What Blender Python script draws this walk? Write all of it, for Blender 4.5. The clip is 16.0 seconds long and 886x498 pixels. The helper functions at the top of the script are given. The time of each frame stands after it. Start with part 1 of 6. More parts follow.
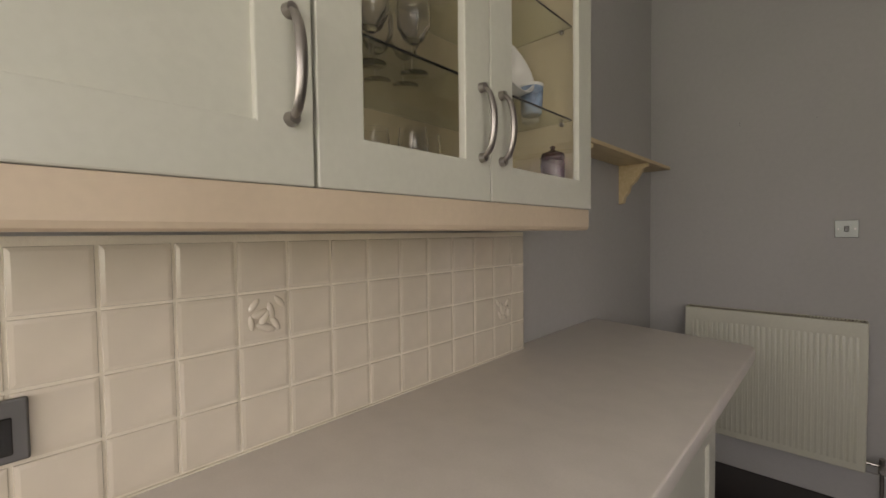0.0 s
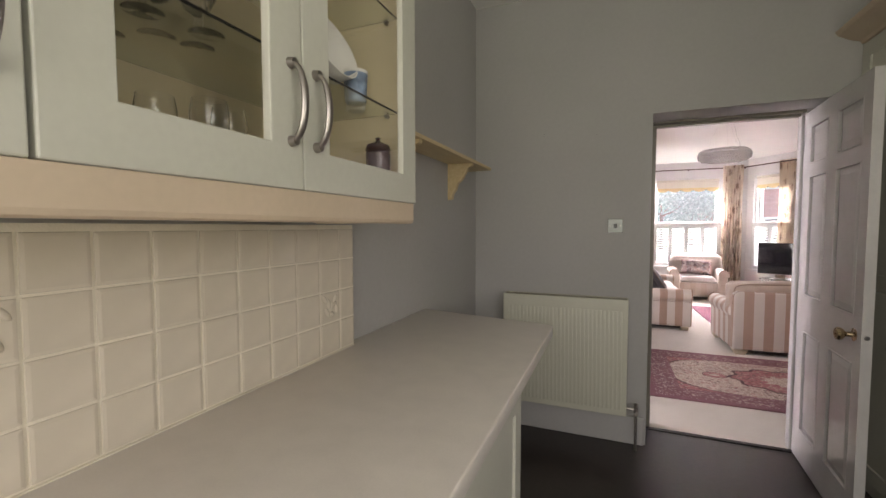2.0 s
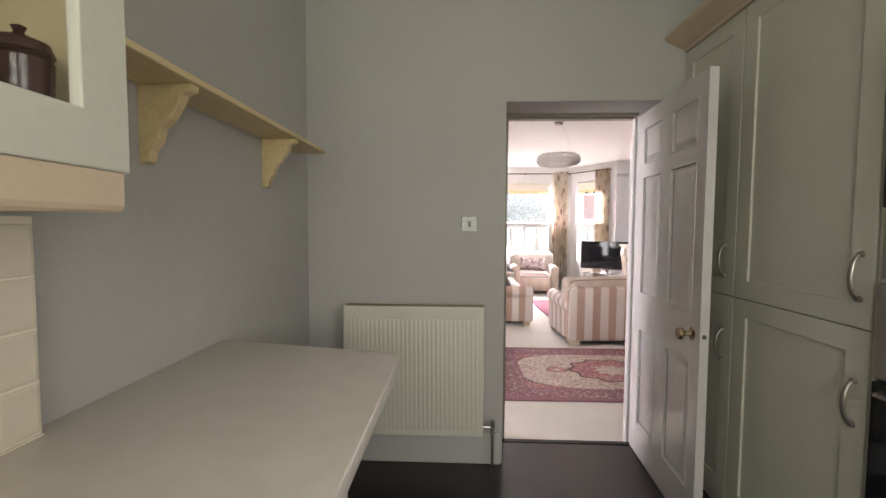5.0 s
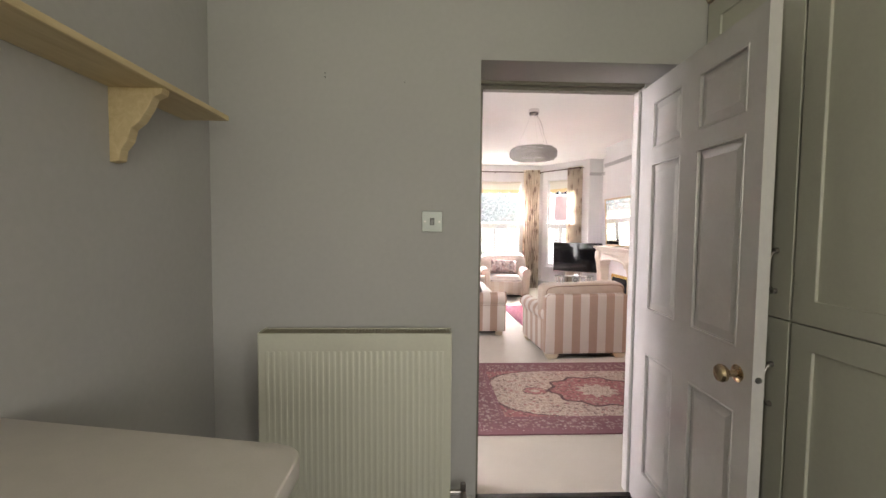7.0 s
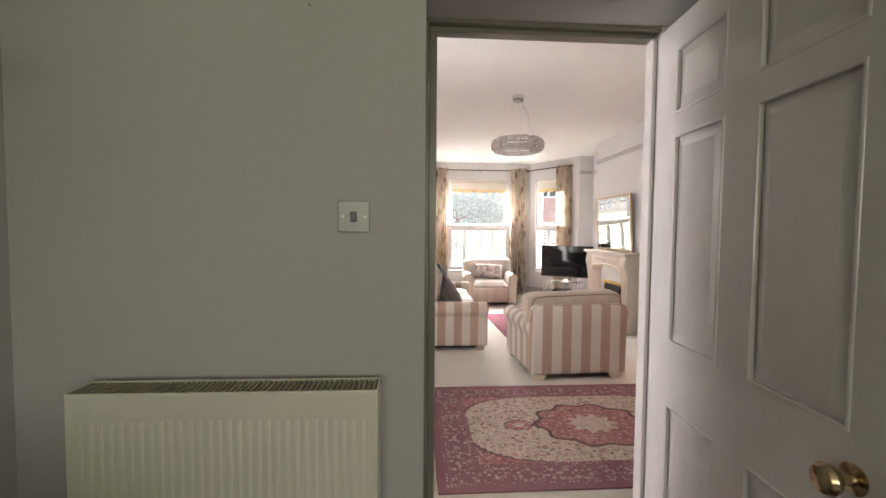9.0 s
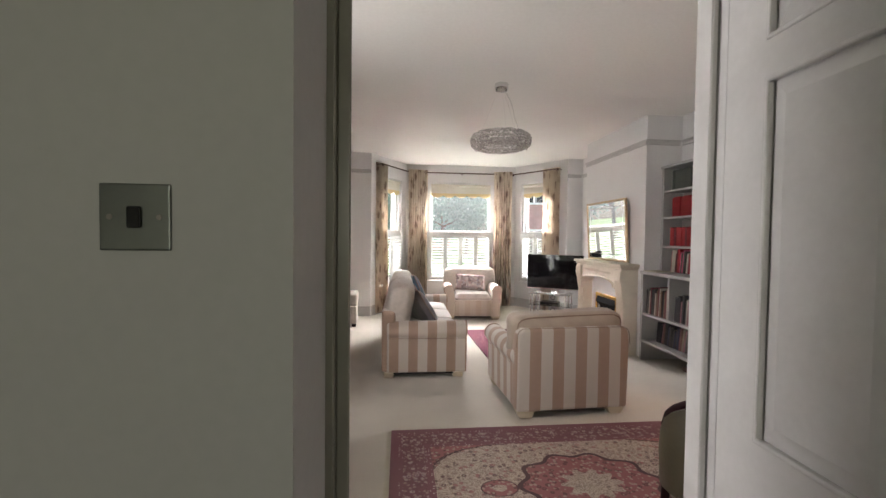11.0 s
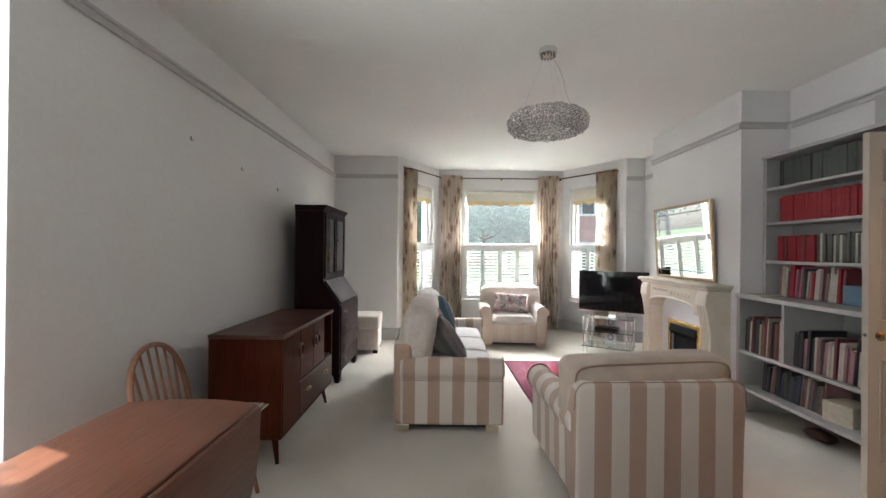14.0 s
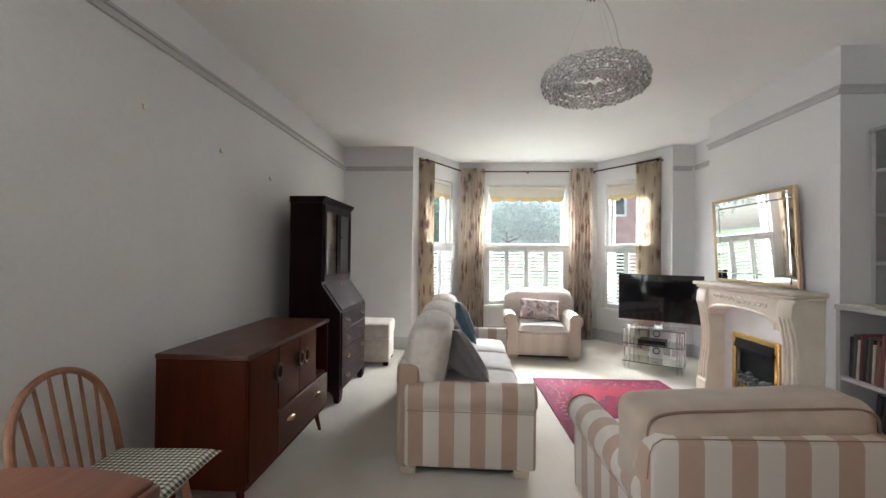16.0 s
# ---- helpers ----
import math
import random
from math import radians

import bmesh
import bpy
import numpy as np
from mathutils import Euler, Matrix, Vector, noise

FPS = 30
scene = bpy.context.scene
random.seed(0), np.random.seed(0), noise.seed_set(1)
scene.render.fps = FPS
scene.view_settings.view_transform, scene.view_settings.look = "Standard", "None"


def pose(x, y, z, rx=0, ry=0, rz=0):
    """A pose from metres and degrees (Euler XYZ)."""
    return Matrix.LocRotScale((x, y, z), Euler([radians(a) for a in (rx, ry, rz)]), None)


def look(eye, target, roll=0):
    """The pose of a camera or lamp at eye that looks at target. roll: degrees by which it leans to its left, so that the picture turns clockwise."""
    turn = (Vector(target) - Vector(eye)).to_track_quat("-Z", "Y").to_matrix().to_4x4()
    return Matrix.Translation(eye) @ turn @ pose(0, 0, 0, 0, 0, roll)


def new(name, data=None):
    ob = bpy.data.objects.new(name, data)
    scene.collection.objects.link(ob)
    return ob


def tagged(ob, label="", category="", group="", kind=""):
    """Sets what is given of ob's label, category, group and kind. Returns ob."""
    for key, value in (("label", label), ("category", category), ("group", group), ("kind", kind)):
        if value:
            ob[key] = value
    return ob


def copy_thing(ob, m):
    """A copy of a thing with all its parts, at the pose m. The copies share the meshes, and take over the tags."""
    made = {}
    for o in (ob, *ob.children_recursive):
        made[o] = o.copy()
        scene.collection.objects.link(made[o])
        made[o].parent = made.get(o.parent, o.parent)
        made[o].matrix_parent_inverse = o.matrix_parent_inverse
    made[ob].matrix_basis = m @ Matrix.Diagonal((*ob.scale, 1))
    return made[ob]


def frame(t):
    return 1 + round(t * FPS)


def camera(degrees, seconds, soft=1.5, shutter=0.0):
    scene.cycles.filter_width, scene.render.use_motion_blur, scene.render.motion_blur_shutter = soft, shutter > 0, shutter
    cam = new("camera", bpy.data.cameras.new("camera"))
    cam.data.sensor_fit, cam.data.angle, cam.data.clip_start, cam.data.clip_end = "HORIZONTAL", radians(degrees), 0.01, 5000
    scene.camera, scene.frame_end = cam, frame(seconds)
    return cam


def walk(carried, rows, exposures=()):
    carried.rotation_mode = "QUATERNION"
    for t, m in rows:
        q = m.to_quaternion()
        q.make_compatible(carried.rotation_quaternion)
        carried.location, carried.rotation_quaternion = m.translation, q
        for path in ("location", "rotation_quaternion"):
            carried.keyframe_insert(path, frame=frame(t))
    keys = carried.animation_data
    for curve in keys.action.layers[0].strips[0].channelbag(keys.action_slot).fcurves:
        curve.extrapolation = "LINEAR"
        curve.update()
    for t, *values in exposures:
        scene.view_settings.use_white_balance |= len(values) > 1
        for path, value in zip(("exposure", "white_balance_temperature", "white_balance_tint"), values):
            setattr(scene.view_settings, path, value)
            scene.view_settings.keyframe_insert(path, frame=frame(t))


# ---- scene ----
cam = camera(93.5, 16.0)
PATH = [
    (0, (-0.218, -2.848, 1.347), (-1.591, -1.396, 1.278), -0.7),
    (0.5, (-0.212, -2.839, 1.355), (-1.436, -1.259, 1.263), -0.3),
    (1, (-0.213, -2.831, 1.351), (-1.274, -1.138, 1.256), -0.2),
    (1.5, (-0.212, -2.816, 1.348), (-1.113, -1.033, 1.248), -0.2),
    (2, (-0.199, -2.787, 1.344), (-0.951, -0.937, 1.24), -0.1),
    (2.5, (-0.182, -2.726, 1.34), (-0.799, -0.827, 1.235), -0.0),
    (3, (-0.156, -2.666, 1.346), (-0.655, -0.732, 1.238), 0.0),
    (3.5, (-0.135, -2.613, 1.346), (-0.526, -0.655, 1.237), 0.1),
    (4, (-0.144, -2.535, 1.337), (-0.423, -0.557, 1.231), 0.2),
    (4.5, (-0.185, -2.419, 1.339), (-0.355, -0.429, 1.23), 0.3),
    (5, (-0.238, -2.306, 1.337), (-0.316, -0.311, 1.229), 0.3),
    (7.5, (-0.178, -1.604, 1.32), (-0.092, 0.392, 1.218), 0.6),
    (8, (-0.142, -1.48, 1.31), (-0.043, 0.515, 1.211), 0.6),
    (8.5, (-0.078, -1.321, 1.316), (0.032, 0.674, 1.222), 0.5),
    (9, (-0.008, -1.166, 1.316), (0.114, 0.828, 1.226), 0.5),
    (11.5, (0.208, -0.432, 1.332), (0.401, 1.559, 1.29), 0.7),
    (12, (0.249, -0.282, 1.32), (0.428, 1.710, 1.296), 0.7),
    (12.5, (0.243, -0.114, 1.328), (0.401, 1.879, 1.316), 0.7),
    (13, (0.254, -0.007, 1.321), (0.364, 1.99, 1.317), 0.6),
    (13.5, (0.288, 0.144, 1.317), (0.339, 2.143, 1.321), 0.6),
    (14, (0.336, 0.28, 1.32), (0.32, 2.28, 1.327), 0.6),
    (14.5, (0.362, 0.419, 1.306), (0.289, 2.417, 1.318), 0.6),
    (15, (0.353, 0.602, 1.304), (0.244, 2.599, 1.317), 0.6),
    (15.5, (0.364, 0.756, 1.291), (0.237, 2.751, 1.307), 0.6),
    (16, (0.372, 0.906, 1.286), (0.247, 2.902, 1.305), 0.7),
]
# seconds, stops, kelvin, tint
EXPOSURES = [(0, 1.48, 6950, 32), (2, 1.74, 6900, 28), (5, 2.18, 6870, 24), (9, 1.82, 7200, 20), (11.5, 1.26, 6900, 15), (12.5, 1.38, 6700, 13), (13.5, 1.40, 6500, 8), (14.2, 1.22, 6500, 9), (16, 1.34, 6450, 8)]
walk(cam, [(t, look(eye, aim, roll)) for t, eye, aim, roll in PATH], EXPOSURES)

# ---- world, sun, large lights ----
world = bpy.data.worlds.new("world")
scene.world = world
world.use_nodes = True
wn = world.node_tree
sky = wn.nodes.new("ShaderNodeTexSky")
sky.sky_type = "NISHITA"
sky.sun_disc = False
SUN_EL, SUN_AZ = 61.0, 290.0          # degrees above the horizon; clockwise from +y
sky.sun_elevation, sky.sun_rotation = radians(SUN_EL), radians(SUN_AZ)
sky.air_density, sky.dust_density = 1.0, 2.5
wn.nodes["Background"].inputs[1].default_value = 0.065
wn.links.new(sky.outputs[0], wn.nodes["Background"].inputs[0])


def sun_way():
    """Unit vector from the place to the sun."""
    el, az = radians(SUN_EL), radians(SUN_AZ)
    return Vector((math.sin(az) * math.cos(el), math.cos(az) * math.cos(el), math.sin(el)))


sun = new("sun", bpy.data.lights.new("sun", "SUN"))
sun.data.energy, sun.data.angle, sun.data.color = 5.0, radians(0.5), (1.0, 0.95, 0.86)
sun.matrix_world = look(sun_way() * 20, (0, 0, 0))


def window_lamp(name, eye, aim, w, h, watts, color=(0.93, 0.97, 1.0)):
    """An area lamp that stands in for the sky's light through an opening."""
    lamp = new(name, bpy.data.lights.new(name, "AREA"))
    lamp.data.shape, lamp.data.size, lamp.data.size_y = "RECTANGLE", w, h
    lamp.data.energy, lamp.data.color = watts, color
    lamp.matrix_world = look(eye, aim)
    return lamp


BAY_W, GARDEN_W, KITCHEN_W, HALL_W = 760, 17, 8.5, 12.5
window_lamp("sky_bay_centre", (1.25, 9.4, 3.45), (1.25, 6.6, 1.6), 3.2, 1.6, BAY_W)
window_lamp("sky_bay_west", (-1.9, 8.6, 3.6), (0.3, 6.6, 1.5), 2.0, 1.6, BAY_W * 0.28)
window_lamp("sky_bay_east", (4.4, 8.6, 3.6), (2.2, 6.6, 1.5), 2.0, 1.6, BAY_W * 0.62)
window_lamp("sky_garden_door", (-1.92, 1.10, 1.35), (0.5, 1.4, 1.1), 1.1, 2.1, GARDEN_W)
window_lamp("sky_kitchen_window", (0.1, -4.52, 1.65), (0.0, -2.0, 1.0), 1.9, 1.2, KITCHEN_W * 1.15, (0.94, 1.0, 0.84))
window_lamp("sky_kitchen_side", (1.54, -3.45, 1.65), (-1.0, -2.6, 1.0), 1.3, 1.2, KITCHEN_W * 0.5, (0.94, 1.0, 0.84))
hall_lamp = new("hall_lamp_light", bpy.data.lights.new("hall_lamp_light", "POINT"))
hall_lamp.data.energy, hall_lamp.data.color, hall_lamp.data.shadow_soft_size = HALL_W, (1.0, 0.55, 0.24), 0.12
hall_lamp.location = (3.78, 1.75, 2.25)


# ---- materials ----
def mat(name, base, rough=0.6, metal=0.0, vary=0.06, scale=6.0, bump=0.0, bscale=80.0, spec=0.5, coat=0.0, sheen=0.0, fine=0.02):
    """A surface with large and fine variation of colour, of roughness and a fine relief."""
    m = bpy.data.materials.new(name)
    m.use_nodes = True
    nt = m.node_tree
    b = nt.nodes["Principled BSDF"]
    b.inputs["Metallic"].default_value = metal
    b.inputs["Specular IOR Level"].default_value = spec
    b.inputs["Coat Weight"].default_value = coat
    b.inputs["Coat Roughness"].default_value = 0.12
    b.inputs["Sheen Weight"].default_value = sheen
    tc = nt.nodes.new("ShaderNodeTexCoord")
    n1 = nt.nodes.new("ShaderNodeTexNoise")
    n1.inputs["Scale"].default_value, n1.inputs["Detail"].default_value = scale, 4
    n2 = nt.nodes.new("ShaderNodeTexNoise")
    n2.inputs["Scale"].default_value, n2.inputs["Detail"].default_value = bscale, 3
    nt.links.new(tc.outputs["Object"], n1.inputs["Vector"])
    nt.links.new(tc.outputs["Object"], n2.inputs["Vector"])
    r = nt.nodes.new("ShaderNodeMapRange")
    r.inputs[1].default_value, r.inputs[2].default_value = 0.3, 0.7
    r.inputs[3].default_value, r.inputs[4].default_value = 1 - vary, 1 + vary
    nt.links.new(n1.outputs[0], r.inputs[0])
    r2 = nt.nodes.new("ShaderNodeMapRange")
    r2.inputs[1].default_value, r2.inputs[2].default_value = 0.3, 0.7
    r2.inputs[3].default_value, r2.inputs[4].default_value = 1 - fine, 1 + fine
    nt.links.new(n2.outputs[0], r2.inputs[0])
    mul = nt.nodes.new("ShaderNodeMath")
    mul.operation = "MULTIPLY"
    nt.links.new(r.outputs[0], mul.inputs[0])
    nt.links.new(r2.outputs[0], mul.inputs[1])
    v = nt.nodes.new("ShaderNodeVectorMath")
    v.operation = "SCALE"
    v.inputs[0].default_value = base
    nt.links.new(mul.outputs[0], v.inputs["Scale"])
    nt.links.new(v.outputs[0], b.inputs["Base Color"])
    rr = nt.nodes.new("ShaderNodeMapRange")
    rr.inputs[3].default_value, rr.inputs[4].default_value = max(0.02, rough * 0.85), min(1, rough * 1.15)
    nt.links.new(n1.outputs[0], rr.inputs[0])
    nt.links.new(rr.outputs[0], b.inputs["Roughness"])
    if bump:
        bp = nt.nodes.new("ShaderNodeBump")
        bp.inputs["Strength"].default_value, bp.inputs["Distance"].default_value = bump, 0.004
        nt.links.new(n2.outputs[0], bp.inputs["Height"])
        nt.links.new(bp.outputs[0], b.inputs["Normal"])
    return m


def tree_of(m):
    return m.node_tree, m.node_tree.nodes["Principled BSDF"], m.node_tree.links


def mathn(nt, op, a, b=None, c=None):
    n = nt.nodes.new("ShaderNodeMath")
    n.operation = op
    for i, v in enumerate((a, b, c)):
        if v is None:
            continue
        if isinstance(v, (int, float)):
            n.inputs[i].default_value = v
        else:
            nt.links.new(v, n.inputs[i])
    return n.outputs[0]


def mixc(nt, fac, a, b):
    n = nt.nodes.new("ShaderNodeMix")
    n.data_type = "RGBA"
    for i, v in ((0, fac), (6, a), (7, b)):
        if isinstance(v, (int, float)):
            n.inputs[i].default_value = v
        elif isinstance(v, tuple):
            n.inputs[i].default_value = (*v, 1)
        else:
            nt.links.new(v, n.inputs[i])
    return n.outputs[2]


def ramp(nt, fac, stops):
    n = nt.nodes.new("ShaderNodeValToRGB")
    while len(n.color_ramp.elements) < len(stops):
        n.color_ramp.elements.new(0.5)
    for e, (p, c) in zip(n.color_ramp.elements, stops):
        e.position, e.color = p, (*c, 1)
    nt.links.new(fac, n.inputs[0])
    return n.outputs[0]


def noise_tex(nt, vec, scale, detail=3, dist=0.0):
    n = nt.nodes.new("ShaderNodeTexNoise")
    n.inputs["Scale"].default_value, n.inputs["Detail"].default_value, n.inputs["Distortion"].default_value = scale, detail, dist
    nt.links.new(vec, n.inputs["Vector"])
    return n.outputs[0]


def coords(nt, sx=1, sy=1, sz=1):
    tc = nt.nodes.new("ShaderNodeTexCoord")
    mp = nt.nodes.new("ShaderNodeMapping")
    mp.inputs["Scale"].default_value = (sx, sy, sz)
    nt.links.new(tc.outputs["Object"], mp.inputs["Vector"])
    return mp.outputs[0]


def wood(name, dark, light, rough=0.35, stretch=(1, 12, 12), coat=0.2, scale=3.0):
    m = mat(name, (1, 1, 1), rough, coat=coat)
    nt, b, l = tree_of(m)
    v = coords(nt, *stretch)
    n = noise_tex(nt, v, scale, 6, 1.2)
    n2 = noise_tex(nt, v, scale * 9, 3)
    f = mathn(nt, "ADD", mathn(nt, "MULTIPLY", n, 0.75), mathn(nt, "MULTIPLY", n2, 0.25))
    l.new(ramp(nt, f, [(0.33, dark), (0.66, light)]), b.inputs["Base Color"])
    bp = nt.nodes.new("ShaderNodeBump")
    bp.inputs["Strength"].default_value, bp.inputs["Distance"].default_value = 0.12, 0.002
    l.new(n2, bp.inputs["Height"])
    l.new(bp.outputs[0], b.inputs["Normal"])
    return m


def striped(name, axis, pale, tan, width, phase=0.0):
    """Woven cloth with broad stripes along one local axis (0 x, 1 y)."""
    m = mat(name, (1, 1, 1), 0.9, bump=0.5, bscale=260, sheen=0.25)
    nt, b, l = tree_of(m)
    tc = nt.nodes.new("ShaderNodeTexCoord")
    sep = nt.nodes.new("ShaderNodeSeparateXYZ")
    l.new(tc.outputs["Object"], sep.inputs[0])
    u = mathn(nt, "FRACT", mathn(nt, "ADD", mathn(nt, "DIVIDE", sep.outputs[axis], width), phase))
    s = mathn(nt, "ABSOLUTE", mathn(nt, "SUBTRACT", u, 0.5))
    edge = nt.nodes.new("ShaderNodeMapRange")
    edge.inputs[1].default_value, edge.inputs[2].default_value = 0.238, 0.252
    l.new(s, edge.inputs[0])
    weave = noise_tex(nt, tc.outputs["Object"], 30, 5, 0.6)
    t2 = mixc(nt, mathn(nt, "MULTIPLY", weave, 0.30), tan, tuple(min(1, c * 1.5) for c in tan))
    p2 = mixc(nt, mathn(nt, "MULTIPLY", weave, 0.22), pale, tuple(c * 0.8 for c in pale))
    l.new(mixc(nt, edge.outputs[0], t2, p2), b.inputs["Base Color"])
    return m


def glass_mat(name, tint=(1, 1, 1), rough=0.0, ior=1.45):
    m = bpy.data.materials.new(name)
    m.use_nodes = True
    b = m.node_tree.nodes["Principled BSDF"]
    b.inputs["Base Color"].default_value = (*tint, 1)
    b.inputs["Transmission Weight"].default_value, b.inputs["Roughness"].default_value, b.inputs["IOR"].default_value = 1.0, rough, ior
    return m


def rug_mat(name, half_x, half_y, field, motif, border, guard, medallion):
    """A knotted rug: striped borders around a field with a medallion and scrolling motifs."""
    m = mat(name, (1, 1, 1), 0.95, bump=0.6, bscale=300, spec=0.15)
    nt, b, l = tree_of(m)
    tc = nt.nodes.new("ShaderNodeTexCoord")
    sep = nt.nodes.new("ShaderNodeSeparateXYZ")
    l.new(tc.outputs["Object"], sep.inputs[0])
    ax, ay = mathn(nt, "ABSOLUTE", sep.outputs[0]), mathn(nt, "ABSOLUTE", sep.outputs[1])
    inset = mathn(nt, "MINIMUM", mathn(nt, "SUBTRACT", half_x, ax), mathn(nt, "SUBTRACT", half_y, ay))
    def vor(scale):
        v = nt.nodes.new("ShaderNodeTexVoronoi")
        v.inputs["Scale"].default_value = scale
        l.new(tc.outputs["Object"], v.inputs["Vector"])
        sp = nt.nodes.new("ShaderNodeSeparateXYZ")
        l.new(v.outputs["Color"], sp.inputs[0])
        return v.outputs["Distance"], sp.outputs[0]

    d1, r1 = vor(24)
    d2, r2 = vor(42)
    petals = mathn(nt, "MULTIPLY", mathn(nt, "LESS_THAN", d1, 0.33), mathn(nt, "GREATER_THAN", d1, 0.13))
    specks = mathn(nt, "MULTIPLY", mathn(nt, "LESS_THAN", d2, 0.42), mathn(nt, "GREATER_THAN", r2, 0.45))
    scroll = noise_tex(nt, tc.outputs["Object"], 30, 2, 2.5)
    sc = ramp(nt, scroll, [(0.45, (0, 0, 0)), (0.49, (0.9, 0.9, 0.9)), (0.52, (0.9, 0.9, 0.9)), (0.56, (0, 0, 0))])
    body = mixc(nt, mathn(nt, "MULTIPLY", sc, 0.75), field, motif)
    body = mixc(nt, mathn(nt, "MULTIPLY", petals, 0.75), body, mixc(nt, mathn(nt, "GREATER_THAN", r1, 0.5), medallion, motif))
    body = mixc(nt, mathn(nt, "MULTIPLY", specks, 0.4), body, border)
    dx, dy = mathn(nt, "DIVIDE", sep.outputs[0], half_x * 0.33), mathn(nt, "DIVIDE", sep.outputs[1], half_y * 0.40)
    ang = mathn(nt, "ARCTAN2", dy, dx)
    rad = mathn(nt, "SQRT", mathn(nt, "ADD", mathn(nt, "MULTIPLY", dx, dx), mathn(nt, "MULTIPLY", dy, dy)))
    d = mathn(nt, "SUBTRACT", rad, mathn(nt, "MULTIPLY", mathn(nt, "COSINE", mathn(nt, "MULTIPLY", ang, 10)), 0.07))
    px = mathn(nt, "DIVIDE", mathn(nt, "SUBTRACT", mathn(nt, "ABSOLUTE", dx), 1.42), 0.26)
    py = mathn(nt, "DIVIDE", dy, 0.24)
    pend = mathn(nt, "SQRT", mathn(nt, "ADD", mathn(nt, "MULTIPLY", px, px), mathn(nt, "MULTIPLY", py, py)))
    d = mathn(nt, "MINIMUM", d, pend)
    med = mixc(nt, mathn(nt, "MULTIPLY", petals, 0.7), medallion, motif)
    med = mixc(nt, mathn(nt, "MULTIPLY", specks, 0.55), med, field)
    body = mixc(nt, mathn(nt, "LESS_THAN", d, 1.08), body, motif)
    body = mixc(nt, mathn(nt, "LESS_THAN", d, 1.0), body, med)
    core = mixc(nt, mathn(nt, "MULTIPLY", sc, 0.8), field, motif)
    body = mixc(nt, mathn(nt, "LESS_THAN", d, 0.42), body, core)
    # corner pieces of the field with a dark outline
    fx, fy = mathn(nt, "DIVIDE", ax, half_x - 0.245), mathn(nt, "DIVIDE", ay, half_y - 0.245)
    cn = mathn(nt, "ADD", mathn(nt, "MULTIPLY", fx, mathn(nt, "MULTIPLY", fx, fx)), mathn(nt, "MULTIPLY", fy, mathn(nt, "MULTIPLY", fy, fy)))
    cn = mathn(nt, "ADD", cn, mathn(nt, "MULTIPLY", scroll, 0.25))
    body = mixc(nt, mathn(nt, "GREATER_THAN", cn, 1.22), body, motif)
    body = mixc(nt, mathn(nt, "GREATER_THAN", cn, 1.30), body, med)
    bd = mixc(nt, mathn(nt, "MULTIPLY", petals, 0.65), border, guard)
    bd = mixc(nt, mathn(nt, "MULTIPLY", sc, 0.5), bd, motif)
    bd = mixc(nt, mathn(nt, "MULTIPLY", specks, 0.35), bd, field)
    tiny = nt.nodes.new("ShaderNodeTexVoronoi")
    tiny.inputs["Scale"].default_value = 50
    tiny.inputs["Randomness"].default_value = 0.3
    l.new(tc.outputs["Object"], tiny.inputs["Vector"])
    gd = mixc(nt, mathn(nt, "LESS_THAN", tiny.outputs["Distance"], 0.35), border, guard)
    inner = mathn(nt, "GREATER_THAN", inset, 0.245)
    g1 = mathn(nt, "GREATER_THAN", inset, 0.045)
    g2 = mathn(nt, "GREATER_THAN", inset, 0.205)
    g3 = mathn(nt, "GREATER_THAN", inset, 0.075)
    c = mixc(nt, g1, border, gd)
    c = mixc(nt, g3, c, bd)
    c = mixc(nt, g2, c, gd)
    c = mixc(nt, inner, c, body)
    fade = noise_tex(nt, tc.outputs["Object"], 2.2, 3)
    c = mixc(nt, mathn(nt, "MULTIPLY", fade, 0.16), c, field)
    l.new(c, b.inputs["Base Color"])
    return m


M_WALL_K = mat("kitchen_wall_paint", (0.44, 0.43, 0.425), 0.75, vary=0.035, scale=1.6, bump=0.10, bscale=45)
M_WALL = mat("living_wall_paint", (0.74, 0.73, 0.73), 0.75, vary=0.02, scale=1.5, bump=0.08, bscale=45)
M_CASEG = mat("pale_satin_paint", (0.46, 0.40, 0.34), 0.42, vary=0.03)
M_CEIL = mat("ceiling_paint", (0.88, 0.87, 0.85), 0.85, vary=0.02, scale=1.2, bump=0.08, bscale=40)
M_RAIL = mat("grey_gloss_paint", (0.50, 0.49, 0.49), 0.55, vary=0.02, spec=0.3)
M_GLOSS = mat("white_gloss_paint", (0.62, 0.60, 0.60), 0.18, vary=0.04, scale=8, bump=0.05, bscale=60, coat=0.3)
# white gloss of the lining where it lies in shade, darkened by colour
M_LINING_SHADED = mat("shaded_white_lining_paint", (0.20, 0.185, 0.155), 0.3, vary=0.08, scale=8, bump=0.05, bscale=60)
M_GLOSSW = mat("white_frame_paint", (0.80, 0.80, 0.80), 0.25, vary=0.03)
M_LINOL = mat("dark_vinyl", (0.030, 0.021, 0.020), 0.33, vary=0.25, scale=2.5, bump=0.02, bscale=40, fine=0.12)
M_CARPET = mat("cream_carpet", (0.57, 0.51, 0.435), 0.98, vary=0.07, scale=2.5, bump=1.0, bscale=420, sheen=0.4, fine=0.12)
M_CAB = mat("cream_cabinet_paint", (0.57, 0.565, 0.495), 0.35, vary=0.025, scale=4, spec=0.4)
M_CABIN = mat("cabinet_lining", (0.60, 0.52, 0.33), 0.5, vary=0.03)
M_PELMET = mat("lime_washed_beech", (0.60, 0.48, 0.36), 0.45, vary=0.05, scale=5)
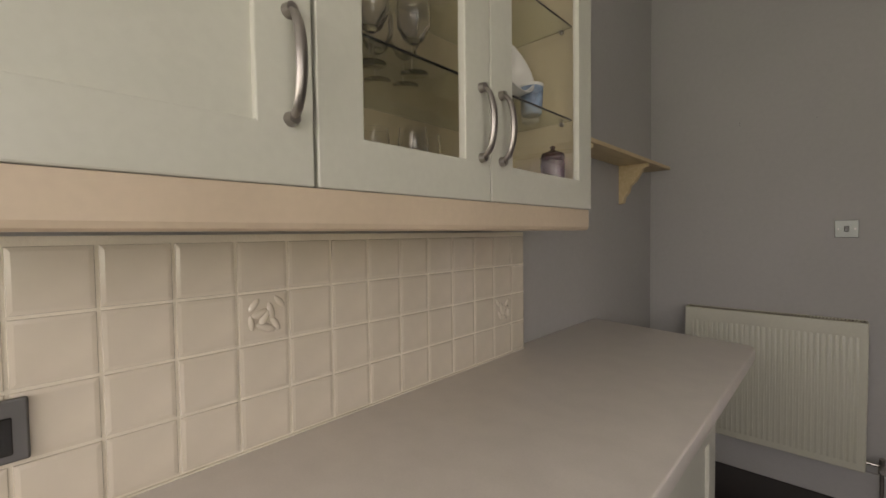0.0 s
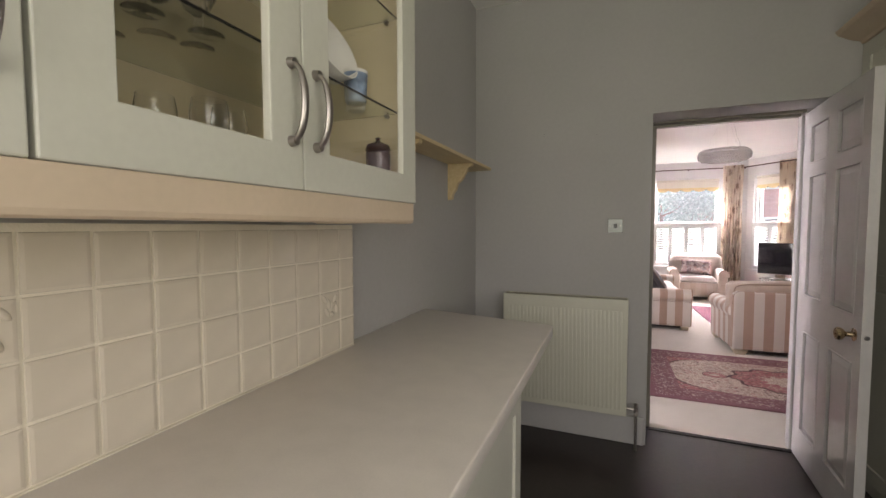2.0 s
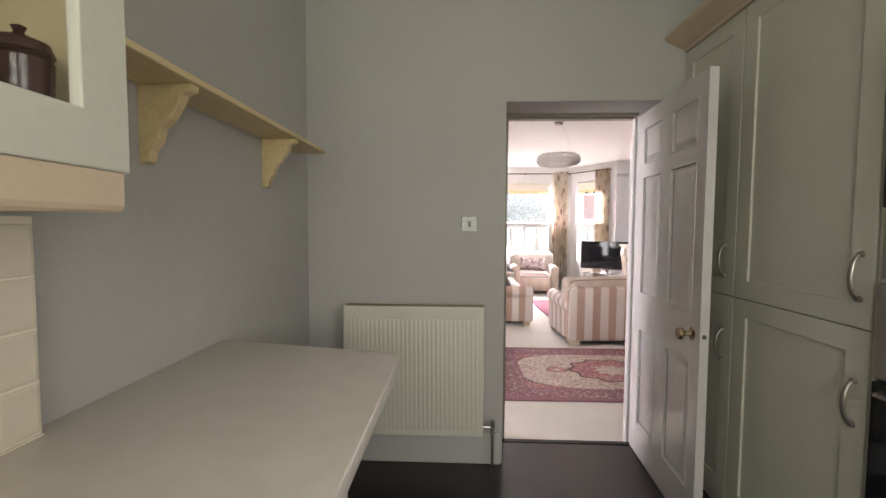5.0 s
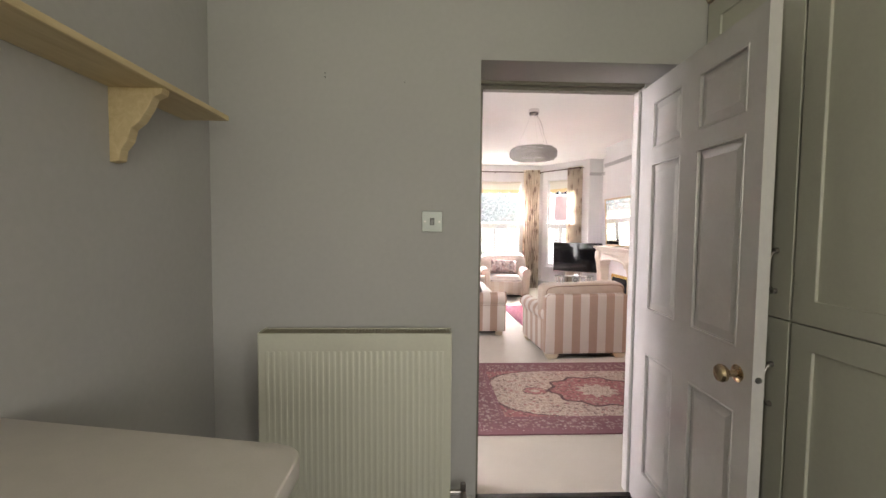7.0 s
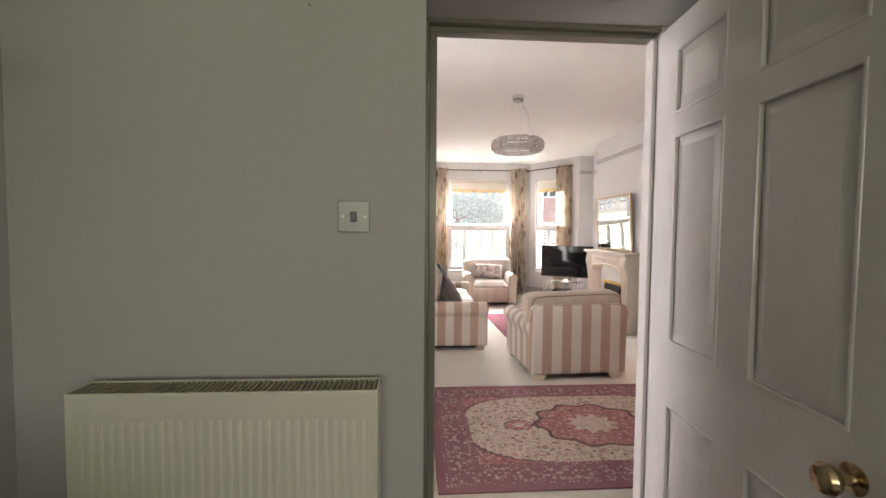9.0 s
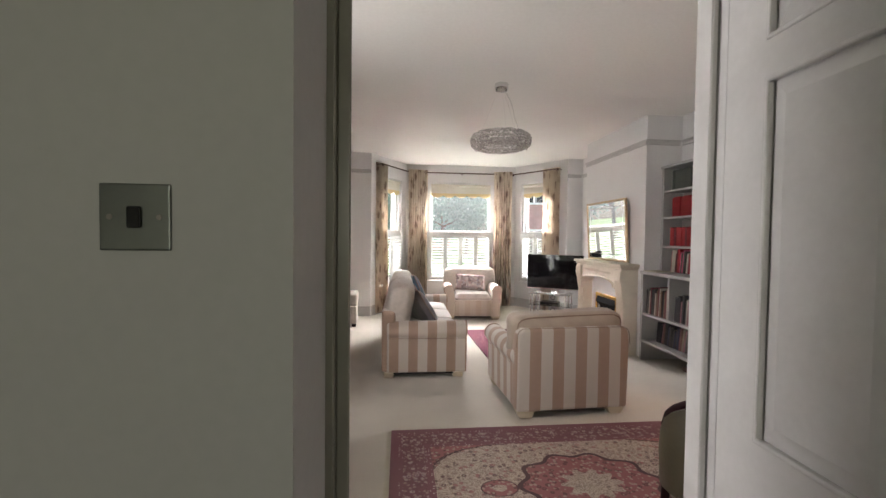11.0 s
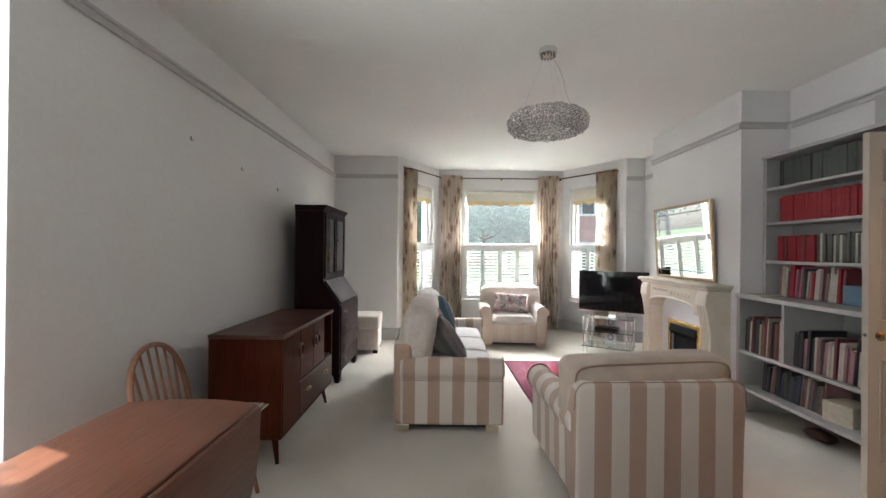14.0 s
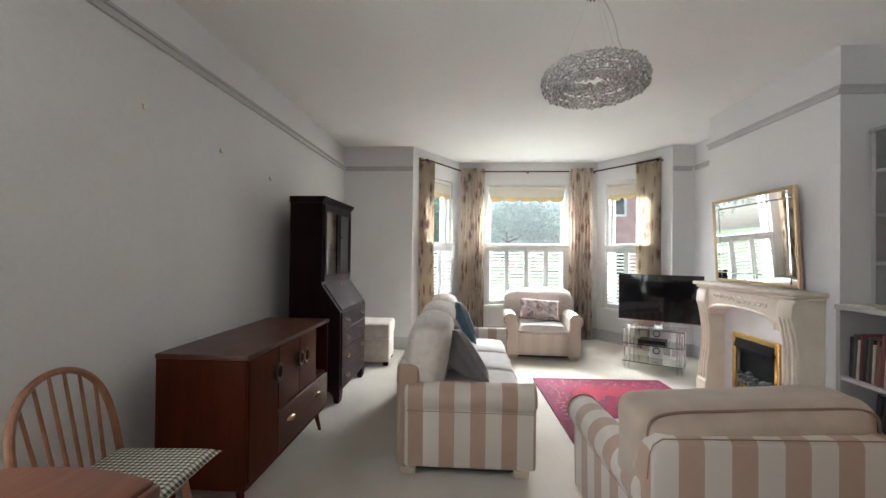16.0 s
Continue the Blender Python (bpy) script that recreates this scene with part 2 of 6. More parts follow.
M_SHELF = wood("pale_pine", (0.58, 0.44, 0.24), (0.70, 0.56, 0.34), 0.5, (12, 1, 12), 0.0)
M_TOP = mat("stone_laminate", (0.64, 0.59, 0.55), 0.30, vary=0.04, scale=14, bump=0.01, bscale=220, fine=0.02)
M_TILE = mat("cream_glazed_tile", (0.66, 0.59, 0.49), 0.12, vary=0.06, scale=9, bump=0.35, bscale=14, coat=0.4)
M_GROUT = mat("grout", (0.74, 0.68, 0.57), 0.9, vary=0.08, bump=0.3, bscale=200)
M_STEEL = mat("brushed_steel", (0.36, 0.33, 0.31), 0.36, 1.0, vary=0.08)
M_CHROME = mat("chrome", (0.75, 0.75, 0.75), 0.08, 1.0, vary=0.03)
M_BRASS = mat("polished_brass", (0.45, 0.35, 0.22), 0.22, 1.0, vary=0.08)
M_BLACK = mat("black_plastic", (0.012, 0.012, 0.013), 0.25, vary=0.1)
M_BLACKG = mat("black_glass", (0.008, 0.009, 0.012), 0.05, vary=0.02)
M_RADI = mat("radiator_enamel", (0.62, 0.61, 0.52), 0.35, vary=0.03)
M_GRILLE = mat("dusty_grille", (0.33, 0.30, 0.22), 0.6, vary=0.2, scale=30)
M_TEAK = wood("teak_veneer", (0.045, 0.010, 0.004), (0.080, 0.018, 0.007), 0.38, (12, 1, 12), 0.06)
M_TEAKV = wood("teak_veneer_upright", (0.050, 0.008, 0.002), (0.082, 0.014, 0.004), 0.38, (12, 12, 1), 0.0)
M_TEAKV.node_tree.nodes["Principled BSDF"].inputs["Specular IOR Level"].default_value = 0.12
M_TABLE = wood("oak_table_polish", (0.115, 0.036, 0.019), (0.185, 0.070, 0.038), 0.34, (14, 0.8, 14), 0.12)
M_MAHOG = wood("dark_mahogany", (0.013, 0.0045, 0.006), (0.026, 0.008, 0.010), 0.55, (12, 12, 1), 0.05)
M_MAHOG.node_tree.nodes["Principled BSDF"].inputs["Specular IOR Level"].default_value = 0.10
M_ELM = wood("golden_elm", (0.22, 0.088, 0.042), (0.34, 0.155, 0.08), 0.35, (10, 10, 1), 0.2)
M_FOOT = wood("sofa_foot_beech", (0.55, 0.45, 0.33), (0.66, 0.56, 0.42), 0.5)
PALE, TAN = (0.60, 0.535, 0.485), (0.38, 0.26, 0.20)
M_STRX = striped("striped_cloth_across", 0, PALE, TAN, 0.178, 0.18)
M_STRY = striped("striped_cloth_along", 1, PALE, TAN, 0.178, 0.1)
M_STRP = striped("faint_striped_cloth_across", 0, (0.58, 0.51, 0.46), (0.50, 0.42, 0.36), 0.178, 0.0)
M_STRPY = striped("faint_striped_cloth_along", 1, (0.58, 0.51, 0.46), (0.50, 0.42, 0.36), 0.178, 0.0)
M_CLOTH = mat("pale_damask", (0.60, 0.53, 0.48), 0.92, vary=0.10, scale=22, bump=0.5, bscale=240, sheen=0.3)
M_SEAT = mat("pale_seat_cloth", (0.64, 0.59, 0.57), 0.92, vary=0.06, scale=18, bump=0.5, bscale=240, sheen=0.3)
M_DAMASK = mat("patterned_damask", (0.42, 0.335, 0.27), 0.92, vary=0.10, scale=9, bump=0.5, bscale=240, sheen=0.3)
M_PIPING = mat("brown_piping", (0.24, 0.16, 0.12), 0.9)
M_BLUE = mat("blue_velvet", (0.06, 0.15, 0.22), 0.85, vary=0.2, scale=9, sheen=0.8, bump=0.3)
M_GREYC = mat("grey_velvet", (0.16, 0.145, 0.16), 0.85, vary=0.35, scale=7, sheen=0.7, bump=0.3)
M_BLACKH = mat("under_shadow_cloth", (0.03, 0.03, 0.03), 0.95)
M_PLASTER = mat("cream_carved_stone", (0.70, 0.63, 0.53), 0.55, vary=0.05, scale=7, bump=0.15, bscale=70)
M_MARBLE = mat("pale_marble", (0.78, 0.78, 0.80), 0.3, vary=0.05, scale=5)
M_COAL = mat("coal", (0.085, 0.085, 0.09), 0.7, vary=0.5, scale=20, bump=0.8, bscale=30)
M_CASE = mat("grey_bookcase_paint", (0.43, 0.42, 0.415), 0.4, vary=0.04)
# bookcase grey again, with the shade behind the shelves put into the colour
M_CASEB = mat("grey_paint_recess_shade", (0.26, 0.25, 0.245), 0.6, vary=0.05)
M_PAPER = mat("book_paper", (0.62, 0.57, 0.46), 0.9, vary=0.1, scale=40)
M_BLINDC = mat("ivory_blind_cloth", (0.74, 0.70, 0.62), 0.9, vary=0.03, bump=0.3, bscale=300)
M_BLIND = mat("cream_blind_cloth", (0.74, 0.60, 0.34), 0.9, vary=0.05, bump=0.3, bscale=300)
M_SHUT = mat("shutter_paint", (0.66, 0.66, 0.65), 0.35, vary=0.03)
M_ROD = mat("bronze_rod", (0.10, 0.06, 0.05), 0.4, 0.8)
M_WHITE = mat("white_china", (0.74, 0.73, 0.68), 0.18, vary=0.02)
M_BLUECH = mat("blue_china", (0.20, 0.29, 0.42), 0.2, vary=0.7, scale=30)
M_BROWNP = mat("brown_glaze", (0.045, 0.02, 0.018), 0.15, vary=0.2)
M_SOCK = mat("pewter_plate", (0.18, 0.18, 0.18), 0.35, 0.9)
M_SWITCH = mat("satin_steel_plate", (0.20, 0.21, 0.20), 0.42, 1.0)
M_ORANGE = mat("ivory_plate", (0.62, 0.50, 0.33), 0.4)
M_BRICK = mat("red_brick", (0.60, 0.32, 0.30), 0.9, vary=0.15, scale=3, bump=0.3)
M_GRASS = mat("lawn", (0.07, 0.13, 0.04), 0.95, vary=0.3, scale=2)
M_PAVE = mat("grey_paving", (0.30, 0.29, 0.27), 0.9, vary=0.12, scale=2)
M_ROAD = mat("road_asphalt", (0.06, 0.06, 0.06), 0.9, vary=0.2)
M_LEAF = mat("foliage", (0.15, 0.25, 0.21), 0.8, vary=0.3, scale=2)
M_BARK = mat("bark", (0.10, 0.07, 0.05), 0.9, vary=0.3, bump=0.5)
M_SLATE = mat("roof_slate", (0.13, 0.12, 0.13), 0.7, vary=0.2)
M_HALLW = mat("hall_wall_paint", (0.56, 0.57, 0.60), 0.7, vary=0.03, scale=1.5)
M_OLIVE = mat("olive_leather", (0.055, 0.045, 0.025), 0.35, vary=0.2, scale=10, bump=0.2)
M_GLASS = glass_mat("clear_glass")
M_PANE = glass_mat("window_glass", ior=1.1)
_nt, _b, _l = tree_of(M_PANE)           # a thin translucent mix puts the milky haze of glare into the panes
_tr, _mx = _nt.nodes.new("ShaderNodeBsdfTranslucent"), _nt.nodes.new("ShaderNodeMixShader")
_tr.inputs[0].default_value, _mx.inputs[0].default_value = (0.9, 0.95, 1.0, 1), 0.01
_out = [n for n in _nt.nodes if n.type == "OUTPUT_MATERIAL"][0]
_l.new(_b.outputs[0], _mx.inputs[1])
_l.new(_tr.outputs[0], _mx.inputs[2])
_l.new(_mx.outputs[0], _out.inputs[0])
M_SHELFG = glass_mat("greenish_shelf_glass", (0.86, 0.90, 0.84))
M_CRYSTAL = glass_mat("crystal", (0.93, 0.90, 0.90), 0.04, 1.5)
M_CRYSTAL.node_tree.nodes["Principled BSDF"].inputs["Transmission Weight"].default_value = 0.88
M_MIRROR = mat("silvered_mirror", (0.93, 0.94, 0.94), 0.01, 1.0, vary=0.0, fine=0.0)
M_SOOT = mat("soot_black_metal", (0.010, 0.010, 0.011), 0.9, vary=0.1, spec=0.1)
M_GOLD = mat("bright_lacquered_brass", (0.85, 0.58, 0.20), 0.18, 1.0, vary=0.06)
M_GILT = mat("pale_gilt", (0.58, 0.42, 0.26), 0.35, 0.5, vary=0.1)
M_RUG = rug_mat("persian_rug_wool", 1.09, 0.70, (0.58, 0.48, 0.40), (0.10, 0.05, 0.06), (0.215, 0.090, 0.115), (0.52, 0.42, 0.40), (0.34, 0.13, 0.14))
M_RUGR = rug_mat("red_rug_wool", 0.64, 0.92, (0.24, 0.006, 0.020), (0.015, 0.010, 0.035), (0.10, 0.008, 0.03), (0.50, 0.22, 0.22), (0.16, 0.006, 0.03))



def curtain_mat():
    m = mat("floral_curtain_cloth", (1, 1, 1), 0.9, bump=0.4, bscale=280, sheen=0.2)
    nt, b, l = tree_of(m)
    v = coords(nt, 1.3, 1.3, 0.6)
    vo = nt.nodes.new("ShaderNodeTexVoronoi")
    vo.inputs["Scale"].default_value = 8
    l.new(v, vo.inputs["Vector"])
    n = noise_tex(nt, v, 20, 5, 1.5)
    f = mathn(nt, "ADD", mathn(nt, "MULTIPLY", vo.outputs["Distance"], 0.8), mathn(nt, "MULTIPLY", n, 0.6))
    c = ramp(nt, f, [(0.42, (0.33, 0.245, 0.195)), (0.54, (0.52, 0.41, 0.33)), (0.63, (0.74, 0.64, 0.53)), (0.85, (0.82, 0.74, 0.64))])
    l.new(c, b.inputs["Base Color"])
    tr, mx = nt.nodes.new("ShaderNodeBsdfTranslucent"), nt.nodes.new("ShaderNodeMixShader")
    l.new(c, tr.inputs[0])
    mx.inputs[0].default_value = 0.42
    out = [n_ for n_ in nt.nodes if n_.type == "OUTPUT_MATERIAL"][0]
    l.new(b.outputs[0], mx.inputs[1])
    l.new(tr.outputs[0], mx.inputs[2])
    l.new(mx.outputs[0], out.inputs[0])
    return m


def gingham_mat():
    m = mat("gingham_cloth", (1, 1, 1), 0.9, bump=0.4, bscale=280)
    nt, b, l = tree_of(m)
    tc = nt.nodes.new("ShaderNodeTexCoord")
    sep = nt.nodes.new("ShaderNodeSeparateXYZ")
    l.new(tc.outputs["Object"], sep.inputs[0])
    a = mathn(nt, "GREATER_THAN", mathn(nt, "FRACT", mathn(nt, "MULTIPLY", sep.outputs[0], 48)), 0.5)
    c = mathn(nt, "GREATER_THAN", mathn(nt, "FRACT", mathn(nt, "MULTIPLY", sep.outputs[1], 48)), 0.5)
    s = mathn(nt, "MULTIPLY", mathn(nt, "ADD", a, c), 0.5)
    l.new(ramp(nt, s, [(0.0, (0.66, 0.62, 0.52)), (0.5, (0.26, 0.25, 0.20)), (1.0, (0.04, 0.05, 0.035))]), b.inputs["Base Color"])
    return m


def cushion_mat():
    m = mat("mosaic_cushion_cloth", (1, 1, 1), 0.9, bump=0.4)
    nt, b, l = tree_of(m)
    vo = nt.nodes.new("ShaderNodeTexVoronoi")
    vo.inputs["Scale"].default_value = 26
    l.new(coords(nt), vo.inputs["Vector"])
    sep = nt.nodes.new("ShaderNodeSeparateXYZ")
    l.new(vo.outputs["Color"], sep.inputs[0])
    l.new(ramp(nt, sep.outputs[0], [(0.1, (0.60, 0.54, 0.52)), (0.45, (0.20, 0.15, 0.16)), (0.7, (0.50, 0.36, 0.34)), (0.95, (0.35, 0.33, 0.36))]), b.inputs["Base Color"])
    return m


M_CURT, M_GING, M_MOSAIC = curtain_mat(), gingham_mat(), cushion_mat()
BOOK_MATS = [mat("book_" + n, c, 0.55, vary=0.12, scale=25) for n, c in (
    ("red", (0.27, 0.008, 0.015)), ("maroon", (0.13, 0.02, 0.03)), ("black", (0.02, 0.02, 0.025)), ("grey_green", (0.065, 0.07, 0.06)),
    ("cream", (0.42, 0.38, 0.32)), ("rose", (0.27, 0.13, 0.15)), ("navy", (0.03, 0.04, 0.09)), ("brown", (0.16, 0.09, 0.06)), ("pink", (0.55, 0.10, 0.20)))]


# ---- building helpers ----
def bm_new():
    return bmesh.new()


def add_box(bm, x0, x1, y0, y1, z0, z1, bevel=0.0, seg=1):
    """A box, with bevelled edges if asked, added to bm."""
    tmp = bmesh.new()
    bmesh.ops.create_cube(tmp, size=1)
    for v in tmp.verts:
        v.co = Vector(((x0 + x1) / 2 + v.co.x * (x1 - x0), (y0 + y1) / 2 + v.co.y * (y1 - y0), (z0 + z1) / 2 + v.co.z * (z1 - z0)))
    if bevel:
        bmesh.ops.bevel(tmp, geom=tmp.edges[:], offset=min(bevel, 0.49 * min(abs(x1 - x0), abs(y1 - y0), abs(z1 - z0))), segments=seg, affect="EDGES", profile=0.5)
    join(bm, tmp)
    return bm


def join(bm, tmp, m=None):
    if m is not None:
        tmp.transform(m)
    me = bpy.data.meshes.new("tmp")
    tmp.to_mesh(me)
    tmp.free()
    bm.from_mesh(me)
    bpy.data.meshes.remove(me)
    return bm


def add_cyl(bm, a, b, r0, r1=None, n=16):
    """A tapered round bar from a to b."""
    a, b = Vector(a), Vector(b)
    tmp = bmesh.new()
    bmesh.ops.create_cone(tmp, cap_ends=True, segments=n, radius1=r0, radius2=r0 if r1 is None else r1, depth=(b - a).length)
    q = (b - a).to_track_quat("Z", "Y")
    return join(bm, tmp, Matrix.Translation((a + b) / 2) @ q.to_matrix().to_4x4())


def add_lathe(bm, prof, n=24, m=None):
    """A turned shape from (radius, height) pairs about the z axis."""
    tmp = bmesh.new()
    rings = [[tmp.verts.new((r * math.cos(2 * math.pi * i / n), r * math.sin(2 * math.pi * i / n), z)) for i in range(n)] for r, z in prof]
    for a, b in zip(rings, rings[1:]):
        for i in range(n):
            tmp.faces.new((a[i], a[(i + 1) % n], b[(i + 1) % n], b[i]))
    if prof[0][0] > 1e-4:
        tmp.faces.new(rings[0][::-1])
    if prof[-1][0] > 1e-4:
        tmp.faces.new(rings[-1])
    bmesh.ops.remove_doubles(tmp, verts=tmp.verts[:], dist=1e-5)
    return join(bm, tmp, m)


def add_tube(bm, pts, r, n=8, flat=1.0):
    """A round bar swept along points; r may be one radius or a list of them."""
    pts = [Vector(p) for p in pts]
    rs = r if isinstance(r, (list, tuple)) else [r] * len(pts)
    tmp = bmesh.new()
    rings = []
    s = None
    for i, p in enumerate(pts):
        d = (pts[min(i + 1, len(pts) - 1)] - pts[max(i - 1, 0)]).normalized()
        if s is None:
            s = d.orthogonal() if abs(d.y) > 0.9 else d.cross(Vector((0, 1, 0)).cross(d))
        s = s - d * s.dot(d)
        s.normalize()
        u = s.cross(d).normalized()
        rings.append([tmp.verts.new(p + (s * math.cos(2 * math.pi * k / n) * flat + u * math.sin(2 * math.pi * k / n)) * rs[i]) for k in range(n)])
    for a, b in zip(rings, rings[1:]):
        for i in range(n):
            tmp.faces.new((a[i], a[(i + 1) % n], b[(i + 1) % n], b[i]))
    tmp.faces.new(rings[0][::-1])
    tmp.faces.new(rings[-1])
    bmesh.ops.recalc_face_normals(tmp, faces=tmp.faces[:])
    return join(bm, tmp)


def add_prism(bm, pts, axis, lo, hi, bevel=0.0, seg=1):
    """A plate whose outline pts (pairs) lies across axis 0, 1 or 2, from lo to hi along it."""
    tmp = bmesh.new()

    def at(p, h):
        return {0: (h, p[0], p[1]), 1: (p[0], h, p[1]), 2: (p[0], p[1], h)}[axis]
    a = [tmp.verts.new(at(p, lo)) for p in pts]
    b = [tmp.verts.new(at(p, hi)) for p in pts]
    n = len(pts)
    tmp.faces.new(a[::-1])
    tmp.faces.new(b)
    for i in range(n):
        tmp.faces.new((a[i], a[(i + 1) % n], b[(i + 1) % n], b[i]))
    bmesh.ops.recalc_face_normals(tmp, faces=tmp.faces[:])
    if bevel:
        es = [e for e in tmp.edges if len(e.link_faces) == 2 and e.calc_face_angle(0) > 0.6]
        bmesh.ops.bevel(tmp, geom=es, offset=bevel, segments=seg, affect="EDGES", profile=0.5)
    return join(bm, tmp)


def add_pillow(bm, w, d, h, m=None, n=14, edge=0.35, sag=0.0, p=3.2):
    """A stuffed cushion, w by d across and h thick at its middle, with a seam round it."""
    tmp = bmesh.new()

    def prof(u, v):
        k = max(0.0, (1 - abs(u) ** p)) ** edge * max(0.0, (1 - abs(v) ** p)) ** edge
        return k
    for side in (1, -1):
        g = []
        for i in range(n + 1):
            row = []
            for j in range(n + 1):
                u, v = 2 * i / n - 1, 2 * j / n - 1
                pull = 1 - 0.05 * (1 - (u * v) ** 2) * (abs(u) ** 6 + abs(v) ** 6)
                z = side * h / 2 * prof(u, v) - sag * (1 - u * u) * (1 - v * v) * (side > 0)
                row.append(tmp.verts.new((u * w / 2 * pull, v * d / 2 * pull, z)))
            g.append(row)
        for i in range(n):
            for j in range(n):
                q = (g[i][j], g[i + 1][j], g[i + 1][j + 1], g[i][j + 1])
                tmp.faces.new(q if side > 0 else q[::-1])
    bmesh.ops.remove_doubles(tmp, verts=tmp.verts[:], dist=1e-4)
    return join(bm, tmp, m)


def add_stuffed(bm, a, b, c, m=None, nu=48, nv=30, e1=0.42, e2=0.62, crease=0.006):
    """A plump rounded cushion with half sizes a, b, c."""
    def sp(v, e):
        return math.copysign(abs(v) ** e, v)
    tmp = bmesh.new()
    g = []
    for j in range(nv + 1):
        t_ = -math.pi / 2 + math.pi * j / nv
        row = []
        for i in range(nu):
            q = 2 * math.pi * i / nu
            # x and z round the outline, y through the thickness
            row.append(tmp.verts.new((a * sp(math.cos(q), e1) * sp(math.cos(t_), e2), b * sp(math.sin(t_), e2 * 1.25), c * sp(math.sin(q), e1) * sp(math.cos(t_), e2))))
        g.append(row)
    for r0, r1 in zip(g, g[1:]):
        for i in range(nu):
            tmp.faces.new((r0[i], r0[(i + 1) % nu], r1[(i + 1) % nu], r1[i]))
    bmesh.ops.remove_doubles(tmp, verts=tmp.verts[:], dist=1e-4)
    bmesh.ops.recalc_face_normals(tmp, faces=tmp.faces[:])
    off = Vector((a * 31, b * 17, c * 23))
    for v in tmp.verts:
        p = v.co
        k = 0.65 * noise.noise(Vector((p.x * 7, p.y * 9, p.z * 5)) + off) + 0.35 * noise.noise(Vector((p.x * 19, p.y * 14, p.z * 11)) - off)
        v.co = p + p.normalized() * crease * k * 2
    return join(bm, tmp, m)


def part(name, bm, material, parent=None, label="", smooth=False, kind="", category=""):
    """Links a bmesh as ONE mesh object under a thing or a part."""
    me = bpy.data.meshes.new(name)
    bm.to_mesh(me)
    bm.free()
    me.materials.append(material)
    if smooth:
        me.polygons.foreach_set("use_smooth", [True] * len(me.polygons))
        me.set_sharp_from_angle(angle=radians(38))
    ob = new(name, me)
    if parent is not None:
        ob.parent = parent
    return tagged(ob, label, category, kind=kind)


def thing(name, at, rz, label, category, group=""):
    e = new(name)
    e.matrix_basis = pose(at[0], at[1], at[2], 0, 0, rz)
    e.empty_display_size = 0.1
    return tagged(e, label, category, group)


def struct(name, bm, material, label="", smooth=False, parent=None):
    return part(name, bm, material, parent, label, smooth, "structure")


def box(x0, x1, y0, y1, z0, z1, bevel=0.0, seg=1):
    return add_box(bm_new(), x0, x1, y0, y1, z0, z1, bevel, seg)


def add_ring(bm, axis, lo, hi, a0, a1, b0, b1, wa, wb, bevel=0.002):
    """A flat frame in one piece: outline a0..a1 by b0..b1, members wa and wb wide, from lo to hi along axis."""
    tmp = bmesh.new()

    def at(a, b, h):
        return {0: (h, a, b), 1: (a, h, b), 2: (a, b, h)}[axis]
    out = ((a0, b0), (a1, b0), (a1, b1), (a0, b1))
    inn = ((a0 + wa, b0 + wb), (a1 - wa, b0 + wb), (a1 - wa, b1 - wb), (a0 + wa, b1 - wb))
    v = [[tmp.verts.new(at(*p, h)) for p in q] for q, h in ((out, lo), (out, hi), (inn, hi), (inn, lo))]
    for k in range(4):
        r0, r1 = v[k], v[(k + 1) % 4]
        for i in range(4):
            tmp.faces.new((r0[i], r0[(i + 1) % 4], r1[(i + 1) % 4], r1[i]))
    bmesh.ops.recalc_face_normals(tmp, faces=tmp.faces[:])
    if bevel:
        es = [e for e in tmp.edges if e.calc_face_angle(0) > 0.6]
        bmesh.ops.bevel(tmp, geom=es, offset=bevel, segments=2, affect="EDGES", profile=0.5)
    return join(bm, tmp)


def boxes(*rows):
    bm = bm_new()
    for r in rows:
        add_box(bm, *r)
    return bm


# ---- large structure ----
KL, KR, KB, KC = -1.085, 1.56, -4.70, 2.82       # kitchen: side walls, back wall, ceiling
LL, LR, LF, LB, LC = -1.32, 3.23, 0.31, 6.40, 2.70   # living room: side walls, near and bay walls, ceiling
DX0, DX1, DH = 0.012, 0.85, 2.014                  # doorway between the rooms

struct("floor", box(KL - 0.2, KR + 0.2, KB - 0.2, 0.225, -0.10, 0.0), M_LINOL, "dark stone-look vinyl kitchen floor")
struct("carpet_floor", boxes((LL - 0.3, LR + 0.03, 0.262, 7.7, -0.10, 0.004)), M_CARPET, "cream wool carpet over the living room")
struct("threshold", box(DX0, DX1, 0.225, 0.262, -0.05, 0.008, 0.003), M_BLACK, "dark metal threshold strip")
struct("kitchen_ceiling", box(KL - 0.2, KR + 0.2, KB - 0.2, 0.0, KC, KC + 0.12), M_CEIL, "off-white painted kitchen ceiling")
struct("ceiling", box(LL - 0.3, LR + 0.3, 0.15, 7.8, LC, LC + 0.15), M_CEIL, "off-white painted plaster ceiling")
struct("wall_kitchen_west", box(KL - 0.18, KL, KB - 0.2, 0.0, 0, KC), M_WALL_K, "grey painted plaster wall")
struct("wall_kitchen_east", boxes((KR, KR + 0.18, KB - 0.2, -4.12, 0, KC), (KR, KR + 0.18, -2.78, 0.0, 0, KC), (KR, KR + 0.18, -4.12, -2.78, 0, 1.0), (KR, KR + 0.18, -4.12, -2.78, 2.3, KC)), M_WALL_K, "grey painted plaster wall")
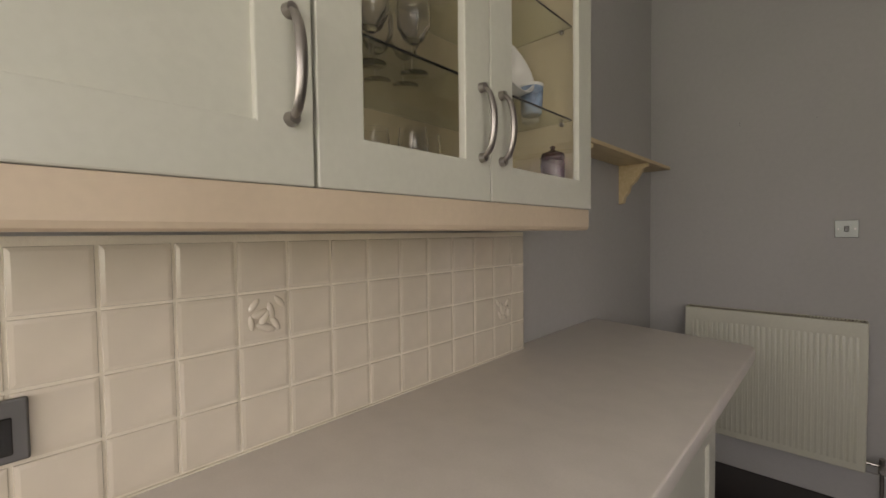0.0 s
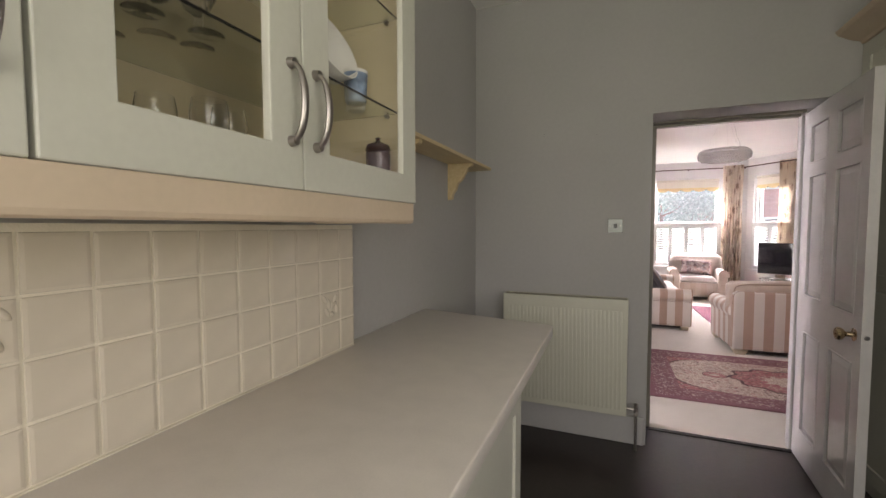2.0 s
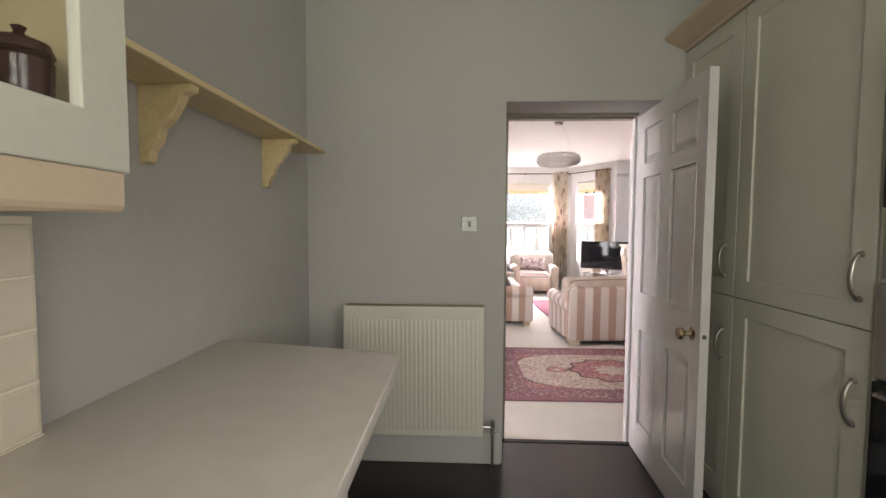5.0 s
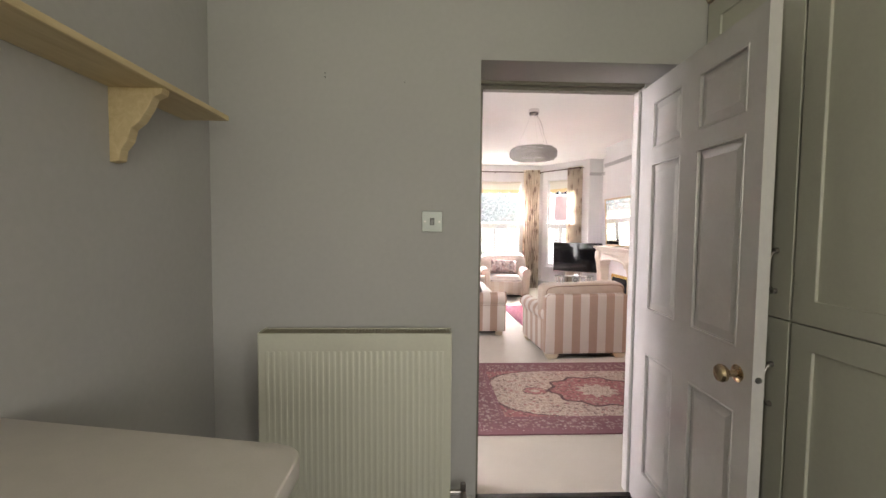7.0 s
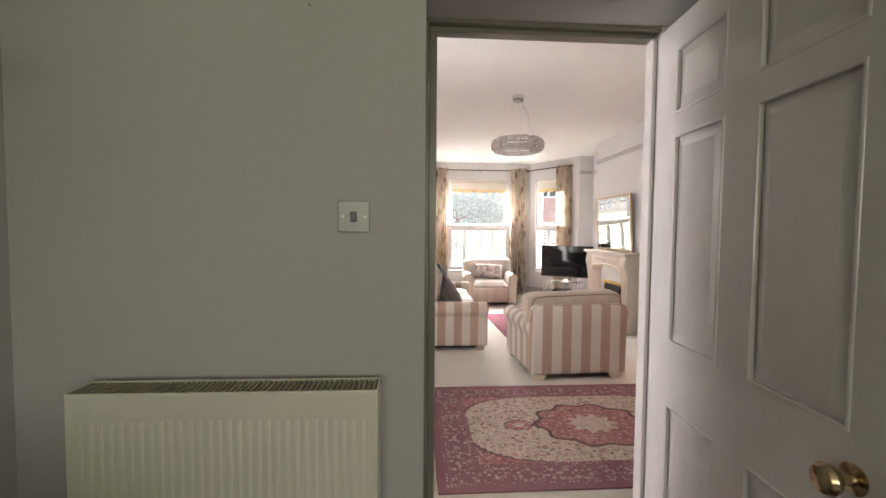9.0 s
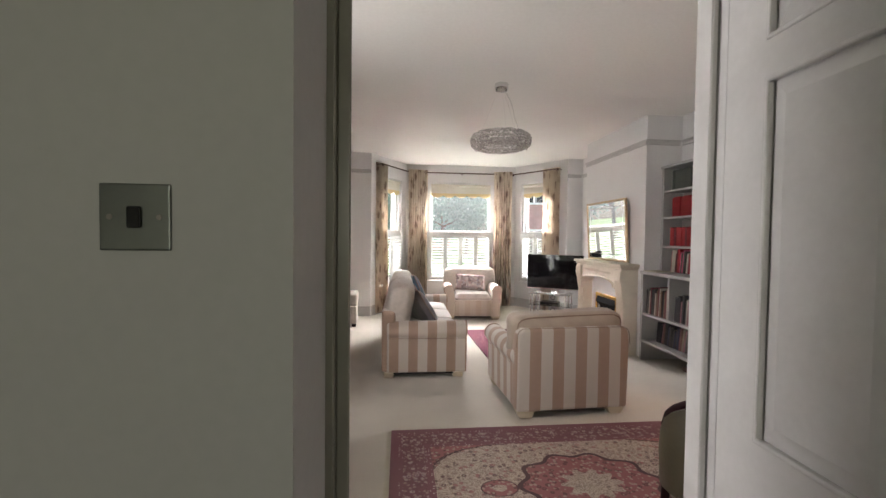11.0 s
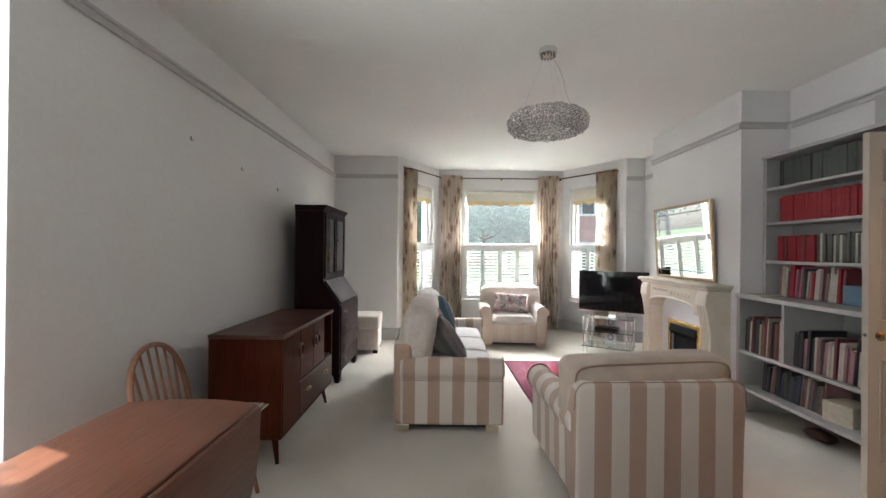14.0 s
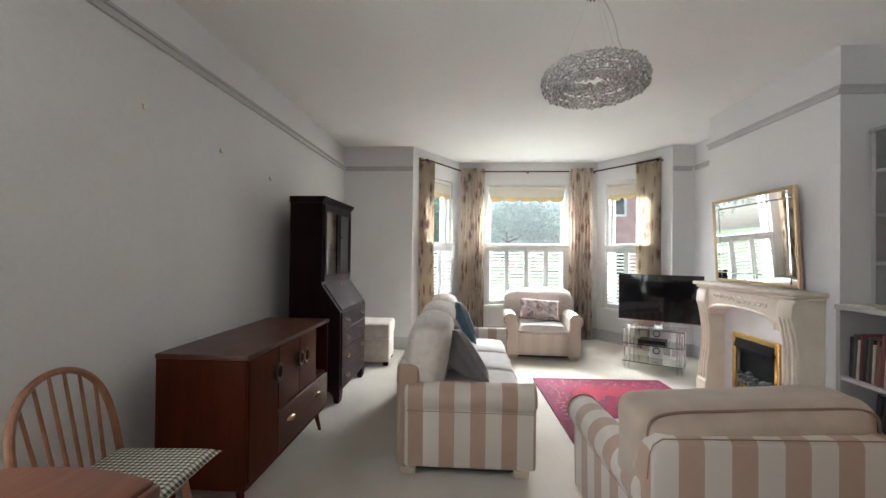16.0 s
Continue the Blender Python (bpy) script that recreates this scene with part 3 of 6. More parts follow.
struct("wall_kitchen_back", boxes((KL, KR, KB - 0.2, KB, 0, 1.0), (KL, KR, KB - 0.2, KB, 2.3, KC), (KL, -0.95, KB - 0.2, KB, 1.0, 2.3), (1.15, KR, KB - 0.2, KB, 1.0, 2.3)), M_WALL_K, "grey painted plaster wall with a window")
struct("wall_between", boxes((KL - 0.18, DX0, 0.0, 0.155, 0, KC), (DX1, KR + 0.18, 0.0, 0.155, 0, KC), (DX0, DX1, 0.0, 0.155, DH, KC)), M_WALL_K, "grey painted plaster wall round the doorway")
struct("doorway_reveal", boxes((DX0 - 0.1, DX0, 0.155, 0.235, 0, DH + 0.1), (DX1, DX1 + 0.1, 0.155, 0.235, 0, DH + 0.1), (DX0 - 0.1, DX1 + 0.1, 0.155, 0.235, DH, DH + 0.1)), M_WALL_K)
struct("wall_south", boxes((LL - 0.3, DX0 - 0.1, 0.155, LF, 0, LC), (DX1 + 0.1, LR + 0.2, 0.155, LF, 0, LC), (DX0 - 0.1, DX1 + 0.1, 0.155, LF, DH + 0.1, LC)), M_WALL, "pale grey painted plaster wall")
GY0, GY1, GZ = 0.62, 1.835, 2.42                  # garden door
struct("wall_west", boxes((LL - 0.3, LL, LF, GY0, 0, LC), (LL - 0.3, LL, GY1, LB, 0, LC), (LL - 0.3, LL, GY0, GY1, GZ, LC)), M_WALL, "pale grey painted plaster wall")
D2A, D2B, D2H = 1.80, 2.56, 1.995                # hall doorway
struct("wall_east", boxes((LR, LR + 0.14, LF, D2A, 0, LC), (LR, LR + 0.14, D2B, LB, 0, LC), (LR, LR + 0.14, D2A, D2B, D2H, LC)), M_WALL, "pale grey painted plaster wall")
struct("chimney_breast", box(2.82, LR, 3.82, 5.33, 0, LC), M_WALL, "pale grey painted chimney breast")
struct("wall_bay_west", box(LL - 0.3, -0.38, LB, LB + 0.3, 0, LC), M_WALL, "pale grey painted plaster wall")
struct("wall_bay_east", box(2.96, LR + 0.3, LB, LB + 0.3, 0, LC), M_WALL, "pale grey painted plaster wall")


# ---- bay: three walls with sash windows ----
def frame_at(a, b):
    """Pose whose x runs from a to b along the inside of a bay wall and whose y points outdoors."""
    a, b = Vector((*a, 0)), Vector((*b, 0))
    return Matrix.Translation(a) @ Matrix.Rotation(math.atan2(b.y - a.y, b.x - a.x), 4, "Z"), (b - a).length


def louvre_panel(bm_f, win, x0, x1, z0, z1, tilt):
    """One shutter leaf: stiles and rails into bm_f, each slat its own piece."""
    s = 0.035
    for r in ((x0, x0 + s, -0.03, -0.005, z0, z1), (x1 - s, x1, -0.03, -0.005, z0, z1), (x0 + s, x1 - s, -0.03, -0.005, z0, z0 + 0.06), (x0 + s, x1 - s, -0.03, -0.005, z1 - 0.06, z1)):
        add_box(bm_f, *r, 0.002)
    n = int((z1 - z0 - 0.12) / 0.048)
    me = None
    for i in range(n):
        z = z0 + 0.06 + (i + 0.5) * (z1 - z0 - 0.12) / n
        if me is None:
            o = part("slat", box(-(x1 - x0) / 2 + s, (x1 - x0) / 2 - s, -0.026, 0.026, -0.004, 0.004), M_SHUT, win)
            me = o.data
        else:
            o = new("slat", me)
            o.parent = win
        o.matrix_basis = pose((x0 + x1) / 2, -0.018, z, tilt, 0, 0)


def bay_wall(name, a, b, wx0, wx1, panels, label):
    m, length = frame_at(a, b)
    z0, z1, zm = 0.50, 2.36, 1.41
    wall = struct("wall_" + name, boxes((-0.02, wx0, 0, 0.24, 0, LC), (wx1, length + 0.02, 0, 0.24, 0, LC), (wx0, wx1, 0, 0.24, 0, z0), (wx0, wx1, 0, 0.24, z1, LC)), M_WALL, "pale grey painted bay wall")
    wall.matrix_basis = m
    sk = struct("baseboard", boxes((0.0, length, -0.02, 0, 0.004, 0.17, 0.004)), M_RAIL, "grey painted skirting board")
    sk.matrix_basis = m
    win = thing("window_" + name, (0, 0, 0), 0, label, "window")
    win["kind"] = "structure"
    win.matrix_basis = m
    f = 0.05
    bm = boxes((wx0, wx0 + f, 0.03, 0.16, z0, z1, 0.003), (wx1 - f, wx1, 0.03, 0.16, z0, z1, 0.003), (wx0 + f, wx1 - f, 0.03, 0.16, z1 - f, z1, 0.003), (wx0 + f, wx1 - f, 0.03, 0.16, z0, z0 + f, 0.003))
    part("window_frame", bm, M_GLOSSW, win)
    part("window_sill", box(wx0 - 0.03, wx1 + 0.03, -0.05, 0.03, z0 - 0.035, z0, 0.006, 2), M_GLOSSW, win)
    bm = bm_new()
    s = 0.04
    for (za, zb, ya) in ((zm, z1 - f, 0.075), (z0 + f, zm + 0.04, 0.115)):
        for r in ((wx0 + f, wx0 + f + s, za, zb), (wx1 - f - s, wx1 - f, za, zb), (wx0 + f + s, wx1 - f - s, za, za + s), (wx0 + f + s, wx1 - f - s, zb - s, zb)):
            add_box(bm, r[0], r[1], ya, ya + 0.035, r[2], r[3], 0.003)
    part("sash", bm, M_GLOSSW, win)
    for (za, zb, ya) in ((zm + s, z1 - f - s, 0.09), (z0 + f + s, zm, 0.13)):
        p = part("pane", box(wx0 + f + s, wx1 - f - s, ya, ya + 0.004, za, zb), M_PANE, win)
        p.visible_shadow = False
    sh = boxes((wx0, wx1, -0.032, 0.028, zm - 0.02, zm + 0.025, 0.004), (wx0, wx0 + 0.04, -0.032, 0.028, z0, zm - 0.02), (wx1 - 0.04, wx1, -0.032, 0.028, z0, zm - 0.02))
    w = (wx1 - wx0 - 0.08) / panels
    for i in range(panels):
        louvre_panel(sh, win, wx0 + 0.04 + i * w + 0.002, wx0 + 0.04 + (i + 1) * w - 0.002, z0 + 0.01, zm - 0.022, -20)
    part("shutter_frame", sh, M_SHUT, win, "white painted shutter frame")
    # roller blind with a scalloped hem
    bl = thing("roller_blind", (0, 0, 0), 0, "cream roller blind with a scalloped hem, rolled up", "blind", "blinds in the bay")
    bl.matrix_basis = m
    part("roller", add_cyl(bm_new(), (wx0 + 0.05, 0.02, z1 - 0.045), (wx1 - 0.05, 0.02, z1 - 0.045), 0.026, n=14), M_BLINDC, bl, smooth=True)
    pts = [(wx0 + 0.055, z1 - 0.05), (wx1 - 0.055, z1 - 0.05)]
    k = 5 if wx1 - wx0 > 1 else 3
    n = k * 10
    for i in range(n + 1):
        u = i / n
        pts.append((wx1 - 0.055 - u * (wx1 - wx0 - 0.11), z1 - 0.235 - 0.042 * abs(math.sin(math.pi * k * u)) ** 0.8))
    pts[0], pts[1] = (wx0 + 0.055, z1 - 0.195), (wx1 - 0.055, z1 - 0.195)
    part("valance", add_prism(bm_new(), pts, 1, 0.010, 0.014), M_BLIND, bl, "yellow scalloped valance")
    part("blind_cloth", box(wx0 + 0.055, wx1 - 0.055, 0.016, 0.019, z1 - 0.222, z1 - 0.05), M_BLINDC, bl)
    return m


B0, B1, B2, B3 = (-0.38, 6.42), (0.20, 7.40), (2.32, 7.40), (2.96, 6.42)
bay_wall("bay_left", B0, B1, 0.22, 0.97, 2, "white sash window with two louvred shutters, left bay side")
bay_wall("bay_middle", B1, B2, 0.42, 1.68, 4, "wide white sash window with four half-height louvred shutters")
bay_wall("bay_right", B2, B3, 0.14, 0.92, 2, "white sash window with two louvred shutters facing a brick house")


# ---- mouldings ----
def run(name, pts, z0, z1, out, material, label, extra=0.0):
    """Straight runs of moulding along wall faces: each pt pair with the side on which it stands out."""
    for (a, b, nx, ny) in pts:
        bm = bm_new()
        x0, x1 = sorted((a[0], b[0])) if ny else sorted((a[0], a[0] + nx * out))
        y0, y1 = sorted((a[1], b[1])) if nx else sorted((a[1], a[1] + ny * out))
        add_box(bm, x0, x1, y0, y1, z0, z1, 0.004, 1)
        if extra:
            xa, xb = (x0, x1) if ny else sorted((a[0], a[0] + nx * (out + extra)))
            ya, yb = (y0, y1) if nx else sorted((a[1], a[1] + ny * (out + extra)))
            h = (z1 - z0) * 0.3
            add_box(bm, xa, xb, ya, yb, z1 - h, z1 + 0.004, 0.005, 2)
        struct(name, bm, material, label)


L_RUNS = [((LL, LF), (LL, LB), 1, 0), ((LL + 0.03, LB), (-0.38, LB), 0, -1), ((2.96, LB), (LR - 0.03, LB), 0, -1), ((LR, 5.36), (LR, LB - 0.03), -1, 0),
          ((2.82, 3.82), (2.82, 5.33), -1, 0), ((2.82, 5.33), (LR - 0.03, 5.33), 0, 1), ((2.79, 3.82), (LR - 0.03, 3.82), 0, -1), ((LR, LF), (LR, 3.79), -1, 0),
          ((LL + 0.03, LF), (LR - 0.03, LF), 0, 1)]
run("picture_rail", L_RUNS, 2.372, 2.425, 0.018, M_RAIL, "grey painted picture rail", 0.014)
S_RUNS = [((LL, GY1 + 0.06), (LL, LB), 1, 0), ((LL + 0.02, LB), (-0.38, LB), 0, -1), ((2.96, LB), (LR - 0.02, LB), 0, -1), ((LR, 5.36), (LR, LB - 0.02), -1, 0),
          ((2.82, 5.20), (2.82, 5.33), -1, 0), ((2.80, 5.33), (LR - 0.02, 5.33), 0, 1), ((LR, LF), (LR, D2A - 0.09), -1, 0), ((0.95, LF), (LR - 0.02, LF), 0, 1), ((LL + 0.02, LF), (-0.06, LF), 0, 1)]
run("baseboard", S_RUNS, 0.004, 0.17, 0.02, M_RAIL, "grey painted skirting board")
run("baseboard", [((KL + 0.02, 0.0), (0.0, 0.0), 0, -1), ((KL, -1.53), (KL, 0), 1, 0), ((0.93, 0.0), (0.94, 0.0), 0, -1)], 0.0, 0.176, 0.018, M_RAIL, "grey painted skirting board")


def panel_door(name, width, height, at, rz, label, knob_label, gloss, knob_side=1, thick=0.036):
    """A six-panel door leaf. Its hinge edge is the local z axis and the leaf runs along +x."""
    d = thing(name, at, rz, label, "door")
    d["kind"] = "structure"
    part("door_leaf", add_box(bm_new(), 0, width, 0.012, thick - 0.012, 0, height), gloss, d)
    st, mid = 0.105 * width / 0.76, 0.10 * width / 0.76
    cx = width / 2
    rows = [(0.175, 0.745), (0.950, 1.612), (1.682, 1.885)]
    k_ = width / 0.762
    xs = [(st * 0.92, 0.326 * k_), (0.440 * k_, width - 0.076 * k_)]
    for y0, y1 in ((0.0, 0.012), (thick - 0.012, thick)):
        for x0, x1 in ((0, xs[0][0]), (xs[1][1], width), (xs[0][1], xs[1][0])):
            part("stile", add_box(bm_new(), x0, x1, y0, y1, 0, height), gloss, d)
        zs = [0.0] + [v for r in rows for v in r] + [height]
        for i in range(0, len(zs), 2):
            for xa, xb in xs:
                part("rail", add_box(bm_new(), xa, xb, y0, y1, zs[i], zs[i + 1]), gloss, d)
    # raised fields
    for y0, s in ((0.0115, -1), (thick - 0.0115, 1)):
        for xa, xb in xs:
            for za, zb in rows:
                tmp = bm_new()
                g, k = 0.010, 0.040
                o = [(xa + g, za + g), (xb - g, za + g), (xb - g, zb - g), (xa + g, zb - g)]
                i_ = [(xa + k, za + k), (xb - k, za + k), (xb - k, zb - k), (xa + k, zb - k)]
                vo = [tmp.verts.new((p[0], y0, p[1])) for p in o]
                vi = [tmp.verts.new((p[0], y0 + s * 0.0085, p[1])) for p in i_]
                f = tmp.faces.new(vi if s < 0 else vi[::-1])
                for q in range(4):
                    tmp.faces.new((vo[q], vo[(q + 1) % 4], vi[(q + 1) % 4], vi[q]) if s < 0 else (vo[(q + 1) % 4], vo[q], vi[q], vi[(q + 1) % 4]))
                part("door_panel", tmp, gloss, d)
                ya_, yb_ = sorted((0.012 if s < 0 else thick - 0.012, (0.0 if s < 0 else thick) + s * 0.0025))
                part("moulding", add_ring(bm_new(), 1, ya_, yb_, xa - 0.002, xb + 0.002, za - 0.002, zb + 0.002, 0.0095, 0.0095, 0.003), gloss, d)
    kx, kz = width - 0.062, 0.872
    prof = [(0.026, 0.0), (0.028, 0.004), (0.012, 0.008), (0.010, 0.028), (0.016, 0.034), (0.026, 0.043), (0.0285, 0.053), (0.024, 0.062), (0.010, 0.067), (0.0, 0.067)]
    for y0, s in ((0.0, 90), (thick, -90))[knob_side - 1:knob_side]:
        part("door_knob", add_lathe(bm_new(), prof, 20, pose(kx, y0, kz, s)), M_BRASS, d, knob_label, True)
    part("latch", add_cyl(bm_new(), (width, thick / 2, kz), (width + 0.006, thick / 2, kz), 0.010, 0.007, 12), M_SOCK, d, "dull steel latch bolt")
    return d


# frame of the doorway between the rooms
FX0, FX1, FH = 0.040, 0.808, 1.988
bm = bm_new()
bm_h = boxes((FX1 + 0.012, DX1 + 0.02, 0.235, 0.315, 0, 2.05, 0.003), (FX1 - 0.004, FX1 + 0.012, 0.262, 0.312, 0, FH - 0.004, 0.003))
struct("door_frame", bm_h, M_GLOSS, "white gloss painted hinge side of the door lining")
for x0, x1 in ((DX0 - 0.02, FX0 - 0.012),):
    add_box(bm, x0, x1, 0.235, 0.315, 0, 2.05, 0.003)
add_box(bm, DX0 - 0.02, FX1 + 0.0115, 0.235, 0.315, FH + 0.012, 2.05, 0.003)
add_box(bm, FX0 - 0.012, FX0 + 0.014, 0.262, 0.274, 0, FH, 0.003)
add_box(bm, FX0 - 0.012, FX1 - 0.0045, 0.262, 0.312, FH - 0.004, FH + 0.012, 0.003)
# same white paint as the hinge side; the shade is in the material colour
struct("door_frame", bm, M_LINING_SHADED, "white gloss latch side and head of the door lining, shade in colour")
struct("door_jamb", boxes((DX0 - 0.1, 0.036, 0.3155, 0.358, 0.004, 2.02, 0.003)), M_GLOSS, "white gloss painted jamb edge")
bm = bm_new()
for x0, x1 in ((DX1, DX1 + 0.07),):
    add_box(bm, x0, x1, 0.316, 0.332, 0.004, 2.08, 0.005, 2)
add_box(bm, -0.07, DX1 + 0.07, 0.316, 0.332, 2.03, 2.10, 0.005, 2)
struct("architrave", bm, M_GLOSS, "white gloss painted architrave")
panel_door("door_kitchen", 0.782, 1.975, (0.812, 0.226, 0.010), -93.5, "open six-panel door in white gloss paint with a brass knob", "polished brass knob", M_GLOSS)

# hall doorway
panel_door("door_hall", 0.625, 1.97, (3.235, 2.566, 0.014), 179.0, "open six-panel door in pale gloss paint beside the bookcase", "brass knob", M_CASEG, 2)
bm = boxes((LR, LR + 0.14, D2B - 0.035, D2B, 0, D2H, 0.002), (LR, LR + 0.14, D2A, D2A + 0.035, 0, D2H, 0.002), (LR, LR + 0.14, D2A, D2B, D2H - 0.03, D2H, 0.002),
           (LR - 0.016, LR, D2A - 0.07, D2A + 0.01, 0.004, D2H + 0.05, 0.004), (LR - 0.016, LR, D2A - 0.07, D2B + 0.06, D2H - 0.01, D2H + 0.06, 0.004), (LR - 0.014, LR, D2B + 0.004, D2B + 0.06, 0.004, D2H - 0.01, 0.004))
struct("hall_door_frame", bm, M_GLOSS, "gloss painted frame of the hall doorway")

# hall beyond
struct("hall_floor", box(LR + 0.03, 5.6, 0.4, 4.2, -0.10, 0.0), M_CARPET, "cream hall carpet")
struct("hall_walls", boxes((4.32, 4.46, 0.4, 4.2, 0, 2.6), (LR + 0.14, 4.32, 0.3, 0.4, 0, 2.6), (LR + 0.14, 4.32, 4.1, 4.2, 0, 2.6)), M_HALLW, "pale blue-grey painted hall wall")
struct("hall_ceiling", box(LR + 0.14, 4.5, 0.3, 4.2, 2.6, 2.7), M_CEIL, "off-white hall ceiling")
struct("baseboard", box(4.295, 4.32, 0.4, 4.1, 0.0, 0.17, 0.004), M_RAIL, "grey painted skirting board")
sw = thing("hall_light_switch", (4.318, 2.87, 1.36), 0, "ivory light switch plate on the hall wall", "light switch")
part("plate", box(-0.008, 0, -0.043, 0.043, -0.043, 0.043, 0.003, 2), M_ORANGE, sw)
part("rocker", box(-0.013, -0.008, -0.008, 0.008, -0.015, 0.015, 0.002), M_ORANGE, sw)

# garden door in the west wall
gd = thing("window_garden", (LL - 0.14, 0, 0), 0, "tall white glazed garden door", "window")
gd["kind"] = "structure"
f = 0.06
part("window_frame", boxes((-0.12, 0.0, GY0, GY0 + f, 0, GZ, 0.003), (-0.12, 0.0, GY1 - f, GY1, 0, GZ, 0.003), (-0.12, 0.0, GY0 + f, GY1 - f, GZ - f, GZ, 0.003), (-0.12, 0.0, GY0 + f, GY1 - f, 0, 0.09, 0.003), (-0.09, -0.03, (GY0 + GY1) / 2 - 0.03, (GY0 + GY1) / 2 + 0.03, 0.09, GZ - f, 0.003)), M_GLOSSW, gd)
for ya, yb in ((GY0 + f, (GY0 + GY1) / 2 - 0.03), ((GY0 + GY1) / 2 + 0.03, GY1 - f)):
    p = part("pane", box(-0.065, -0.06, ya, yb, 0.09, GZ - f), M_PANE, gd)
    p.visible_shadow = False
for nm_, ya_, yb_ in (("window_kitchen_side", -4.12, -2.78),):
    ks = thing(nm_, (KR + 0.09, 0, 0), 0, "white framed side window of the kitchen", "window")
    ks["kind"] = "structure"
    part("window_frame", add_ring(bm_new(), 0, -0.05, 0.05, ya_, yb_, 1.0, 2.3, 0.06, 0.06), M_GLOSSW, ks)
    p = part("pane", box(0.0, 0.006, ya_ + 0.06, yb_ - 0.06, 1.06, 2.24), M_PANE, ks)
    p.visible_shadow = False
kw = thing("window_kitchen", (0, KB - 0.08, 0), 0, "white framed kitchen window", "window")
kw["kind"] = "structure"
part("window_frame", boxes((-0.95, -0.89, -0.05, 0.05, 1.0, 2.3), (1.09, 1.15, -0.05, 0.05, 1.0, 2.3), (-0.89, 1.09, -0.05, 0.05, 2.24, 2.3), (-0.89, 1.09, -0.05, 0.05, 1.0, 1.06), (0.07, 0.13, -0.04, 0.04, 1.06, 2.24)), M_GLOSSW, kw)
p = part("pane", box(-0.89, 1.09, -0.006, 0.0, 1.06, 2.24), M_PANE, kw)
p.visible_shadow = False

# ---- outdoors ----
struct("ground", box(-250, 250, -200, 400, -0.75, -0.60), M_GRASS, "lawn and verge round the house")
struct("road", box(-250, 250, 13.5, 19.5, -0.60, -0.57), M_ROAD, "grey asphalt street")
struct("pavement", boxes((-250, 250, 11.6, 13.4, -0.60, -0.48, 0.01)), M_PAVE, "pale paved footway with a kerb")


# ---- kitchen ----
def bow_handle(name, parent, at, length, out, axis_x=1, label="brushed steel bow handle"):
    """A bowed bar handle, upright, standing out along local x by out; at is its middle on the door."""
    pts, rs = [], []
    for i in range(15):
        u = i / 14 * 2 - 1
        pts.append((at[0] + axis_x * (0.006 + out * (1 - u * u) ** 0.55), at[1], at[2] + u * length / 2))
        rs.append(0.0048 + 0.0012 * (1 - u * u))
    bm = add_tube(bm_new(), pts, rs, 10, 1.25)
    for s in (-1, 1):
        add_cyl(bm, (at[0], at[1], at[2] + s * length / 2), (at[0] + axis_x * 0.012, at[1], at[2] + s * length / 2), 0.010, 0.008, 14)
    return part(name, bm, M_STEEL, parent, label, True)


def shaker_door(parent, xf, y0, y1, z0, z1, side, handle, name="cabinet_door", stile=0.075, glazed=False, rail=None):
    """A framed cabinet door whose front is the plane x = xf, facing side (+1 or -1); handle: (y, z) or None."""
    rail = rail or stile
    a, b = sorted((xf - side * 0.020, xf))
    bm = add_ring(bm_new(), 0, a, b, y0, y1, z0, z1, stile, rail, 0.0025)
    d = part(name, bm, M_CAB, parent)
    if glazed:
        p = part("pane", box(xf - side * 0.013, xf - side * 0.009, y0 + stile - 0.004, y1 - stile + 0.004, z0 + rail - 0.004, z1 - rail + 0.004), M_GLASS, d, "clear glass pane")
        p.visible_shadow = False
    else:
        c, e = sorted((xf - side * 0.018, xf - side * 0.009))
        part("door_panel", box(c, e, y0 + stile, y1 - stile, z0 + rail, z1 - rail), M_CAB, d)
    if handle:
        bow_handle("handle", d, (xf, handle[0], handle[1]), 0.134, 0.026, side)
    return d


# wall cupboards over the worktop
CZ0, CZ1, CF = 1.412, 2.19, -0.722
cab = thing("glazed_wall_cabinet", (KL, -2.13, CZ0), 0, "cream wall cabinet with two glazed doors holding china and glasses", "kitchen cabinet", "wall cabinets")
o = Vector((KL, -2.13, CZ0))


def rel(bm, org):
    bm.transform(Matrix.Translation(-Vector(org)))
    return bm


def place(ob, org):
    ob.matrix_basis = Matrix.Translation(-Vector(org))
    return ob


ca = -2.556
place(part("body", boxes((KL, CF - 0.024, ca, ca + 0.018, CZ0, CZ1), (KL, CF - 0.024, -1.723, -1.705, CZ0, CZ1), (KL, CF - 0.024, ca + 0.018, -1.723, CZ0, CZ0 + 0.018),
                         (KL, CF - 0.024, ca + 0.018, -1.723, CZ1 - 0.018, CZ1), (KL, KL + 0.008, ca + 0.018, -1.723, CZ0 + 0.018, CZ1 - 0.018)), M_CABIN, cab, "pale cream cabinet body"), o)
for i, z in enumerate((1.664, 1.925)):
    place(part("shelf", box(KL + 0.01, CF - 0.05, ca + 0.02, -1.725, z, z + 0.006, 0.001), M_SHELFG, cab, "clear greenish glass shelf"), o).visible_shadow = False
    for y in (ca + 0.026, -1.731):
        for x in (KL + 0.07, CF - 0.08):
            place(part("shelf_stud", add_cyl(bm_new(), (x, y - 0.006, z - 0.005), (x, y + 0.006, z - 0.005), 0.006, n=10), M_STEEL, cab, smooth=True), o)
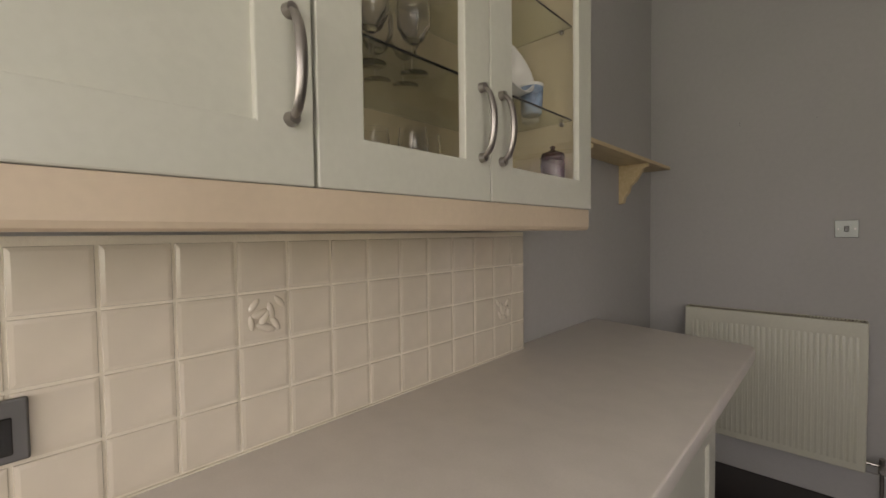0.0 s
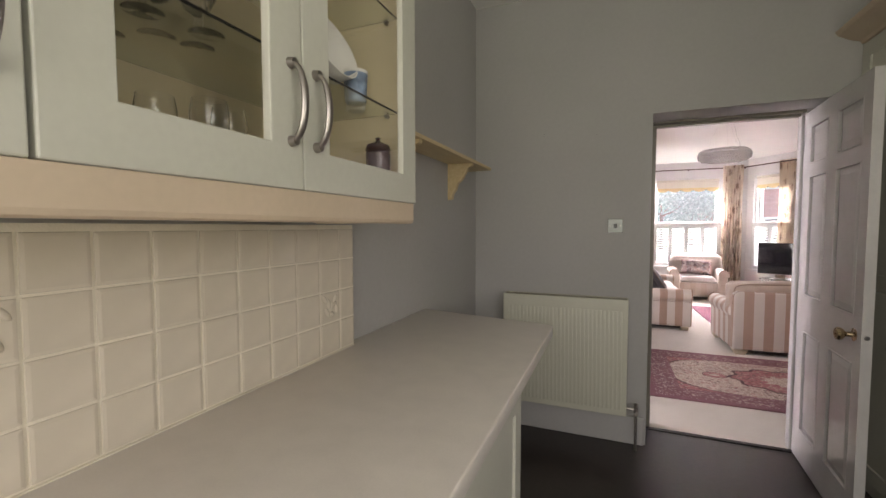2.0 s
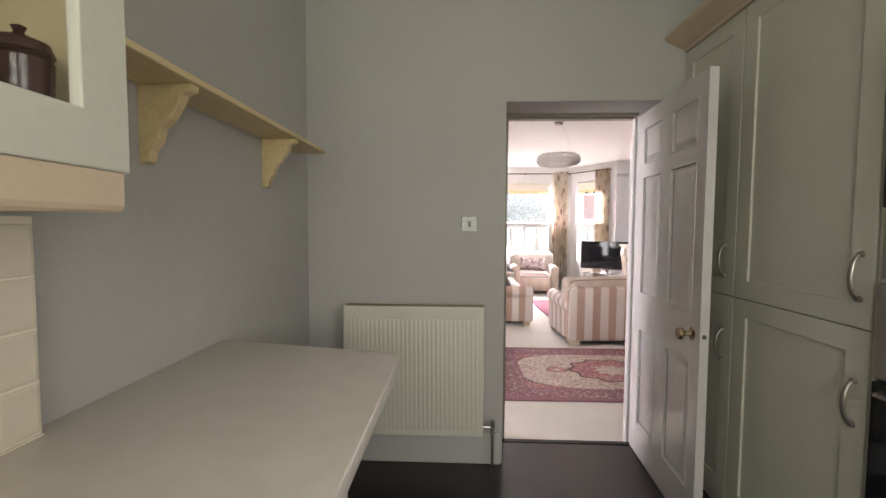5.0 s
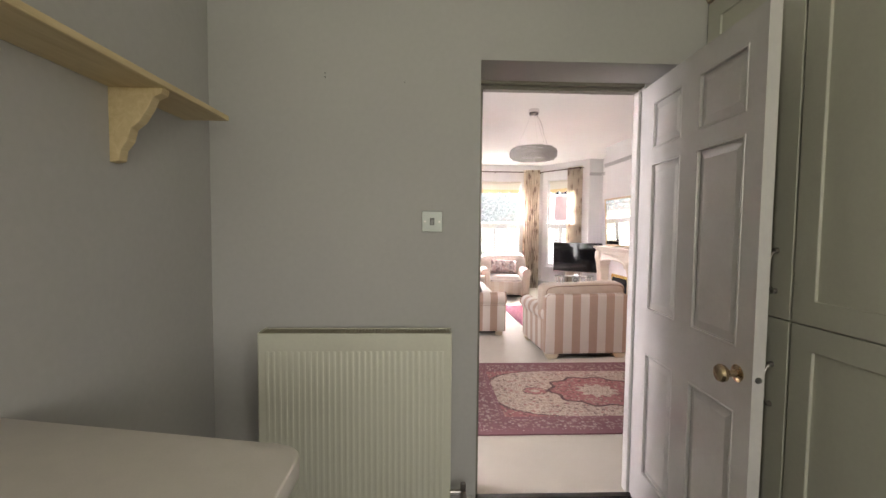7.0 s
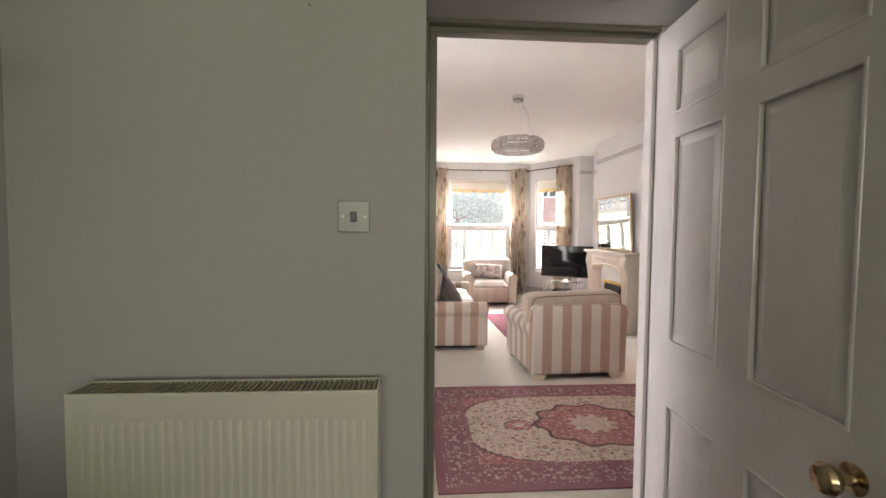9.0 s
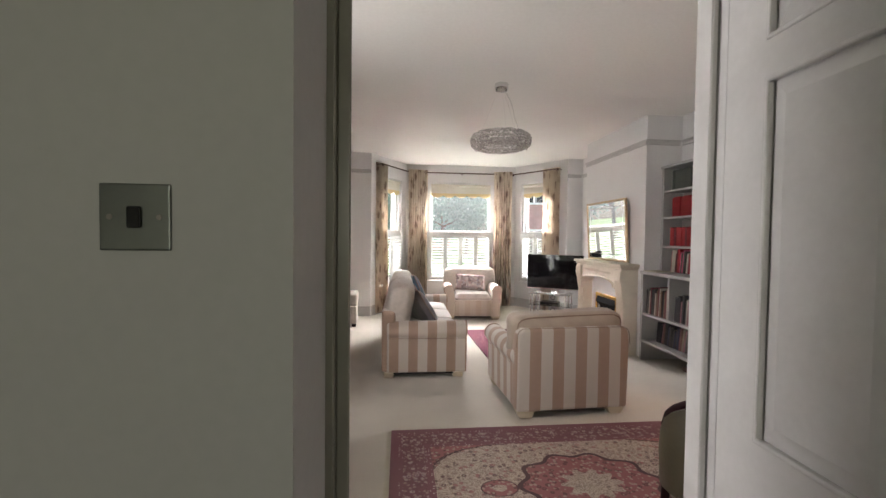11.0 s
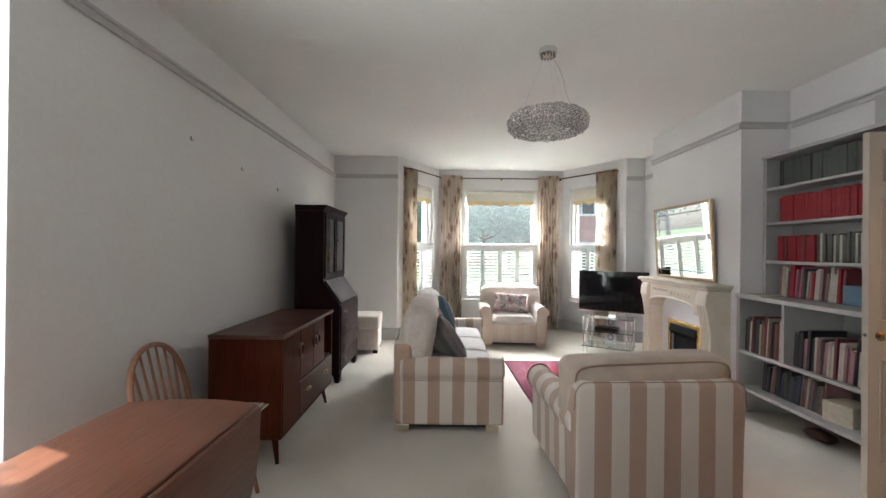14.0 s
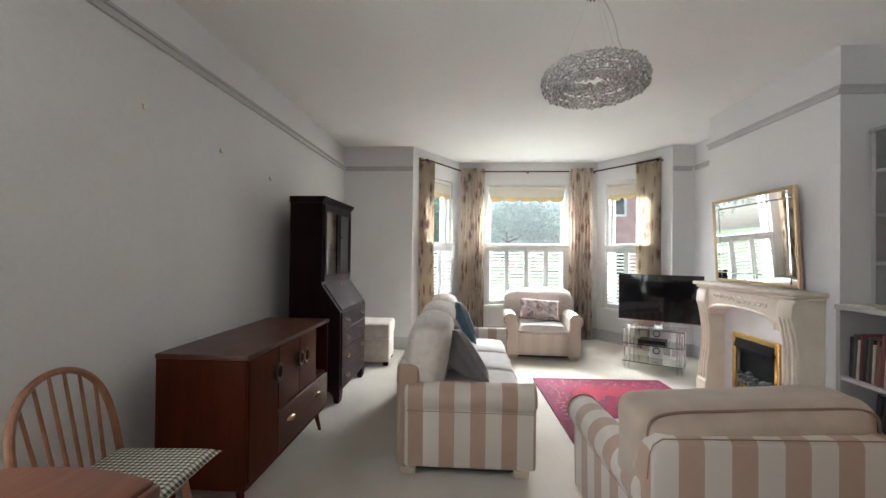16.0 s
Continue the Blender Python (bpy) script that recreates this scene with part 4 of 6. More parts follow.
for y0, y1, hy in ((ca + 0.0015, -2.1735, -2.203), (-2.1705, -1.7055, -2.137)):
    d = shaker_door(cab, CF, y0, y1, CZ0, CZ1, 1, (hy, 1.562), glazed=True, stile=0.076)
    d.matrix_basis = Matrix.Translation(-o)
o2 = Vector((KL, -2.86, CZ0))
cab2 = thing("wall_cabinet", tuple(o2), 0, "cream wall cabinet with one solid framed door, closed", "kitchen cabinet", "wall cabinets")
place(part("body", box(KL, CF - 0.024, -3.158, ca - 0.003, CZ0, CZ1, 0.001), M_CAB, cab2), o2)
d = shaker_door(cab2, CF, -3.158, ca - 0.004, CZ0, CZ1, 1, (-2.592, 1.562), stile=0.076)
d.matrix_basis = Matrix.Translation(-o2)
o3 = Vector((KL, -2.4, 1.355))
pel = thing("pelmet", tuple(o3), 0, "lime-washed beech pelmet under the cream wall cabinets", "pelmet")
pts = [(CF - 0.003, 1.411), (CF - 0.003, 1.364), (CF - 0.006, 1.357), (CF - 0.012, 1.354), (CF - 0.030, 1.354), (CF - 0.030, 1.411)]
place(part("pelmet_board", add_prism(bm_new(), [(x, z) for x, z in pts], 1, -3.158, -1.7155), M_PELMET, pel), o3)
place(part("pelmet_return", add_box(bm_new(), KL + 0.03, CF - 0.0305, -1.737, -1.7155, 1.356, 1.411, 0.003), M_PELMET, pel), o3)
o4 = Vector((KL + 0.12, -1.86, 1.395))
ul = thing("cabinet_light", tuple(o4), 0, "slim grey strip light under the wall cabinet", "light")
part("housing", box(-0.04, 0.04, -0.07, 0.07, -0.006, 0.016, 0.003), M_SOCK, ul)


def china():
    """What stands in the glazed cabinet."""
    prof = [(0.02, 0.0), (0.028, 0.002), (0.006, 0.008), (0.005, 0.055), (0.02, 0.065), (0.033, 0.09), (0.034, 0.125), (0.030, 0.15), (0.0285, 0.15), (0.032, 0.12), (0.030, 0.092), (0.01, 0.068), (0.0, 0.067)]
    g = thing("wine_glass", (-0.92, -2.30, 1.671), 0, "clear stemmed wine glass on the glass shelf", "glass", "glasses in the cabinet")
    part("glass_bowl", add_lathe(bm_new(), prof, 18), M_GLASS, g, smooth=True)
    for x, y, z in ((-0.86, -2.36, 1.671), (-0.94, -2.40, 1.671), (-0.84, -2.27, 1.671), (-0.99, -2.34, 1.671), (-0.90, -2.24, 1.671), (-0.86, -2.30, 1.931), (-0.93, -2.38, 1.931), (-0.90, -2.22, 1.43), (-0.96, -2.28, 1.43), (-0.92, -2.16, 1.43)):
        copy_thing(g, pose(x, y, z))
    b = thing("bowl", (-0.855, -1.935, 1.742), 0, "ribbed white china bowl standing on its edge", "bowl")
    prof = [(0.035, 0.0), (0.04, 0.006), (0.062, 0.02), (0.080, 0.045), (0.090, 0.075), (0.094, 0.10), (0.091, 0.10), (0.085, 0.07), (0.072, 0.04), (0.04, 0.015), (0.0, 0.012)]
    bm = bm_new()
    add_lathe(bm, [(r_ * 0.86 + (0.0012 if k_ % 2 else 0), z_ * 0.86) for k_, (r_, z_) in enumerate(prof)], 32, pose(-0.05, 0.0, 0.005, 0, 68, 0))
    part("bowl_wall", bm, M_WHITE, b, smooth=True)
    m1 = thing("mug", (-0.83, -1.845, 1.671), 0, "blue and white patterned china mug on the glass shelf", "mug")
    part("cup", add_lathe(bm_new(), [(0.024, 0), (0.028, 0.004), (0.030, 0.04), (0.0315, 0.070), (0.0295, 0.070), (0.027, 0.01), (0.0, 0.008)], 24), M_BLUECH, m1, "blue patterned cup", True)
    part("rim", add_lathe(bm_new(), [(0.0290, 0.0705), (0.0318, 0.0705), (0.0320, 0.078), (0.0290, 0.078), (0.0290, 0.0705)], 24), M_WHITE, m1, "white rim", True)
    m2 = thing("mug", (-0.87, -1.785, 1.671), 0, "small cream china mug with a handle", "mug")
    m3 = thing("cup", (-0.80, -1.735, 1.43), 0, "small white china cup beside the brown pot", "cup")
    part("cup_wall", add_lathe(bm_new(), [(0.020, 0), (0.024, 0.004), (0.028, 0.05), (0.026, 0.05), (0.022, 0.008), (0.0, 0.007)], 20), M_WHITE, m3, smooth=True)
    part("cup", add_lathe(bm_new(), [(0.022, 0), (0.026, 0.004), (0.030, 0.05), (0.031, 0.07), (0.029, 0.07), (0.026, 0.01), (0.0, 0.008)], 20), M_WHITE, m2, "cream cup", True)
    part("handle", add_tube(bm_new(), [(0.020 + 0.022 * math.sin(a), -0.02, 0.038 + 0.022 * math.cos(a)) for a in [i * math.pi / 8 for i in range(9)]], 0.004), M_WHITE, m2, "cream handle", True)
    j = thing("pot", (-0.80, -1.785, 1.43), 0, "brown glazed lidded pot in the cabinet", "pot")
    part("pot_body", add_lathe(bm_new(), [(0.026, 0), (0.030, 0.01), (0.031, 0.06), (0.034, 0.115), (0.029, 0.120), (0.0, 0.120)], 24), M_BROWNP, j, smooth=True)
    part("lid", add_lathe(bm_new(), [(0.031, 0.1205), (0.035, 0.124), (0.030, 0.138), (0.012, 0.146), (0.005, 0.150), (0.008, 0.157), (0.0, 0.161)], 24), M_BROWNP, j, smooth=True)
    t = thing("box", (-0.93, -1.92, 1.43), 20, "small white card box in the cabinet", "box")
    part("box_side", box(-0.05, 0.05, -0.06, 0.06, 0, 0.075, 0.002), M_WHITE, t)


china()

# tiled splashback
TX = -1.045
TY1, TZ0, P = -1.545, 0.932, 0.1020
sb = struct("wall_tiling", box(KL, TX - 0.0036, -3.30, TY1, TZ0 - 0.004, 1.352), M_GROUT, "cream square-tiled splashback with raised motifs")
sb["category"] = "tiling"
cols = int((3.30 + TY1) / P) + 1


def tile_mesh(w, h):
    bm = bm_new()
    g, dz = 0.0016, 0.0062
    o = [(0 + g, 0 + g), (w - g, 0 + g), (w - g, h - g), (g, h - g)]
    k = 0.008
    i_ = [(g + k, g + k), (w - g - k, g + k), (w - g - k, h - g - k), (g + k, h - g - k)]
    a = [bm.verts.new((0, p[0], p[1])) for p in o]
    m_ = [bm.verts.new((dz * 0.80, p[0] * 0.962 + w * 0.019, p[1] * 0.962 + h * 0.019)) for p in o]
    b = [bm.verts.new((dz, p[0], p[1])) for p in i_]
    for r, s in ((a, m_), (m_, b)):
        for q in range(4):
            bm.faces.new((r[q], r[(q + 1) % 4], s[(q + 1) % 4], s[q]))
    bm.faces.new(b)
    return bm


first = part("tile", tile_mesh(P, P), M_TILE, sb)
half = part("tile", tile_mesh(P * 0.80, P), M_TILE, sb)
half.location = (TX - 0.006, TY1 - P * 0.80, TZ0)
rt = random.Random(4)
DECO = {(-2.54, 2), (-1.75, 1), (-3.05, 1)}
used = False
for r in range(4):
    z = TZ0 + r * P
    for c in range(17):
        y = TY1 - P * 0.80 - (c + 1) * P
        if not used:
            ob, used = first, True
        else:
            ob = new("tile", first.data)
            ob.parent = sb
        ob.location = (TX - 0.006 + rt.uniform(-0.0005, 0.0005), y, z)
        ob.rotation_euler = (0, rt.uniform(-0.004, 0.004), rt.uniform(-0.004, 0.004))
    if r:
        ob = new("tile", half.data)
        ob.parent = sb
        ob.location = (TX - 0.006, TY1 - P * 0.80, z)


def motif(y, z, flip):
    """A raised spray of leaves and fruit on a tile."""
    bm = bm_new()
    for i, (u, v, a, s) in enumerate(((0.50, 0.50, 60, 1.2), (0.40, 0.58, 20, 1.1), (0.62, 0.60, 100, 1.1), (0.30, 0.76, 50, 0.9), (0.52, 0.30, -20, 1.2), (0.70, 0.36, -60, 1.0), (0.80, 0.78, 130, 0.9), (0.24, 0.42, 95, 0.9))):
        if flip:
            u = 1 - u
        add_lathe(bm, [(0.013, -0.0), (0.011, 0.003), (0.006, 0.0055), (0.0, 0.006)], 12, Matrix.Translation((0, u * P, v * P)) @ Matrix.Rotation(radians(a), 4, "X") @ Matrix.Rotation(radians(90), 4, "Y") @ Matrix.Diagonal((0.55 * s, 1.35 * s, 1, 1)))
    o = part("motif", bm, M_TILE, sb, "raised glazed leaf and fruit motif", True)
    o.location = (TX + 0.001, y, z)


motif(TY1 - P * 9.8, TZ0 + 2 * P, False)
motif(TY1 - P * 1.8, TZ0 + 1 * P, True)
so = thing("wall_socket", (TX + 0.003, -2.905, 1.085), 0, "double wall socket with a pewter plate on the tiles", "wall socket")
part("plate", box(0, 0.008, -0.075, 0.075, -0.044, 0.044, 0.003, 2), M_SOCK, so)
for y in (-0.036, 0.036):
    part("socket_insert", box(0.008, 0.011, y - 0.022, y + 0.022, -0.032, 0.020, 0.002), M_BLACK, so)
    part("rocker", box(0.008, 0.014, y - 0.008, y + 0.008, 0.024, 0.040, 0.002), M_BLACK, so)

# worktop and base units
pts = [(KL, -3.6), (-0.422, -3.6), (-0.422, -1.06)] + [(-0.422 - 0.05 + 0.05 * math.cos(a), -1.03 + 0.05 * math.sin(a) + 0.0) for a in [i * math.pi / 16 for i in range(1, 8)]] + [(-0.478, -0.975), (KL, -0.86)]
wt = thing("worktop", (KL, -2.2, 0.885), 0, "speckled grey-beige laminate worktop over the base units", "worktop")
place(part("slab", add_prism(bm_new(), pts, 2, 0.887, 0.928, 0.005, 3), M_TOP, wt, smooth=True), (KL, -2.2, 0.885))
place(part("sealant_bead", add_box(bm_new(), TX - 0.004, TX + 0.002, -3.3, TY1, 0.9275, 0.931, 0.001), M_GROUT, wt), (KL, -2.2, 0.885))


def base_unit(y0, y1, hy, last=False):
    org = Vector((KL, (y0 + y1) / 2, 0))
    u = thing("base_cabinet", tuple(org), 0, "cream base cabinet with a framed door under the worktop", "kitchen cabinet", "base cabinets")
    place(part("body", boxes((KL, -0.472, y0, y1, 0.15, 0.884, 0.001), (KL, -0.53, y0, y1, 0, 0.149)), M_CAB, u), org)
    d = shaker_door(u, -0.45, y0 + 0.002, y1 - 0.002, 0.155, 0.875, 1, (hy, 0.70), stile=0.075)
    d.matrix_basis = Matrix.Translation(-org)


base_unit(-2.13, -1.53, -2.09)
base_unit(-2.735, -2.135, -2.69)
base_unit(-3.34, -2.74, -2.79)

# shelf on brackets
sf = thing("wall_shelf", (KL, -0.9, 1.70), 0, "pale pine wall shelf on two shaped brackets", "shelf")
org = (KL, -0.9, 1.70)
place(part("board", box(KL, -0.926, -1.703, -0.172, 1.706, 1.724, 0.003, 2), M_SHELF, sf), org)
for y in (-1.21, -0.52):
    pr = [(KL, 1.706), (-0.925 - 0.012, 1.706), (-0.94, 1.690), (-0.965, 1.680), (-0.975, 1.655), (-1.00, 1.615), (-1.025, 1.595), (-1.035, 1.560), (-1.055, 1.535), (-1.06, 1.505), (KL, 1.50)]
    place(part("bracket", add_prism(bm_new(), pr, 1, y - 0.017, y + 0.017, 0.002), M_SHELF, sf), org)

# radiator
ra = thing("radiator", (-0.47, 0.0, 0.15), 0, "cream enamelled panel radiator with a dusty top grille", "radiator")
org = (-0.47, 0, 0.15)
rx0, rx1, rz0, rz1, rf = -0.852, -0.105, 0.215, 0.915, -0.135
bm = bm_new()
add_box(bm, rx0, rx1, rf, rf + 0.012, rz0, rz1, 0.005, 2)
place(part("front_panel", bm, M_RADI, ra), org)
n = 30
w = (rx1 - rx0 - 0.05) / n
rib = box(-w * 0.30, w * 0.30, -0.0016, 0.003, rz0 + 0.035, rz1 - 0.070, 0.0035, 2)
rib_ob = None
for i in range(n):
    if rib_ob is None:
        rib_ob = q_ = part("rib", rib, M_RADI, ra, smooth=True)
    else:
        q_ = new("rib", rib_ob.data)
        q_.parent = ra
    q_.location = Vector((rx0 + 0.025 + (i + 0.5) * w, rf, 0)) - Vector(org)
place(part("back_panel", boxes((rx0, rx1, -0.05, -0.038, rz0, rz1, 0.004), (rx0 + 0.1, rx0 + 0.14, -0.038, 0, rz1 - 0.2, rz1 - 0.1), (rx1 - 0.14, rx1 - 0.1, -0.038, 0, rz1 - 0.2, rz1 - 0.1)), M_RADI, ra), org)
for xa in (rx0 - 0.001, rx1 - 0.004):
    place(part("side_panel", box(xa, xa + 0.005, rf + 0.004, -0.045, rz0 + 0.01, rz1 + 0.002, 0.001), M_RADI, ra), org)
bm = boxes((rx0 + 0.005, rx1 - 0.005, -0.122, -0.045, rz1 - 0.012, rz1 - 0.008))
for i in range(56):
    x = rx0 + 0.012 + i * (rx1 - rx0 - 0.024) / 55
    add_box(bm, x - 0.0035, x + 0.0035, -0.122, -0.052, rz1 - 0.008, rz1 - 0.001)
place(part("grille", bm, M_GRILLE, ra, "dusty slotted top grille", kind="stuff"), org)
bm = add_tube(bm_new(), [(rx1, -0.09, rz0 + 0.035), (-0.055, -0.09, rz0 + 0.035)], 0.008)
add_cyl(bm, (-0.05, -0.09, rz0 + 0.0), (-0.05, -0.09, rz0 + 0.07), 0.013, 0.011)
add_cyl(bm, (-0.05, -0.11, rz0 + 0.035), (-0.05, -0.155, rz0 + 0.035), 0.013, 0.011)
add_cyl(bm, (-0.05, -0.09, 0.0), (-0.05, -0.09, rz0), 0.0075)
place(part("valve", bm, M_STEEL, ra, "steel valve and pipe", True), org)

# switch by the door
s = thing("light_switch", (-0.184, 0.0, 1.351), 0, "square brushed steel light switch plate with a black rocker", "light switch")
part("plate", box(-0.043, 0.043, -0.005, 0, -0.043, 0.043, 0.002, 2), M_SWITCH, s)
part("rocker", box(-0.009, 0.009, -0.009, -0.005, -0.014, 0.014, 0.002), M_BLACK, s, "black rocker")
for x in (-0.030, 0.030):
    part("screw", add_cyl(bm_new(), (x, -0.0065, 0), (x, -0.004, 0), 0.0035, n=10), M_STEEL, s)
for x, z in ((-0.62, 1.93), (-0.30, 1.915), (-0.62, 1.945)):
    n_ = thing("nail", (x, 0, z), 0, "small grey nail in the bare plaster wall", "nail", "nails in the wall")
    part("shank", add_cyl(bm_new(), (0, -0.012, 0), (0, 0, 0), 0.002, n=6), M_SOCK, n_)

# tall units on the other side
TF = 0.95


def tall_unit(y0, y1, label, hy):
    org = Vector((TF, (y0 + y1) / 2, 0))
    u = thing("tall_cabinet", tuple(org), 0, label, "kitchen cabinet", "tall cabinets")
    place(part("body", boxes((TF + 0.022, KR, y0, y1, 0.12, 2.26, 0.001), (TF + 0.07, KR, y0, y1, 0, 0.119)), M_CAB, u), org)
    st = 0.075
    for z0, z1, hz in ((0.125, 1.038, 0.815), (1.042, 2.255, 1.195)):
        d = shaker_door(u, TF, y0 + 0.002, y1 - 0.002, z0, z1, -1, (hy, hz), stile=st)
        d.matrix_basis = Matrix.Translation(-org)


tall_unit(-1.072, -0.470, "tall cream cabinet with two framed doors and bow handles", -1.032)
tall_unit(-0.466, -0.004, "tall cream cabinet half hidden by the open door", -0.405)
org = Vector((TF, -1.38, 0))
ov = thing("oven_cabinet", tuple(org), 0, "tall cream cabinet housing a built-in steel oven", "kitchen cabinet", "tall cabinets")
place(part("body", boxes((TF + 0.004, KR, -1.09, -1.076, 0.0, 2.26), (TF + 0.004, KR, -1.69, -1.676, 0.0, 2.26), (TF + 0.004, KR, -1.676, -1.09, 1.86, 2.26), (TF + 0.004, KR, -1.676, -1.09, 0.0, 0.45)), M_CAB, ov), org)
oven = thing("oven", (TF, -1.38, 0.451), 0, "built-in double oven with steel trim and black glass", "oven")
for z0, z1 in ((0.0, 0.455), (0.465, 0.735), (0.745, 0.935), (0.945, 1.40)):
    part("oven_door", box(-0.014 if z1 < 0.74 or z0 > 0.94 else -0.006, 0.02, -0.292, 0.286, z0, z1, 0.004, 2), M_STEEL if z1 in (0.735, 0.935) else M_BLACKG, oven, "oven front")
for z in (0.43, 0.70, 1.36):
    part("handle", add_tube(bm_new(), [(-0.014, -0.26, z), (-0.045, -0.25, z), (-0.045, 0.24, z), (-0.014, 0.25, z)], 0.008), M_STEEL, oven, "steel bar handle", True)
# cornice along the tall units
cor = thing("cornice", (TF, -0.85, 2.262), 0, "pale beech cornice moulding along the tops of the tall cabinets", "cornice")
pr = [(TF + 0.02, 2.262), (TF - 0.004, 2.262), (TF - 0.010, 2.275), (TF - 0.050, 2.288), (TF - 0.100, 2.315), (TF - 0.112, 2.335), (TF + 0.02, 2.335)]
place(part("moulding", add_prism(bm_new(), pr, 1, -1.69, -0.004), M_PELMET, cor), (TF, -0.85, 2.262))


# ---- living room: seats ----
def upholstered(name, at, rz, w, depth, seats, label, category, arm_h=0.535, back_h=0.72, top=0.87, group="", seat_z=0.45, cloth=None):
    """An easy chair or sofa with rolled arms. It faces local +y; the origin is on the floor under its middle."""
    e = thing(name, at, rz, label, category, group)
    hw, hd, aw = w / 2, depth / 2, 0.165
    mx, my = cloth or (M_STRX, M_STRY)
    for s in (-1, 1):
        # flared side with a rolled top
        c, r = s * (hw - 0.075), 0.082
        pts = [(s * (hw - 0.030), 0.055), (s * (hw - 0.026), 0.25), (s * (hw - 0.024), arm_h - 0.158)]
        for i in range(13):
            a = -0.95 + i * (math.pi + 1.1) / 12
            pts.append((c + s * r * math.cos(a), arm_h - r + r * math.sin(a)))
        pts += [(s * (hw - aw), arm_h - 0.16), (s * (hw - aw), 0.055)]
        part("arm", add_prism(bm_new(), pts, 1, -hd + 0.05, hd, 0.016, 3), my, e, smooth=True)
        part("arm_seam", add_tube(bm_new(), [(s * (hw - 0.025), -hd + 0.06, arm_h - 0.158), (s * (hw - 0.025), hd - 0.012, arm_h - 0.158)], 0.0032, 6), M_PIPING, e, smooth=True)
        pp = [(c + s * (r + 0.001) * math.cos(-0.35 + i * (math.pi + 0.5) / 12), hd - 0.004, arm_h - r + (r + 0.001) * math.sin(-0.35 + i * (math.pi + 0.5) / 12)) for i in range(13)]
        part("piping", add_tube(bm_new(), pp, 0.0045, 6), M_PIPING, e, smooth=True)
    # outer back
    q_ = 0.026 if seats == 1 and cloth is None else 0.0
    pts = [(-hw + 0.045 - q_, 0.055), (hw - 0.045 + q_, 0.055), (hw - 0.035 + q_, arm_h), (hw - 0.042 + q_, back_h - 0.05), (hw - 0.055 + q_, back_h - 0.02), (hw - 0.085 + q_, back_h), (-hw + 0.085 - q_, back_h), (-hw + 0.055 - q_, back_h - 0.02), (-hw + 0.042 - q_, back_h - 0.05), (-hw + 0.035 - q_, arm_h)]
    bk = add_prism(bm_new(), pts, 1, -hd, -hd + 0.13, 0.026, 4)
    part("back", bk, mx, e, smooth=True)
    part("back_piping", add_tube(bm_new(), [(x, -hd + 0.004, z) for x, z in pts[2:]], 0.0022, 6), M_PIPING, e, smooth=True)
    part("seat_base", box(-hw + aw - 0.01, hw - aw + 0.01, -hd + 0.12, hd - 0.03, 0.055, 0.31, 0.012, 2), mx, e, smooth=True)
    part("lining", box(-hw + 0.06, hw - 0.06, -hd + 0.06, hd - 0.05, 0.032, 0.0555), M_BLACKH, e, "black underside cloth")
    for x in (-hw + 0.10, hw - 0.10):
        for y in (-hd + 0.07, hd - 0.08):
            pr = [(x - 0.075, 0.0555), (x + 0.075, 0.0555), (x + 0.062, 0.034), (x + 0.045, 0.002), (x - 0.045, 0.002), (x - 0.062, 0.034)]
            part("foot", add_prism(bm_new(), pr, 1, y - 0.045, y + 0.045, 0.004), M_FOOT, e, "turned wooden foot")
    sw_ = (w - 2 * aw) / seats
    rs = random.Random(seats)
    for i in range(seats):
        x = -hw + aw + (i + 0.5) * sw_
        part("seat_cushion", add_pillow(bm_new(), sw_ + 0.012, depth - 0.20, 0.175, pose(x, 0.075, seat_z - 0.075), 16, 0.22), M_SEAT, e, "plump pale seat cushion", True)
        bw = (w - 0.05) / seats if seats == 1 else (w - 0.14) / seats
        bx = (i + 0.5 - seats / 2) * bw
        h = top - seat_z + 0.07
        near = seats == 1 and cloth is None
        sq = 0.26 if near else 0.40
        ex = 0.030 if near else 0.012
        th = 0.150 if seats == 1 else 0.135
        pm = pose(bx, -hd + (0.190 if near else 0.165 if seats == 1 else 0.155), top - h / 2, 3.0 if near else -8 + rs.uniform(-3, 3), rs.uniform(-1.5, 1.5), rs.uniform(-3, 3))
        part("back_cushion", add_stuffed(bm_new(), bw / 2 + ex, th, h / 2, pm, e1=sq, e2=0.48, crease=0.014 if near else 0.007), M_DAMASK if near else M_CLOTH, e, "soft rounded back cushion", True)
        for dep, shr in ((-0.72, 0.915),) if near else ((-0.35, 0.965),):
            ol = [pm @ Vector(((bw / 2 + ex) * shr * math.copysign(abs(math.cos(q)) ** sq, math.cos(q)), th * dep, h / 2 * shr * math.copysign(abs(math.sin(q)) ** sq, math.sin(q)))) for q in [k * math.pi / 20 for k in range(41)]]
            part("cushion_piping", add_tube(bm_new(), ol, 0.0055, 6), M_PIPING, e, smooth=True)
    return e


upholstered("sofa", (0.362, 4.235, 0.004), -90, 1.95, 0.80, 3, "three-seat sofa in cream and tan striped cloth with pale loose cushions", "sofa", back_h=0.64, top=0.885)
upholstered("armchair", (1.395, 2.79, 0.004), 3.5, 0.91, 0.84, 1, "armchair in cream and tan striped cloth with a patterned back cushion", "armchair", group="armchairs", top=0.765, back_h=0.668)
upholstered("armchair", (1.30, 6.42, 0.004), 177, 0.93, 0.86, 1, "pale striped armchair standing in the bay", "armchair", group="armchairs", back_h=0.72, top=0.815, arm_h=0.555, seat_z=0.42, cloth=(M_STRP, M_STRPY))


